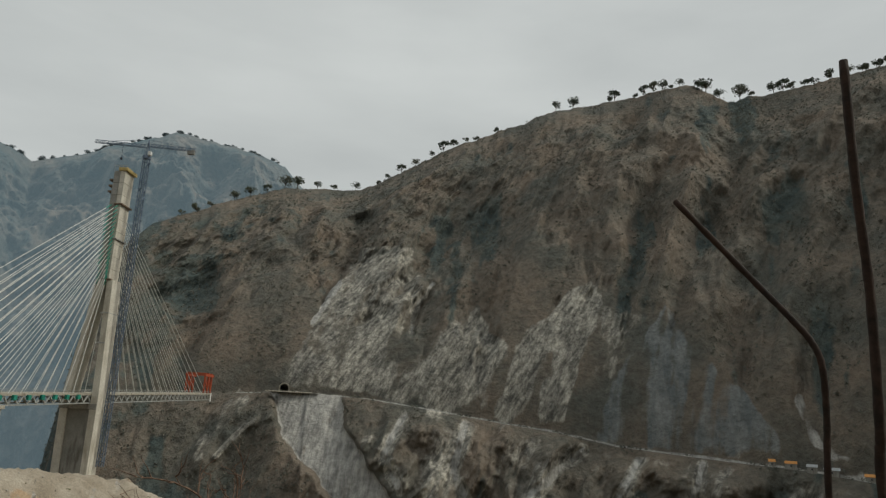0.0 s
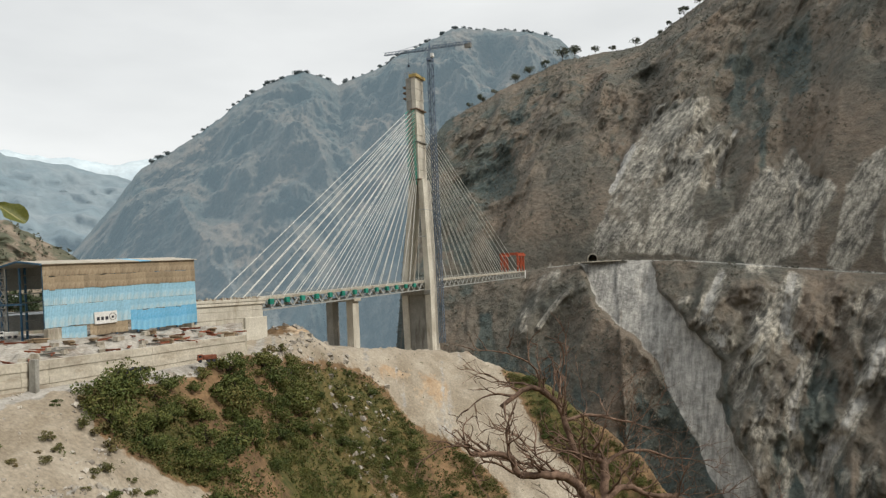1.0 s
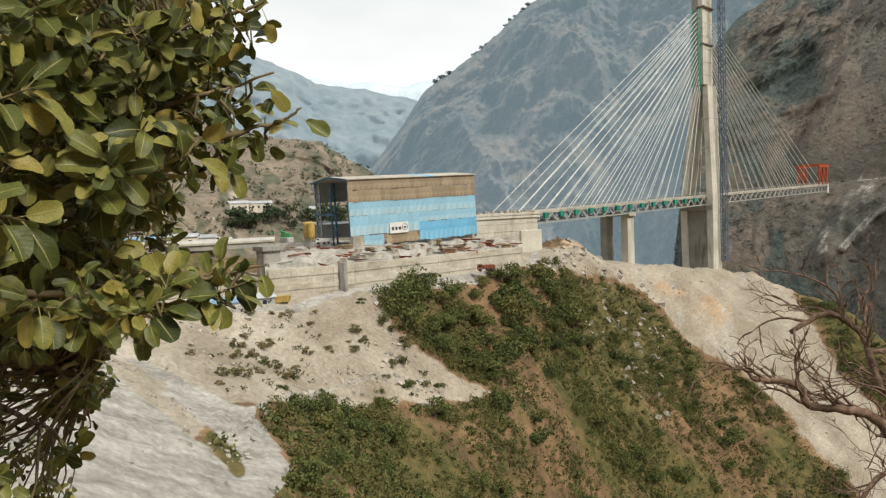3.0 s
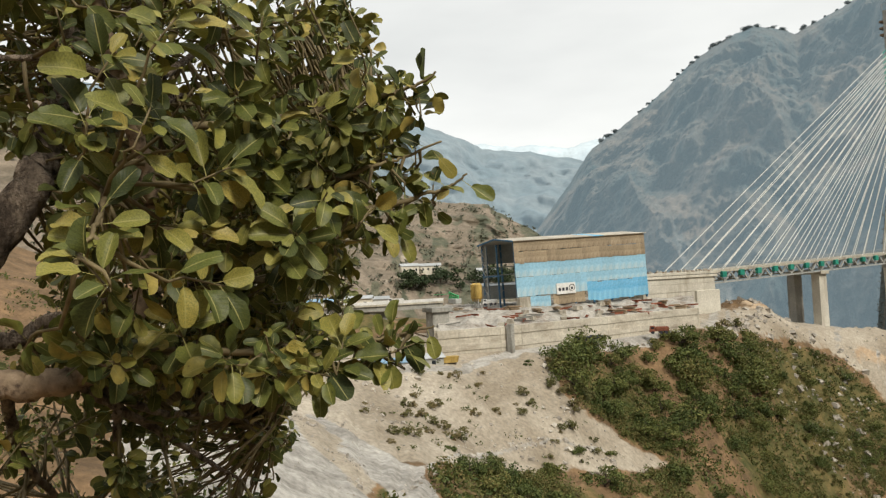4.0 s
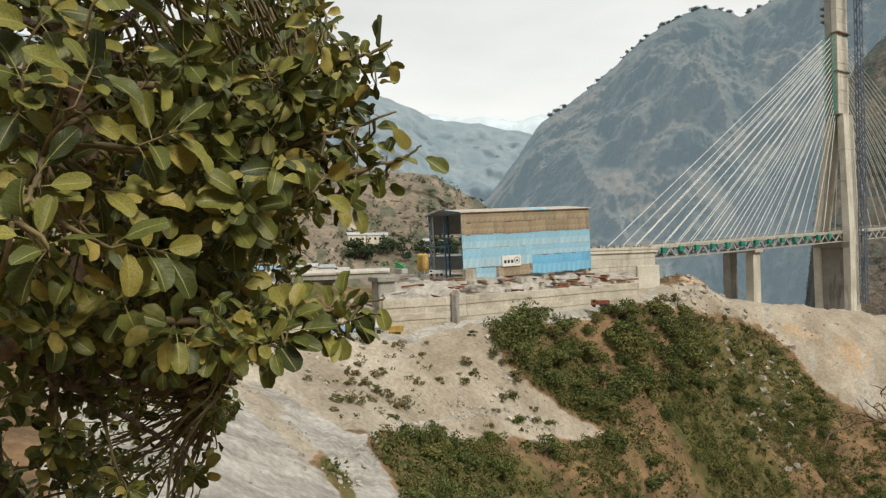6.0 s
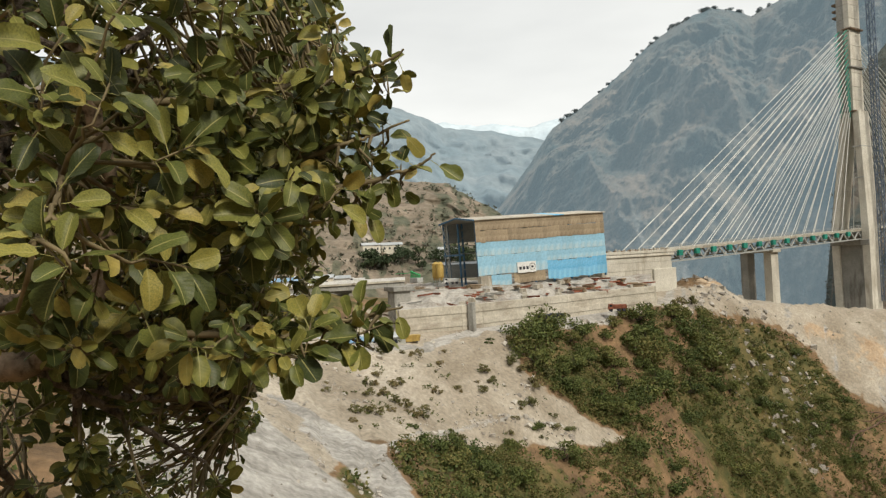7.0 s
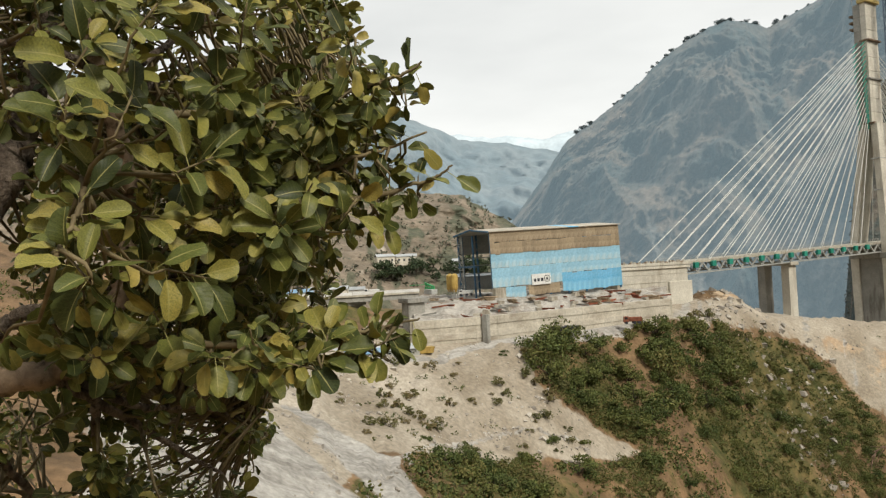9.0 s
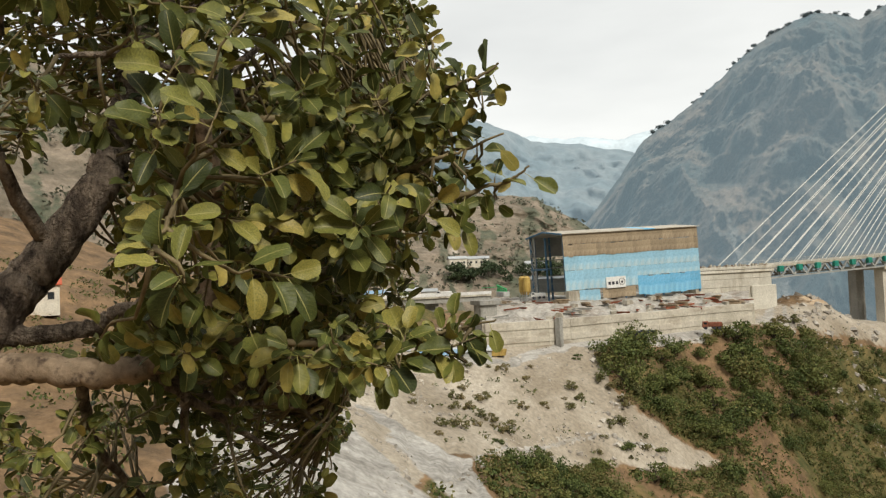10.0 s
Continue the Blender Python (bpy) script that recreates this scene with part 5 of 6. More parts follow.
# ---- the leafless tree below the viewpoint ----
dead_bark = surface("grey_brown_dead_bark", (0.10, 0.064, 0.045), (0.25, 0.165, 0.12), 6.0, 0.9, 0.6, 30, 0.02, vary=0.05)
base_p = Vector(polar(-9.6, 14.3, float(near_height(np.array(-9.6), np.array(14.3))) - 0.3))
bare = thing("bare_tree", "crooked leafless tree with grey brown bark", "tree", at=tuple(base_p))
BT = Matrix.Translation(-base_p)
limbs_bt = [
    ("trunk", 0.20, 0.12, [None, (-10.5, -26, 14.2), (-10.8, -24.3, 13.9), (-11.9, -20.5, 13.4), (-12.7, -18.2, 13.1), (-13.0, -17.4, 13.0)]),
    ("limb", 0.11, 0.055, [(-13.0, -17.4, 13.0), (-14.2, -16.3, 12.9), (-15.5, -15.0, 12.8), (-17.2, -14.8, 12.6), (-19.4, -14.8, 12.5), (-20.1, -13.4, 12.4), (-23.1, -13.1, 12.2)]),
    ("limb", 0.10, 0.05, [(-13.0, -17.4, 13.0), (-12.8, -15.8, 13.1), (-12.7, -14.0, 13.2), (-13.7, -13.4, 13.3), (-14.8, -13.3, 13.4), (-15.5, -10.9, 13.5), (-16.0, -9.6, 13.5), (-17.2, -8.6, 13.4), (-18.4, -8.3, 13.3), (-20.5, -9.7, 13.1)]),
    ("limb", 0.075, 0.035, [(-12.95, -17.0, 13.0), (-12.1, -16.0, 13.2), (-10.8, -15.6, 13.5), (-9.7, -16.1, 13.7), (-7.5, -16.3, 14.0), (-5.6, -16.8, 14.2), (-3.5, -18.0, 14.4)]),
    ("limb", 0.07, 0.03, [(-12.0, -20.3, 13.4), (-13.4, -19.6, 13.2), (-14.4, -18.6, 13.1), (-15.4, -19.4, 12.9), (-16.4, -21.4, 12.8), (-17.5, -23.5, 12.7)]),
    ("limb", 0.05, 0.022, [(-12.7, -14.2, 13.2), (-11.6, -13.3, 13.4), (-9.6, -13.0, 13.7), (-7.7, -13.6, 13.9)]),
    ("limb", 0.045, 0.02, [(-15.6, -10.8, 13.5), (-13.6, -10.4, 13.7), (-11.6, -10.8, 13.9), (-10.2, -11.0, 14.0)]),
]
rb = random.Random(77)
twig_bm = bmesh.new()


def crooked(start, direction, length, rad, depth):
    """A crooked twig that forks on its way."""
    pts, d, p = [start], direction.normalized(), start.copy()
    n = 6
    for i in range(n):
        d = (d + Vector((rb.uniform(-1, 1), rb.uniform(-1, 1), rb.uniform(-0.8, 0.9))) * 0.42).normalized()
        p = p + d * length / n
        pts.append(p.copy())
        if depth > 0 and rb.random() < 0.55:
            sd = (d + Vector((rb.uniform(-1, 1), rb.uniform(-1, 1), rb.uniform(-0.7, 1))) * 0.9).normalized()
            crooked(p.copy(), sd, length * rb.uniform(0.4, 0.7), rad * 0.6, depth - 1)
    tube(twig_bm, pts, [rad * (1 - 0.75 * i / n) for i in range(n + 1)], 4)


for k, (nm, r0, r1, line) in enumerate(limbs_bt):
    pts = smooth_line([base_p if p is None else P3(*p) for p in line], 5)
    pts = [p + Vector((rb.uniform(-1, 1), rb.uniform(-1, 1), rb.uniform(-1, 1))) * r1 * (0.12 if k == 0 else 0.4) for p in pts]
    bm = bmesh.new()
    tube(bm, pts, [0.8 * (r0 + (r1 - r0) * i / (len(pts) - 1)) for i in range(len(pts))], 8, 0.08, k)
    bmesh.ops.transform(bm, matrix=BT, verts=bm.verts[:])
    part(nm, bm, dead_bark, bare, "", True)
    if k:
        for i in range(4, len(pts), 2):
            out_d = (pts[i] - pts[i - 2]).normalized() + Vector((rb.uniform(-1, 1), rb.uniform(-1, 1), rb.uniform(-0.6, 1.1))) * 0.9
            crooked(pts[i], out_d, rb.uniform(0.5, 1.25), r1 * 0.55, 2)
bmesh.ops.transform(twig_bm, matrix=BT, verts=twig_bm.verts[:])
tw = part("twig_spray", twig_bm, dead_bark, bare, "thin crooked leafless twigs")
tw["kind"] = "stuff"


# ---- a smaller leafless tree beside it ----
base_q = Vector(polar(-4.2, 14.8, float(near_height(np.array(-4.2), np.array(14.8))) - 0.3))
sapling = thing("bare_sapling", "small leafless tree with thin crooked twigs", "tree", at=tuple(base_q))
SQ = Matrix.Translation(-base_q)
pts = smooth_line([base_q, P3(-4.6, -30, 15.0), P3(-5.4, -25, 14.3), P3(-6.2, -22, 13.9), P3(-6.0, -19.5, 13.8)], 5)
bm = bmesh.new()
tube(bm, pts, [0.09 - 0.065 * i / (len(pts) - 1) for i in range(len(pts))], 7, 0.06, 3)
bmesh.ops.transform(bm, matrix=SQ, verts=bm.verts[:])
part("trunk", bm, dead_bark, sapling, "", True)
twig_bm = bmesh.new()
for i in range(8, len(pts), 1):
    crooked(pts[i], Vector((rb.uniform(-1, 1), rb.uniform(-1, 1), rb.uniform(-0.1, 0.9))), rb.uniform(0.6, 1.2), 0.018, 2)
bmesh.ops.transform(twig_bm, matrix=SQ, verts=twig_bm.verts[:])
part("twig_spray", twig_bm, dead_bark, sapling, "thin crooked leafless twigs")["kind"] = "stuff"


# ---- the broad-leaved tree beside the viewpoint ----
def leaf_material(name, single):
    m, n, l = material(name)
    at = n.new("ShaderNodeAttribute")
    at.attribute_name = "leaf_uv"
    sp = n.new("ShaderNodeSeparateXYZ")
    l.new(at.outputs["Vector"], sp.inputs[0])

    def math_node(op, a, b=None):
        k = n.new("ShaderNodeMath")
        k.operation = op
        for i, v in enumerate((a, b)):
            if v is None:
                continue
            if isinstance(v, (int, float)):
                k.inputs[i].default_value = v
            else:
                l.new(v, k.inputs[i])
        return k.outputs[0]

    if single:
        rnd = n.new("ShaderNodeObjectInfo").outputs["Random"]
    else:
        rnd = n.new("ShaderNodeNewGeometry").outputs["Random Per Island"]
    au = math_node("ABSOLUTE", sp.outputs[0])
    rp = n.new("ShaderNodeValToRGB")
    e = rp.color_ramp.elements
    tones = ((0.034, 0.048, 0.014), (0.122, 0.140, 0.034), (0.245, 0.236, 0.060), (0.37, 0.295, 0.085))
    e[0].position, e[0].color = 0.0, (*tones[0], 1)
    e[1].position, e[1].color = 0.5, (*tones[1], 1)
    for pos, c in ((0.82, tones[2]), (1.0, tones[3])):
        e.new(pos).color = (*c, 1)
    l.new(rnd, rp.inputs[0])
    co = n.new("ShaderNodeTexCoord").outputs["Object"]
    blot, h = noise_mix(n, l, co, (0.55, 0.62, 0.6), (1.35, 1.28, 1.15), 32, 6, 0.32, 0.68)
    col = mix(n, l, 1.0, rp.outputs[0], blot, "MULTIPLY")
    spots, _ = noise_mix(n, l, co, (0, 0, 0), (1, 1, 1), 60, 3, 0.66, 0.74)
    col = mix(n, l, spots, col, (0.13, 0.07, 0.025))
    # midrib and side veins
    rib = math_node("LESS_THAN", au, math_node("SUBTRACT", 0.085, math_node("MULTIPLY", sp.outputs[1], 0.06)))
    wave = math_node("SINE", math_node("MULTIPLY", math_node("SUBTRACT", sp.outputs[1], math_node("MULTIPLY", au, 0.28)), 52.0))
    side = math_node("MULTIPLY", math_node("GREATER_THAN", wave, 0.965), 0.16)
    vein = math_node("MAXIMUM", rib, side)
    stalk = math_node("LESS_THAN", sp.outputs[1], 0.01)
    col = mix(n, l, math_node("MULTIPLY", math_node("MAXIMUM", vein, stalk), 0.75), col, (0.36, 0.33, 0.12))
    p = n.new("ShaderNodeBsdfPrincipled")
    p.inputs["Roughness"].default_value = 0.5
    p.inputs["Specular IOR Level"].default_value = 0.33
    l.new(col, p.inputs["Base Color"])
    b = n.new("ShaderNodeBump")
    b.inputs["Strength"].default_value, b.inputs["Distance"].default_value = 0.07, 0.002
    l.new(math_node("ADD", wave, h), b.inputs["Height"]), l.new(b.outputs[0], p.inputs["Normal"])
    tr = n.new("ShaderNodeBsdfTranslucent")
    l.new(mix(n, l, 0.5, col, (0.16, 0.17, 0.03)), tr.inputs["Color"])
    ms = n.new("ShaderNodeMixShader")
    ms.inputs[0].default_value = 0.09
    l.new(p.outputs[0], ms.inputs[1]), l.new(tr.outputs[0], ms.inputs[2])
    o = n.new("ShaderNodeOutputMaterial")
    l.new(ms.outputs[0], o.inputs[0])
    return m


leaf_single = leaf_material("leaf", True)
leaf_joined = leaf_material("leaf_mass", False)
bark = surface("grey_brown_bark", (0.10, 0.076, 0.058), (0.36, 0.29, 0.225), 22.0, 0.9, 1.0, 75.0, 0.03, stretch=(1, 1, 0.5), stain=((0.03, 0.022, 0.017), 22, (1, 1, 0.6)))
bark_pale = surface("pale_smooth_bark", (0.20, 0.145, 0.095), (0.36, 0.27, 0.185), 9.0, 0.85, 0.6, 50.0, 0.006, stain=((0.08, 0.055, 0.038), 26, (1, 1, 1)))
twig_mat = surface("yellowish_twig", (0.14, 0.11, 0.06), (0.24, 0.19, 0.10), 9.0, 0.7, 0.4, 60.0, 0.003)


def leaf_shape(seed, across=(-1, -0.5, 0, 0.5, 1)):
    """A broad leaf 1 long with stalk, along +y, upper side +z: points, quads and the leaf's own coordinates."""
    r = random.Random(seed)
    stalk, fold, droop, curl, wav = r.uniform(0.20, 0.32), r.uniform(0.0, 0.75), r.uniform(0.0, 0.9), r.uniform(-0.2, 0.3), r.uniform(0.012, 0.05)
    wide = r.uniform(0.165, 0.245)
    rows = [0.0, stalk]
    bl = [0.02, 0.12, 0.28, 0.46, 0.64, 0.8, 0.91, 0.98]
    P, UV, Q = [], [], []
    ts = [(0.0, 0.010, -0.5), (stalk, 0.010, 0.0)] + [(stalk + (1 - stalk) * t, wide * min(1.0, (t**0.62) * ((1 - t)**0.42) / 0.478) + 0.004, t) for t in bl]
    ph = r.uniform(0, 6)
    for y, w, t in ts:
        for u in across:
            tt = max(t, 0)
            x = u * w
            z = abs(x) * fold - droop * 0.5 * y * y + curl * x * x * 3
            if t > 0:
                z += wav * math.sin(ph + t * 9 + u * 2) * abs(u)
                x *= 1 + 0.07 * math.sin(ph * 2 + t * 13)
            P.append((x, y * (1 - 0.1 * droop * y), z))
            UV.append((u if t > 0 else 0.0, tt, 0))
    for i in range(len(ts) - 1):
        for j in range(len(across) - 1):
            a = i * len(across) + j
            Q.append((a, a + 1, a + len(across) + 1, a + len(across)))
    return np.array(P), np.array(Q), np.array(UV)


LEAVES = [leaf_shape(s) for s in range(18)]
LEAVES_LOW = [leaf_shape(s + 20, (-1, 0, 1)) for s in range(18)]


def leaf_mesh(name, P, Q, UV, mat):
    me = bpy.data.meshes.new(name)
    me.from_pydata(P.tolist(), [], Q.tolist())
    at = me.attributes.new("leaf_uv", "FLOAT_VECTOR", "POINT")
    at.data.foreach_set("vector", UV.reshape(-1).astype(np.float32))
    me.polygons.foreach_set("use_smooth", [True] * len(me.polygons))
    me.materials.append(mat)
    return me


tree = thing("broadleaf_tree", "leaning tree with large leathery olive green leaves with yellow ribs", "tree", at=(-2.45, -0.6, -2.2))
TO = Matrix.Translation((2.45, 0.6, 2.2))


def tpart(name, bm, mat, label=""):
    bmesh.ops.transform(bm, matrix=TO, verts=bm.verts[:])
    return part(name, bm, mat, tree, label, True)


BOUGHS = [  # label, material, thick end, thin end, and the line
    ("trunk", bark, 0.15, 0.10, [(-106, -42, 3.1), (-103, -25, 2.75), (-100, -8, 2.6), (-97.5, -3.5, 2.55)]),
    ("thick_limb", bark, 0.078, 0.03, [(-98.5, -5.0, 2.55), (-95.5, -1.2, 2.5), (-92.5, 2.6, 2.5), (-89.3, 7.5, 2.55), (-88, 11, 2.7), (-86.5, 18, 3.0), (-85, 26, 3.3), (-84, 34, 3.6)]),
    ("limb", bark_pale, 0.046, 0.013, [(-99.5, -5.6, 2.5), (-95.3, -5.2, 2.35), (-90.9, -6.1, 2.25), (-86.6, -5.9, 2.2), (-83.9, -3.9, 2.2), (-81.7, 0.3, 2.2), (-81.3, 4.6, 2.2), (-81.5, 8, 2.2), (-82.8, 13.6, 2.2), (-84.6, 21, 2.25), (-86.2, 26.7, 2.3), (-87, 34, 2.4)]),
    ("limb", bark, 0.036, 0.012, [(-99, -4.5, 2.55), (-95.4, -3.2, 2.5), (-91, -3.1, 2.45), (-88.2, -1.9, 2.4), (-84, -0.6, 2.4), (-78, 0.5, 2.35)]),
    ("branch", twig_mat, 0.013, 0.003, [(-83.9, -3.9, 2.2), (-79, -4.6, 2.1), (-73.4, -5.2, 2.0), (-69.1, -5.7, 1.95), (-65.6, -4.9, 1.95), (-62.9, -4.5, 1.95), (-60.1, -3.9, 1.95)]),
    ("branch", bark, 0.018, 0.006, [(-87, -6.0, 2.2), (-83, -9, 2.35), (-79, -12, 2.5), (-75.5, -14.5, 2.6)]),
    ("branch", bark, 0.014, 0.005, [(-84, -8.5, 2.3), (-84, -13, 2.5), (-83, -18, 2.6)]),
    ("branch", twig_mat, 0.014, 0.003, [(-81.3, 4.6, 2.2), (-76, 4.2, 2.05), (-70, 5.0, 2.05), (-62.3, 6.1, 2.05), (-60.5, 6.7, 2.08), (-58.5, 7.1, 2.1), (-56.8, 8.2, 2.1)]),
    ("branch", twig_mat, 0.012, 0.003, [(-81.5, 8.0, 2.2), (-74, 7.4, 2.1), (-68, 8.0, 2.08), (-64.4, 9.1, 2.08), (-62.2, 9.6, 2.1), (-58.7, 10.9, 2.1)]),
    ("branch", twig_mat, 0.010, 0.0035, [(-81.6, 9.5, 2.2), (-83.2, 9.4, 1.95), (-84.3, 8.0, 1.75), (-84.5, 6.1, 1.62), (-85.3, 4.15, 1.55), (-86.2, 2.4, 1.5)]),
    ("branch", twig_mat, 0.014, 0.003, [(-82.6, 12, 2.2), (-76, 12.4, 2.15), (-69.9, 13.2, 2.1), (-67.3, 13.8, 2.1), (-63.7, 14.5, 2.1), (-60.5, 15.3, 2.1), (-58.9, 16.2, 2.1)]),
    ("branch", bark, 0.020, 0.006, [(-84, 34, 3.6), (-79, 33, 3.9), (-74, 29.5, 4.2), (-69, 26, 4.4)]),
    ("branch", bark, 0.014, 0.004, [(-84.6, 21, 2.25), (-80, 25, 2.5), (-76, 28, 2.7), (-72.5, 29, 2.9)]),
    ("branch", bark, 0.014, 0.004, [(-82.8, 13.6, 2.2), (-78, 17.5, 2.5), (-74, 20, 2.8), (-69.5, 21, 3.0)]),
    ("branch", bark, 0.014, 0.005, [(-85, 26, 3.3), (-80, 29, 3.5), (-76, 32, 3.7)]),
    ("branch", bark, 0.018, 0.006, [(-90.9, -6.1, 2.25), (-90, -11, 2.5), (-87, -15, 2.8), (-84, -19, 3.0)]),
    ("branch", bark, 0.016, 0.006, [(-86.6, -5.9, 2.2), (-81, -9, 2.6), (-77, -9.5, 3.0), (-73, -11, 3.2)]),
    ("branch", bark, 0.024, 0.008, [(-86.7, 17, 3.0), (-80, 21.5, 3.4), (-73, 24.5, 3.9), (-67.5, 25, 4.2)]),
    ("branch", bark, 0.022, 0.007, [(-88, 11, 2.7), (-82, 13, 3.1), (-75, 16.5, 3.5), (-66.5, 18.5, 3.9)]),
    ("branch", bark, 0.026, 0.008, [(-92.4, 2.8, 2.5), (-96, 10, 2.3), (-95.5, 18, 2.1), (-93, 25, 1.8)]),
    ("branch", bark, 0.016, 0.006, [(-83.2, 15, 2.2), (-87, 16.5, 2.1), (-92, 16, 2.0)]),
]
limb_points = []
for k, (nm, mt, r0, r1, line) in enumerate(BOUGHS):
    pts = [P3(*p) for p in line]
    fine = []
    for i in range(len(pts) - 1):
        p0, p1, p2, p3 = pts[max(i - 1, 0)], pts[i], pts[i + 1], pts[min(i + 2, len(pts) - 1)]
        for s in range(9):
            t = s / 9
            fine.append(0.5 * ((2 * p1) + (p2 - p0) * t + (2 * p0 - 5 * p1 + 4 * p2 - p3) * t * t + (3 * p1 - p0 - 3 * p2 + p3) * t**3))
    fine.append(pts[-1])
    rr = random.Random(k)
    fine = [p + Vector((rr.uniform(-1, 1), rr.uniform(-1, 1), rr.uniform(-1, 1))) * (0.008 if r0 > 0.02 else 0.0028) for p in fine]
    bm = bmesh.new()
    tube(bm, fine, [r0 + (r1 - r0) * (i / (len(fine) - 1)) for i in range(len(fine))], 14 if r0 > 0.03 else 6, 0.045, k)
    tpart(nm, bm, mt, {"thick_limb": "rough dark leaning limb", "limb": "smooth pale limb"}.get(nm, "") if k != 3 else "")
    if k > 0:
        limb_points += [p for p in fine[2:]]

EDGE_EL = [-26, -19, -15.7, -13.6, -12, -9.2, -8, -3, -1.3, 2.3, 6.7, 9.7, 12.5, 15, 17, 18.5, 20, 21.4, 23.4, 24.6, 25.7, 28, 36]
EDGE_AZ = [-77, -75, -74, -74.5, -72.5, -71.5, -69.8, -68, -67, -66, -65.5, -64, -62, -61.3, -62.2, -63, -63.6, -64.8, -68.3, -67.2, -68, -70.3, -76.5]
HERO = [(-76, 0, 1.6), (-81, 13.5, 1.6), (-75.4, 9.2, 1.75), (-70.6, 4, 1.8), (-84.6, 6.3, 1.6), (-86, 2.6, 1.5), (-85.3, 12.7, 1.65), (-64.6, 5.8, 1.95), (-74.8, 14.6, 1.8), (-69, 14.1, 2.0),
        (-72.1, 2.9, 1.85), (-82.3, 5.7, 1.8), (-67.3, -4.8, 1.9), (-63.8, -4.9, 1.95), (-68.6, -6.3, 1.9), (-80, -2.2, 1.9), (-72.7, 9.4, 1.9), (-66.5, 12, 2.0), (-83.6, 17, 1.7), (-79, 20, 1.65),
        (-90.5, 21.5, 1.7), (-88, 24.5, 1.6), (-78.4, 4.6, 1.8), (-73.5, -6.6, 1.9)]
rng = random.Random(11)
clusters = [(a, e, d, 0.091, 6 if a > -66.5 else 9) for a, e, d in HERO]
clusters += [(a, e, d, 0.07, 5) for a, e, d in ((-61.6, 14.8, 2.1), (-65.2, 14.2, 2.1), (-63.2, 9.0, 2.08), (-60.8, 6.4, 2.08), (-66, 8.6, 2.08), (-67.4, 13.4, 2.1), (-62.2, -4.6, 1.95), (-66, -5.2, 1.95), (-70, -5.6, 1.95),
    (-62.9, 15.4, 2.12), (-64.2, 13.0, 2.08), (-60.9, 10.4, 2.12), (-65.0, 9.8, 2.1), (-59.6, 7.4, 2.1), (-62.6, 5.2, 2.05), (-64.4, 7.3, 2.1), (-66.2, 6.4, 2.1), (-61.6, 8.3, 2.15),
    (-63.4, 11.4, 2.15), (-65.2, 11.6, 2.2), (-60.4, 15.0, 2.12), (-62.0, 12.6, 2.2), (-63.6, 4.0, 2.05), (-65.6, 3.2, 2.05), (-64.8, -5.9, 1.95), (-61.6, -5.2, 1.95), (-63.2, -3.6, 1.98), (-67.4, -3.4, 2.0))]
for count, dmin, dmax, size in ((90, 1.75, 2.2, 0.066), (600, 2.2, 3.0, 0.056), (1500, 3.0, 4.8, 0.056)):
    made = 0
    while made < count:
        el = rng.uniform(-23, 35)
        edge = float(np.interp(el, EDGE_EL, EDGE_AZ)) - (0.8 if dmax < 2.5 else 0.3 if dmax < 3.5 else -0.2)
        az = edge - abs(rng.gauss(0, 1)) * 12 if rng.random() < 0.6 else rng.uniform(-100, edge)
        if az < -101 or (az < -88.5 and -3.5 < el < 10.5) or (az < -91 and -8 < el <= -3.5):
            continue
        # openings where sky and hillside show between the boughs
        if math.hypot(az + 74.7, el - 17.5) < 1.7 or math.hypot(az + 86.5, el - 14.3) < 1.6 or math.hypot(az + 92, el - 14) < 1.6 or math.hypot(az + 69.5, el - 22.8) < 1.0:
            continue
        if el < -6.5 and rng.random() < (0.93 if fbm(np.array(az * 0.55), np.array(el * 0.55), 3, 44) < 0.06 else 0.42):
            continue
        if dmin > 2.1 and el > 13 and az > -80 and fbm(np.array(az * 0.45), np.array(el * 0.45), 3, 46) < 0.09 and rng.random() < 0.88:
            continue
        if dmax < 2.5 and (el < -9 or el > 25):
            continue
        if dmin > 2.9 and el < 6 and az > -70 and rng.random() < 0.6:
            continue
        clusters.append((az, el, rng.uniform(dmin, dmax), size * rng.uniform(0.8, 1.15), rng.randint(6, 11)))
        made += 1

SUNWARD = Vector((0.45, -0.22, 0.80))


def leaf_matrix(root, y, normal, s):
    """A leaf of length s that grows from root along y, its face towards normal."""
    y = y.normalized()
    zup = (normal - y * normal.dot(y)).normalized()
    x = y.cross(zup)
    return Matrix(((x.x * s, y.x * s, zup.x * s, root.x), (x.y * s, y.y * s, zup.y * s, root.y), (x.z * s, y.z * s, zup.z * s, root.z), (0, 0, 0, 1)))


def any_way():
    return Vector((rng.uniform(-1, 1), rng.uniform(-1, 1), rng.uniform(-1, 1)))


singles, joined = [], []
twigs = bmesh.new()
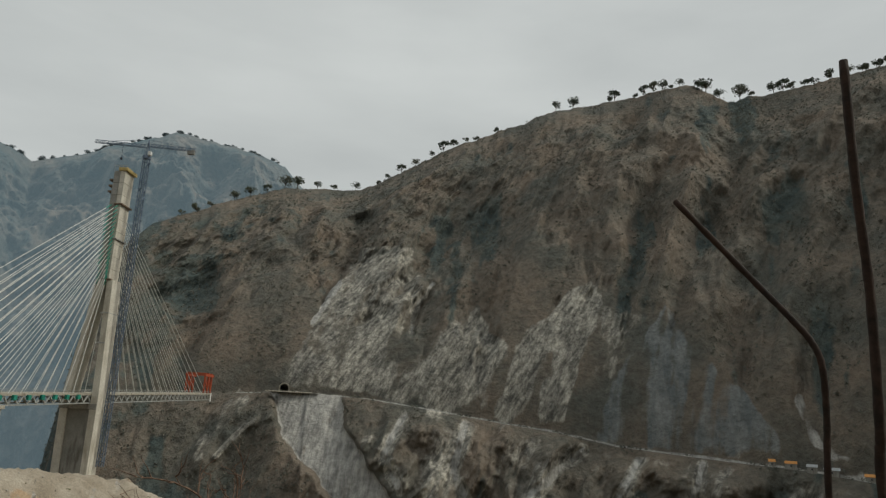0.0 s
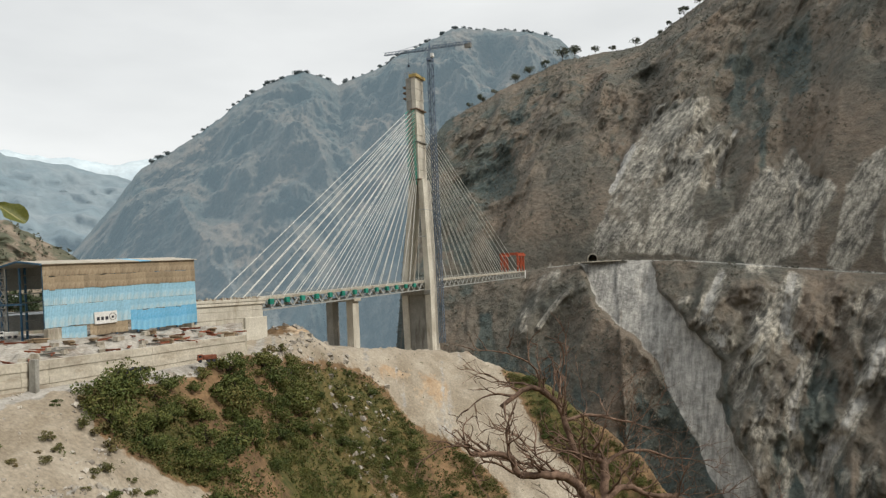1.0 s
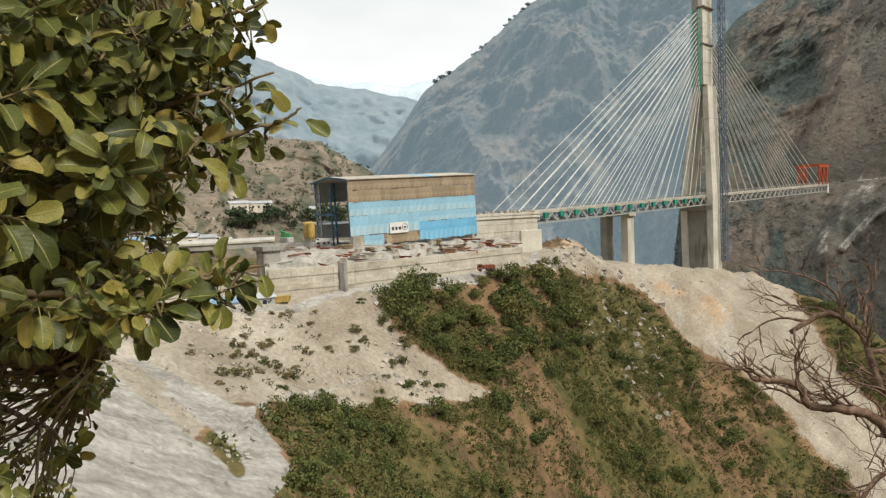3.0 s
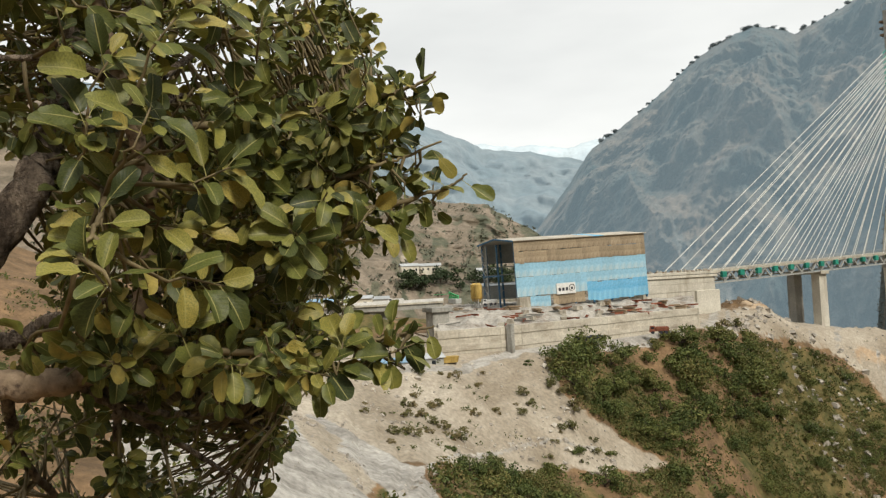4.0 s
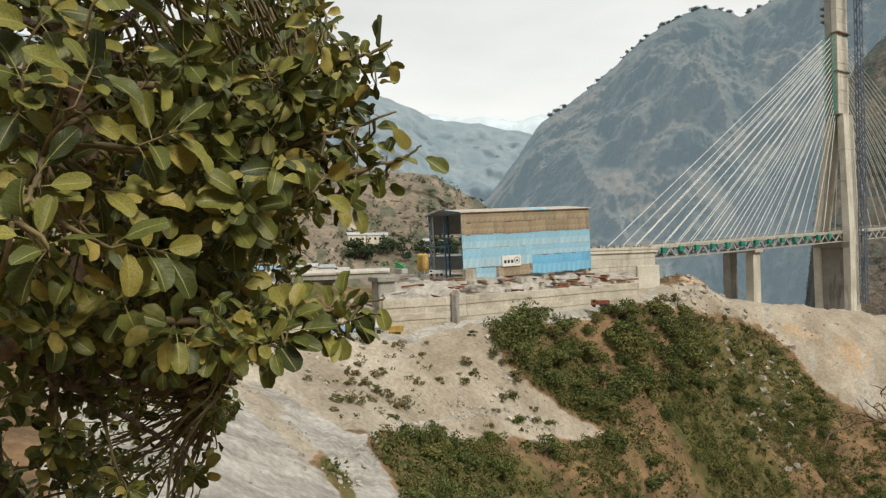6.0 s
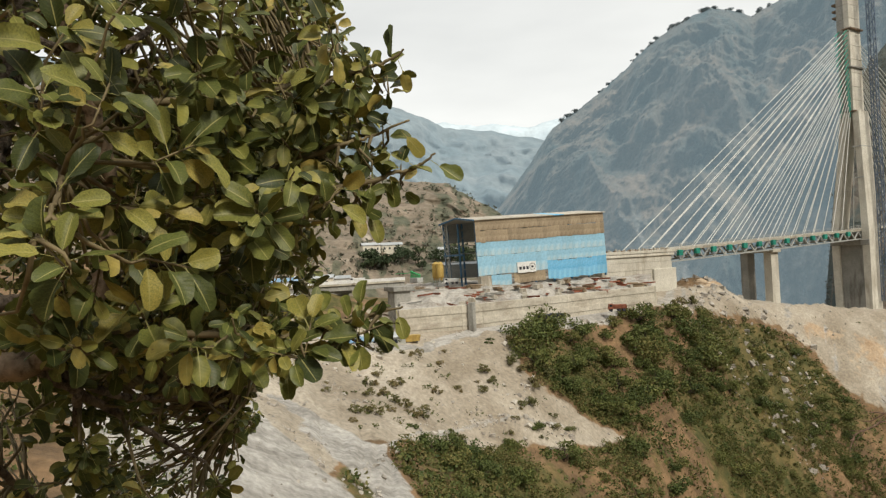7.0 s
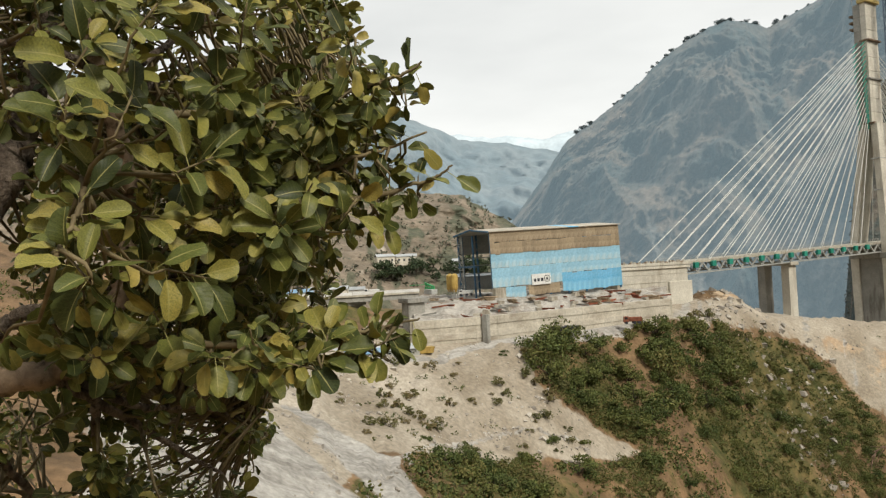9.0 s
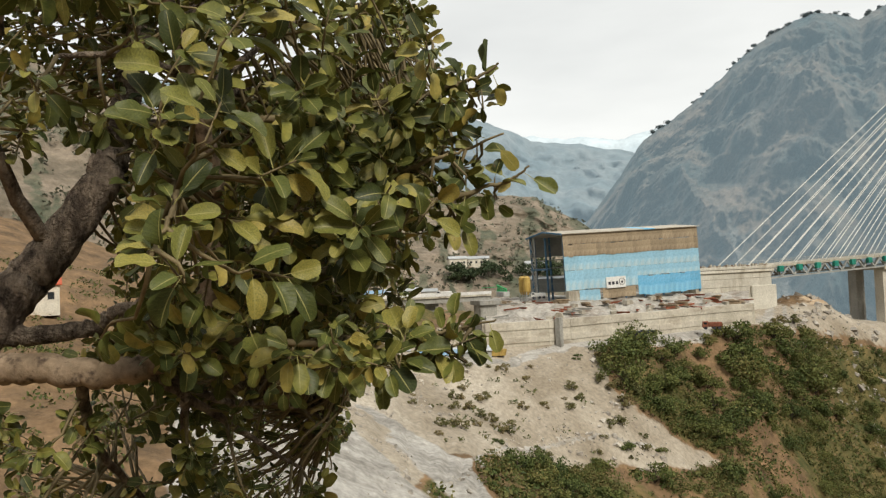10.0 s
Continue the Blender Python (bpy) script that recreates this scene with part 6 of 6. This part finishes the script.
# single leaves that hang at the ends of the four outermost twigs
for root, tip, s in (((-59.4, 15.4, 2.1), (-58.3, 12.8, 2.1), 0.10), ((-59.4, 10.0, 2.1), (-57.8, 8.1, 2.1), 0.10), ((-57.3, 7.7, 2.1), (-55.1, 6.1, 2.08), 0.115), ((-62.9, -4.5, 1.95), (-60.6, -7.6, 1.93), 0.12),
                     ((-60.6, -4.0, 1.95), (-60.0, -6.0, 1.93), 0.09), ((-60.5, 6.7, 2.08), (-60.2, 4.2, 2.05), 0.10), ((-62.0, 6.2, 2.05), (-62.5, 3.6, 2.0), 0.10), ((-63.7, 14.5, 2.1), (-64.3, 11.8, 2.05), 0.105),
                     ((-62.2, 9.6, 2.1), (-62.9, 7.2, 2.05), 0.10), ((-61.0, 15.2, 2.1), (-62.6, 16.4, 2.1), 0.09), ((-60.0, 10.4, 2.1), (-61.6, 11.2, 2.1), 0.085), ((-58.6, 7.2, 2.1), (-59.6, 8.3, 2.1), 0.08)):
    a, b = P3(*root), P3(*tip)
    singles.append((rng.randrange(18), leaf_matrix(a, b - a, SUNWARD + any_way() * 0.5 - a.normalized() * 0.7, s)))
limb_array = np.array([tuple(q) for q in limb_points])
for ci, (az, el, d, size, nleaf) in enumerate(clusters):
    tip = P3(az, el, d)
    base = limb_points[int(np.argmin(((limb_array - np.array(tip)) ** 2).sum(1)))]
    # the twig sags, then bends up towards its tip
    mid = base.lerp(tip, 0.55) + Vector((rng.uniform(-0.05, 0.05), rng.uniform(-0.05, 0.05), -0.03))
    away = ((tip - mid).normalized() + any_way() * 0.35 + Vector((0.1, 0, 0.15))).normalized()
    neck = tip - away * 0.09
    bend = 0.03 * (tip - base).length
    tube(twigs, [base, base.lerp(mid, 0.5) + any_way() * bend, mid, mid.lerp(neck, 0.6) + any_way() * 0.012, neck, tip], [0.0062, 0.0052, 0.0042, 0.0034, 0.003, 0.0022], 5)
    side = away.orthogonal().normalized()
    ph = rng.uniform(0, 6.28)
    for k in range(nleaf + 3):
        # leaves stand in turn round the last hand's width of the shoot, the lower ones further out
        low = k / (nleaf + 2)
        root = tip - away * (0.005 + 0.10 * low**1.4) if k < nleaf else neck.lerp(mid, rng.uniform(0.05, 0.7))
        spread = 28 + 55 * low + rng.uniform(-14, 16)
        radial = Matrix.Rotation(ph + k * 2.4 + rng.uniform(-0.4, 0.4), 3, away) @ side
        y = away * math.cos(radians(spread)) + radial * math.sin(radians(spread)) + Vector((0, 0, -rng.uniform(0.0, 0.5)))
        normal = SUNWARD * 0.62 + away * 0.35 - tip.normalized() * (0.55 if ci < len(HERO) else 0.08) + any_way() * (0.45 if ci < len(HERO) else 0.72)
        s = size * 1.25 * rng.uniform(0.7, 1.2) * (0.72 if k < 2 else 1.0)
        (singles if d < 2.2 and len(singles) < 300 else joined).append((rng.randrange(18), leaf_matrix(root, y, normal, s)))
# upright bud leaf at the end of the topmost twig
singles.append((2, Matrix.Translation(P3(-60.0, 14.5, 2.1)) @ Matrix.Diagonal((0.05, 0.14, 0.14, 1)) @ Matrix.Rotation(radians(86), 4, "X")))
twig_ob = tpart("twig_spray", twigs, twig_mat, "thin crooked twigs")
twig_ob["kind"] = "stuff"
leaf_data = [leaf_mesh("leaf", *v, leaf_single) for v in LEAVES]
for v, m in singles:
    share("leaf", leaf_data[v], TO @ m, tree)
JP, JQ, JU, base_i = [], [], [], 0
for v, m in joined:
    P, Q, UV = LEAVES_LOW[v]
    mm = np.array(TO @ m)
    JP.append(P @ mm[:3, :3].T + mm[:3, 3]), JQ.append(Q + base_i), JU.append(UV)
    base_i += len(P)
crown = new("crown", leaf_mesh("crown", np.concatenate(JP), np.concatenate(JQ), np.concatenate(JU), leaf_joined))
crown.parent = tree
crown["kind"], crown["label"] = "stuff", "dense crown of dark leathery leaves"


# ---- shrubs, scrub and stones ----
def foliage_material(name, cs, rough=0.75):
    m, n, l = material(name)
    rp = n.new("ShaderNodeValToRGB")
    e = rp.color_ramp.elements
    e[0].color, e[1].color = (*cs[0], 1), (*cs[-1], 1)
    for i, c in enumerate(cs[1:-1]):
        e.new((i + 1) / (len(cs) - 1)).color = (*c, 1)
    rnd = n.new("ShaderNodeNewGeometry").outputs["Random Per Island"]
    ob = n.new("ShaderNodeObjectInfo").outputs["Random"]
    av = n.new("ShaderNodeMath")
    av.operation = "MULTIPLY_ADD"
    av.inputs[1].default_value = 0.45
    l.new(rnd, av.inputs[0])
    sc = n.new("ShaderNodeMath")
    sc.operation = "MULTIPLY"
    sc.inputs[1].default_value = 0.55
    l.new(ob, sc.inputs[0]), l.new(sc.outputs[0], av.inputs[2]), l.new(av.outputs[0], rp.inputs[0])
    finish(n, l, rp.outputs[0], rough)
    return m


shrub_leaf = foliage_material("shrub_leaves", [(0.034, 0.054, 0.016), (0.072, 0.098, 0.028), (0.125, 0.138, 0.038), (0.19, 0.155, 0.056)])
far_leaf = foliage_material("far_leaves", [(0.06, 0.08, 0.062), (0.10, 0.115, 0.082), (0.14, 0.138, 0.10)])
hill_dark = foliage_material("dark_hill_leaves", [(0.022, 0.038, 0.018), (0.04, 0.06, 0.026), (0.065, 0.082, 0.035)])
hill_leaf = foliage_material("hill_scrub", [(0.07, 0.085, 0.06), (0.11, 0.118, 0.084), (0.17, 0.155, 0.115)])
scrub_leaf = foliage_material("far_scrub", [(0.085, 0.104, 0.094), (0.13, 0.132, 0.11), (0.19, 0.155, 0.12)])
# Bluer, paler leaf tone with the haze of the far ridge painted in.
blue_leaf = foliage_material("haze_tinted_leaves", [(0.12, 0.155, 0.165), (0.16, 0.19, 0.20)])
dusty_leaf = foliage_material("dusty_bush_leaves", [(0.06, 0.072, 0.026), (0.11, 0.115, 0.042), (0.18, 0.15, 0.065), (0.25, 0.18, 0.09)])
wood_dark = surface("dark_wood", (0.05, 0.04, 0.03), (0.10, 0.08, 0.06), 3.0, 0.9, 0.4)


def cards(rs, n, centre, radius, size, flat=0.75):
    """n small leaf sprays in a lump: triangles turned every way."""
    d = rs.normal(size=(n, 3))
    d /= np.linalg.norm(d, axis=1)[:, None]
    c = np.array(centre) + d * radius * (rs.uniform(0.35, 1, (n, 1)) ** 0.5) * np.array([1, 1, flat])
    a = rs.normal(size=(n, 3))
    a /= np.linalg.norm(a, axis=1)[:, None]
    b = np.cross(a, rs.normal(size=(n, 3)))
    b /= np.linalg.norm(b, axis=1)[:, None]
    s = size * rs.uniform(0.6, 1.4, (n, 1))
    return np.stack([c - a * s - b * 0.45 * s, c + a * s - b * 0.3 * s, c + a * 0.5 * s + b * 0.55 * s, c - a * 0.6 * s + b * 0.5 * s], axis=1).reshape(-1, 3)


def quads_mesh(name, V, mat):
    me = bpy.data.meshes.new(name)
    me.from_pydata(V.tolist(), [], np.arange(len(V)).reshape(-1, 4).tolist())
    me.materials.append(mat)
    return me


def make_plant(name, label, category, group, height, spread, lumps, per, leaf, mat, seed, trunk=0.35, lump=(0.32, 0.55)):
    """A plant with a forked stem and a crown of leaf sprays in uneven lumps; built at the origin."""
    rs = np.random.RandomState(seed)
    ob = thing(name, label, category, group)
    bm = bmesh.new()
    r = height * 0.022
    top = (rs.uniform(-0.1, 0.1) * height, rs.uniform(-0.1, 0.1) * height, height * 0.7)
    tube(bm, [(0, 0, -0.4), (0.02 * height, 0, height * trunk), top], [r * 1.4, r, r * 0.4], 5)
    V = []
    for k in range(lumps):
        a = rs.uniform(0, 6.28)
        q = rs.uniform(0.15, 1) ** 0.6
        c = (math.cos(a) * spread * q, math.sin(a) * spread * q, height * (trunk + (1 - trunk) * rs.uniform(0.15, 1.0) * (1 - 0.45 * q)))
        tube(bm, [(0.02 * height, 0, height * trunk * 0.9), tuple(0.55 * np.array(c) + np.array((0, 0, 0.12 * height))), c], [r * 0.7, r * 0.45, r * 0.2], 4)
        V.append(cards(rs, per, c, spread * rs.uniform(*lump), leaf))
    part("trunk", bm, wood_dark, ob)
    me = quads_mesh("crown", np.concatenate(V), mat)
    cr = new("crown", me)
    cr.parent = ob
    return ob


rs = np.random.RandomState(4)


def candidates(r2, n, a0, a1, d0, d1, margin=2.0):
    """Spots on the near ground: azimuth, distance, x, y, z, elevation and the masks there."""
    az, d = r2.uniform(a0, a1, n), np.sqrt(r2.uniform(d0**2, d1**2, n))
    z = near_height(az, d)
    el = np.degrees(np.arctan2(z, d))
    ok = (el > -28) & (d < np.interp(az, COL, TOP_D) - margin) & (el < -4.3)
    az, d, z, el = az[ok], d[ok], z[ok], el[ok]
    mk = near_masks(az, el, d)
    return az, d, d * np.sin(np.radians(az)), d * np.cos(np.radians(az)), z, el, mk["pale"], mk["gravel"]


shrubs = [make_plant("shrub", "dark green leafy shrub on the dry slope", "shrub", "shrubs on the slope", h, s, lu, 90, 0.19, shrub_leaf, 60 + i, 0.12)
          for i, (h, s, lu) in enumerate(((3.2, 2.4, 11), (4.4, 2.8, 13), (2.4, 2.2, 9), (3.8, 2.0, 10), (5.2, 3.2, 15), (1.7, 1.6, 7)))]
az, d, x, y, z, el, pale, grav = candidates(rs, 16000, -63, -4, 75, 320, 4.0)
lumpy = fbm(x / 18, y / 18, 3, 91)
thick = (az > -50.5) & (az < -36) & (el > -12)
want = np.where(pale > 0.3, 0.018 * (az > -60) * (az < -47), 0.065 + 0.30 * lumpy + 0.16 * thick)
pickd = np.nonzero((rs.rand(len(az)) < want) & (grav < 0.2))[0][:298]
for q, i in enumerate(pickd):
    bare = pale[i] > 0.3
    k = rs.randint(6) if not bare else rs.choice([2, 5, 5])
    s = rs.uniform(0.6, 1.2) * (1.3 if thick[i] else 1.0) * (0.75 if bare else 1)
    m = pose(x[i], y[i], z[i] - 0.2, 0, 0, rs.uniform(0, 360))
    if q < 6:
        shrubs[q].matrix_basis = m
    else:
        c = copy_thing(shrubs[k], m)
        c.scale = (s, s, s * rs.uniform(0.85, 1.1))

# low scrub and grass between the shrubs
az, d, x, y, z, el, pale, grav = candidates(rs, 80000, -66, -3, 70, 325)
lumpy = fbm(x / 16, y / 16, 3, 95)
want = np.where(pale > 0.25, 0.012 + 0.12 * np.clip(lumpy, 0, 1) * (az < -49) + 0.05 * bump_at(az, el, -60, -11, 4, 2.5), 0.38 + 1.5 * lumpy)
pickd = np.nonzero((rs.rand(len(az)) < want) & (grav < 0.2))[0][:21000]
V = [cards(rs, 12, (x[i], y[i], z[i] + 0.3), rs.uniform(0.6, 2.1) * (0.6 if pale[i] > 0.25 else 1), 0.30 if pale[i] < 0.25 else 0.2, 0.55) for i in pickd]
az, d = rs.uniform(-104, -76, 2600), rs.uniform(28, 175, 2600)
z = near_height(az, d)
hold = fbm(az * 0.6, d / 14, 3, 19) > -0.06
V += [cards(rs, 10, (*polar(a, b, c)[:2], c + 0.3), rs.uniform(0.4, 1.2), 0.2, 0.6) for a, b, c in zip(az[hold], d[hold], z[hold])]
scrub_near = foliage_material("low_scrub", [(0.030, 0.050, 0.015), (0.075, 0.098, 0.027), (0.165, 0.135, 0.045), (0.29, 0.155, 0.07)])
tagged(new("low_scrub", quads_mesh("low_scrub", np.concatenate(V), scrub_near)), "low green and rust brown scrub on the slope", "scrub", kind="stuff")

# bushes too many to count, between dwarf tufts and full shrubs
az, d, x, y, z, el, pale, grav = candidates(rs, 120000, -63, -4, 75, 325, 4.0)
lumpy = fbm(x / 12, y / 12, 4, 191)
pickd = np.nonzero((rs.rand(len(az)) < np.where(pale > 0.3, 0.0, 0.14 + 1.4 * lumpy)) & (grav < 0.2))[0][:7500]
V = []
for i in pickd:
    r = rs.uniform(0.5, 1.6)
    for k in range(3):
        V.append(cards(rs, 21, (x[i] + rs.uniform(-0.6, 0.6) * r, y[i] + rs.uniform(-0.6, 0.6) * r, z[i] + rs.uniform(0.2, 0.9) * r), r * 0.62, 0.17, 0.85))
bush_leaf = foliage_material("bush_leaves", [(0.026, 0.044, 0.012), (0.060, 0.082, 0.022), (0.105, 0.118, 0.034), (0.19, 0.135, 0.055)])
tagged(new("bushes_on_slope", quads_mesh("bushes_on_slope", np.concatenate(V), bush_leaf)), "mixed green and rusty bushes on the slope", "scrub", kind="stuff")

# loose stones on the bare earth
ROCK = np.array([(-1, -0.8, -0.5), (0.9, -1, -0.4), (1.1, 0.7, -0.5), (-0.8, 1, -0.4), (-0.6, -0.5, 0.6), (0.6, -0.6, 0.7), (0.7, 0.5, 0.5), (-0.5, 0.7, 0.8)])
RQ = np.array([(0, 3, 2, 1), (4, 5, 6, 7), (0, 1, 5, 4), (1, 2, 6, 5), (2, 3, 7, 6), (3, 0, 4, 7)])


def stones(name, label, mat, spots, lo, hi, seed):
    r2 = np.random.RandomState(seed)
    P, Q = [], []
    for k, p in enumerate(spots):
        s = lo + (hi - lo) * r2.rand() ** 4
        q, _ = np.linalg.qr(r2.normal(size=(3, 3)))
        P.append((ROCK * r2.uniform(0.7, 1.2, (8, 3)) * s) @ q + np.array(p) + (0, 0, s * 0.1)), Q.append(RQ + 8 * k)
    me = bpy.data.meshes.new(name)
    me.from_pydata(np.concatenate(P).tolist(), [], np.concatenate(Q).tolist())
    me.materials.append(mat)
    return tagged(new(name, me), label, "rubble", kind="stuff")


stone_mat = surface("pale_stone", (0.24, 0.215, 0.185), (0.52, 0.48, 0.42), 0.25, 0.95, 0.3, 4.0)
az, d, x, y, z, el, pale, grav = candidates(rs, 90000, -80, -8, 60, 330, 1.0)
band = fbm(az * 0.5, d / 8, 3, 33)
want = np.where(pale + grav > 0.3, 0.03 + 1.1 * np.clip(band - 0.05, 0, 1), 0.001) + 0.5 * stroke(az, el, RUBBLE, 0.7) + 0.4 * stroke(az, el, TRACK, 0.7)
pickd = np.nonzero(rs.rand(len(az)) < want)[0][:9500]
stones("loose_stones", "pale angular stones scattered on the bare earth", stone_mat, [(x[i], y[i], z[i]) for i in pickd], 0.08, 0.42, 8)


# larger blocks further down the bare slope
r9 = np.random.RandomState(31)
az, d, x, y, z, el, pale, grav = candidates(r9, 60000, -72, -44, 115, 330, 1.0)
band = fbm(az * 0.45, d / 9, 3, 57)
pickd = np.nonzero((r9.rand(len(az)) < 0.012 + 0.7 * np.clip(band - 0.05, 0, 1) + 0.25 * stroke(az, el, RUBBLE, 0.6) + 0.2 * stroke(az, el, TRACK, 0.5)) & (pale + grav > 0.3))[0][:2600]
stones("fallen_blocks", "pale grey broken blocks strewn down the bare earth", stone_mat, [(x[i], y[i], z[i]) for i in pickd], 0.18, 0.8, 9)

# small round bushes dotted over the bare earth
bushes = [make_plant("bush", "small dusty green bush on bare earth", "bush", "bushes on the bare earth", h, w, lu, 60, 0.13, dusty_leaf, 90 + i, 0.1)
          for i, (h, w, lu) in enumerate(((1.5, 1.2, 7), (1.9, 1.0, 7), (1.1, 1.4, 8)))]
az, d, x, y, z, el, pale, grav = candidates(r9, 9000, -67, -47, 105, 300, 3.0)
clump = fbm(x / 9, y / 9, 3, 71) + 0.25 * bump_at(az, el, -61, -11, 4, 3) + 0.2 * bump_at(az, el, -52, -9.5, 2, 1.5)
pickd = np.nonzero((r9.rand(len(az)) < 0.42 * np.clip(clump, 0, 1)) & (pale > 0.3) & (grav < 0.3))[0][:70]
for q, i in enumerate(pickd):
    w = r9.uniform(0.4, 1.15)
    ob = bushes[q] if q < 3 else copy_thing(bushes[r9.randint(3)], pose(0, 0, 0))
    ob.matrix_basis = pose(x[i], y[i], z[i] - 0.15, 0, 0, r9.uniform(0, 360))
    ob.scale = (w, w, w * r9.uniform(0.8, 1.1))

for a, b, w in ((-37.6, 236, 1.9), (-36.7, 228, 1.5), (-35.2, 246, 1.6), (-34.0, 258, 1.2), (-33.4, 252, 1.7), (-32.6, 262, 1.3), (-38.6, 226, 1.6), (-31.2, 270, 1.1), (-35.9, 240, 1.1), (-30.4, 268, 1.0)):
    ob = copy_thing(bushes[r9.randint(3)], pose(0, 0, 0))
    ob.matrix_basis = pose(*polar(a, b, float(near_height(np.array(a), np.array(float(b)))) - 0.1), 0, 0, r9.uniform(0, 360))
    ob.scale = (w, w, w)
# a few islands of taller bushes in the bare earth
for a, e, w in ((-50.2, -8.0, 2.0), (-50.5, -9.4, 1.5), (-49.8, -10.8, 1.8), (-50.3, -12.0, 1.3), (-51.4, -8.8, 1.3), (-53.7, -9.4, 1.2), (-49.4, -8.7, 1.7), (-48.9, -9.8, 1.6), (-50.9, -7.2, 1.8), (-53.2, -10.2, 0.9)):
    run = np.linspace(90, 165, 400)
    b = float(run[np.argmin(np.abs(np.degrees(np.arctan2(near_height(run * 0 + a, run), run)) - e))])
    ob = copy_thing(bushes[r9.randint(3)], pose(0, 0, 0))
    ob.matrix_basis = pose(*polar(a, b, float(near_height(np.array(a), np.array(b))) - 0.1), 0, 0, r9.uniform(0, 360))
    ob.scale = (w, w, w)
az = r9.uniform(-38.5, -29, 500)
d = r9.uniform(222, 282, 500)
z = near_height(az, d)
stones("deck_rubble", "brown and pale rubble under the bridge end", stone_mat, polar(az, d, z), 0.2, 1.3, 19)


# scrub on the mountains
def scrub_on(name, label, mat, out, n, lo, hi, seed, keep=None, per=7, t_lo=0.03):
    r2 = np.random.RandomState(seed)
    pts, A, T, D, Z = out
    V, k = [], 0
    while k < n:
        i, j = r2.randint(A.shape[0]), r2.randint(int(A.shape[1] * t_lo), A.shape[1] - 1)
        if fbm(np.array(A[i, j] * 0.8), np.array(T[i, j] * 9), 4, seed) < r2.uniform(-0.25, 0.15) or (keep is not None and keep[i, j] > 0.2):
            k += 0.05
            continue
        s = r2.uniform(lo, hi)
        c = pts[i, j] + np.array((r2.uniform(-3, 3), r2.uniform(-3, 3), s * 0.3))
        V.append(cards(r2, per, c, s, s * 0.55, 0.9))
        k += 1
    return tagged(new(name, quads_mesh(name, np.concatenate(V), mat)), label, "scrub", kind="stuff")


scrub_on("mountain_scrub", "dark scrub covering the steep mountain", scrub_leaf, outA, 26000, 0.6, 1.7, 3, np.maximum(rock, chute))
scrub_on("hill_scrub", "dark scrub dotted over the brown hill", hill_leaf, outE, 7000, 0.7, 1.8, 6)

# trees along the ridges
ridge_trees = [make_plant("ridge_tree", "small wind-shaped tree on the mountain ridge", "tree", "trees on the ridge", h, s, lu, 34, 0.9, far_leaf, 80 + i, 0.30, (0.45, 0.75))
               for i, (h, s, lu) in enumerate(((14, 5, 8), (11, 4.2, 7), (17, 6, 10), (9, 4, 6)))]
r3 = random.Random(5)
k = 0


def ridge_point(out, az):
    i = int(np.argmin(np.abs(out[1][:, 0] - az)))
    return out[0][i, out[1].shape[1] - 1]


spots = [-11.7, -10.4, -8.6, -6.6, -6.1, -4.8, -3.5, -2.4, -1.4, -0.4, 0.5, 1.2, 3.0, 8.1, 9.4, 12.4, 13.0, 14.6, 15.3, 16.0, 16.7, 17.3, 18.1, 19.5, 20.2, 21.2, 22.6, 23.6, 25.1, 25.8, 26.4, 27.2, 28.1, 29, 30.3, 31.2, 32.1, 33, 34,
         -13.2, -14.2, -15.6, -17.0, -18.2, -19.8, -20.9, -22.0]
for az in spots:
    p = ridge_point(outA, az + r3.uniform(-0.15, 0.15))
    m = pose(p[0], p[1], p[2] - 0.8, 0, 0, r3.uniform(0, 360))
    if k < 4:
        ridge_trees[k].matrix_basis = m
    else:
        c = copy_thing(ridge_trees[r3.randrange(4)], m)
        s = r3.uniform(0.8, 1.5)
        c.scale = (s, s, s)
    k += 1
# Same trees again, their crowns recoloured for haze.
haze_crowns = {}
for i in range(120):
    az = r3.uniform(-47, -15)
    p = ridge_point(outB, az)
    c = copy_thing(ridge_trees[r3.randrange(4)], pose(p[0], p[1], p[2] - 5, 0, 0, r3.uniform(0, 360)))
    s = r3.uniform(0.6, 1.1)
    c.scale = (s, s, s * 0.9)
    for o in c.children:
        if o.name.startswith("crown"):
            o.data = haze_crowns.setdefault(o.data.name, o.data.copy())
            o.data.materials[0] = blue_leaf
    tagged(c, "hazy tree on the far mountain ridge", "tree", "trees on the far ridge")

# dark trees round the houses on the left hill
belt = [make_plant("hillside_tree", "dark leafy tree near the hill houses", "tree", "trees by the hill houses", h, s, 10, 30, 0.42, hill_dark, 120 + i, 0.2) for i, (h, s) in enumerate(((5.5, 3.2), (4.5, 2.8), (6.5, 3.4)))]
for i in range(34):
    az, el = r3.uniform(-63.0, -52.8), r3.uniform(-0.9, 0.15)
    if az < -61 and el > -0.3:
        el -= 0.5
    d, z = on_sheet(outE, az, el)
    m = pose(*polar(az, d - 4, z - 0.3), 0, 0, r3.uniform(0, 360))
    if i < 3:
        belt[i].matrix_basis = m
    else:
        c = copy_thing(belt[r3.randrange(3)], m)
        s = r3.uniform(0.8, 1.3)
        c.scale = (s, s, s)
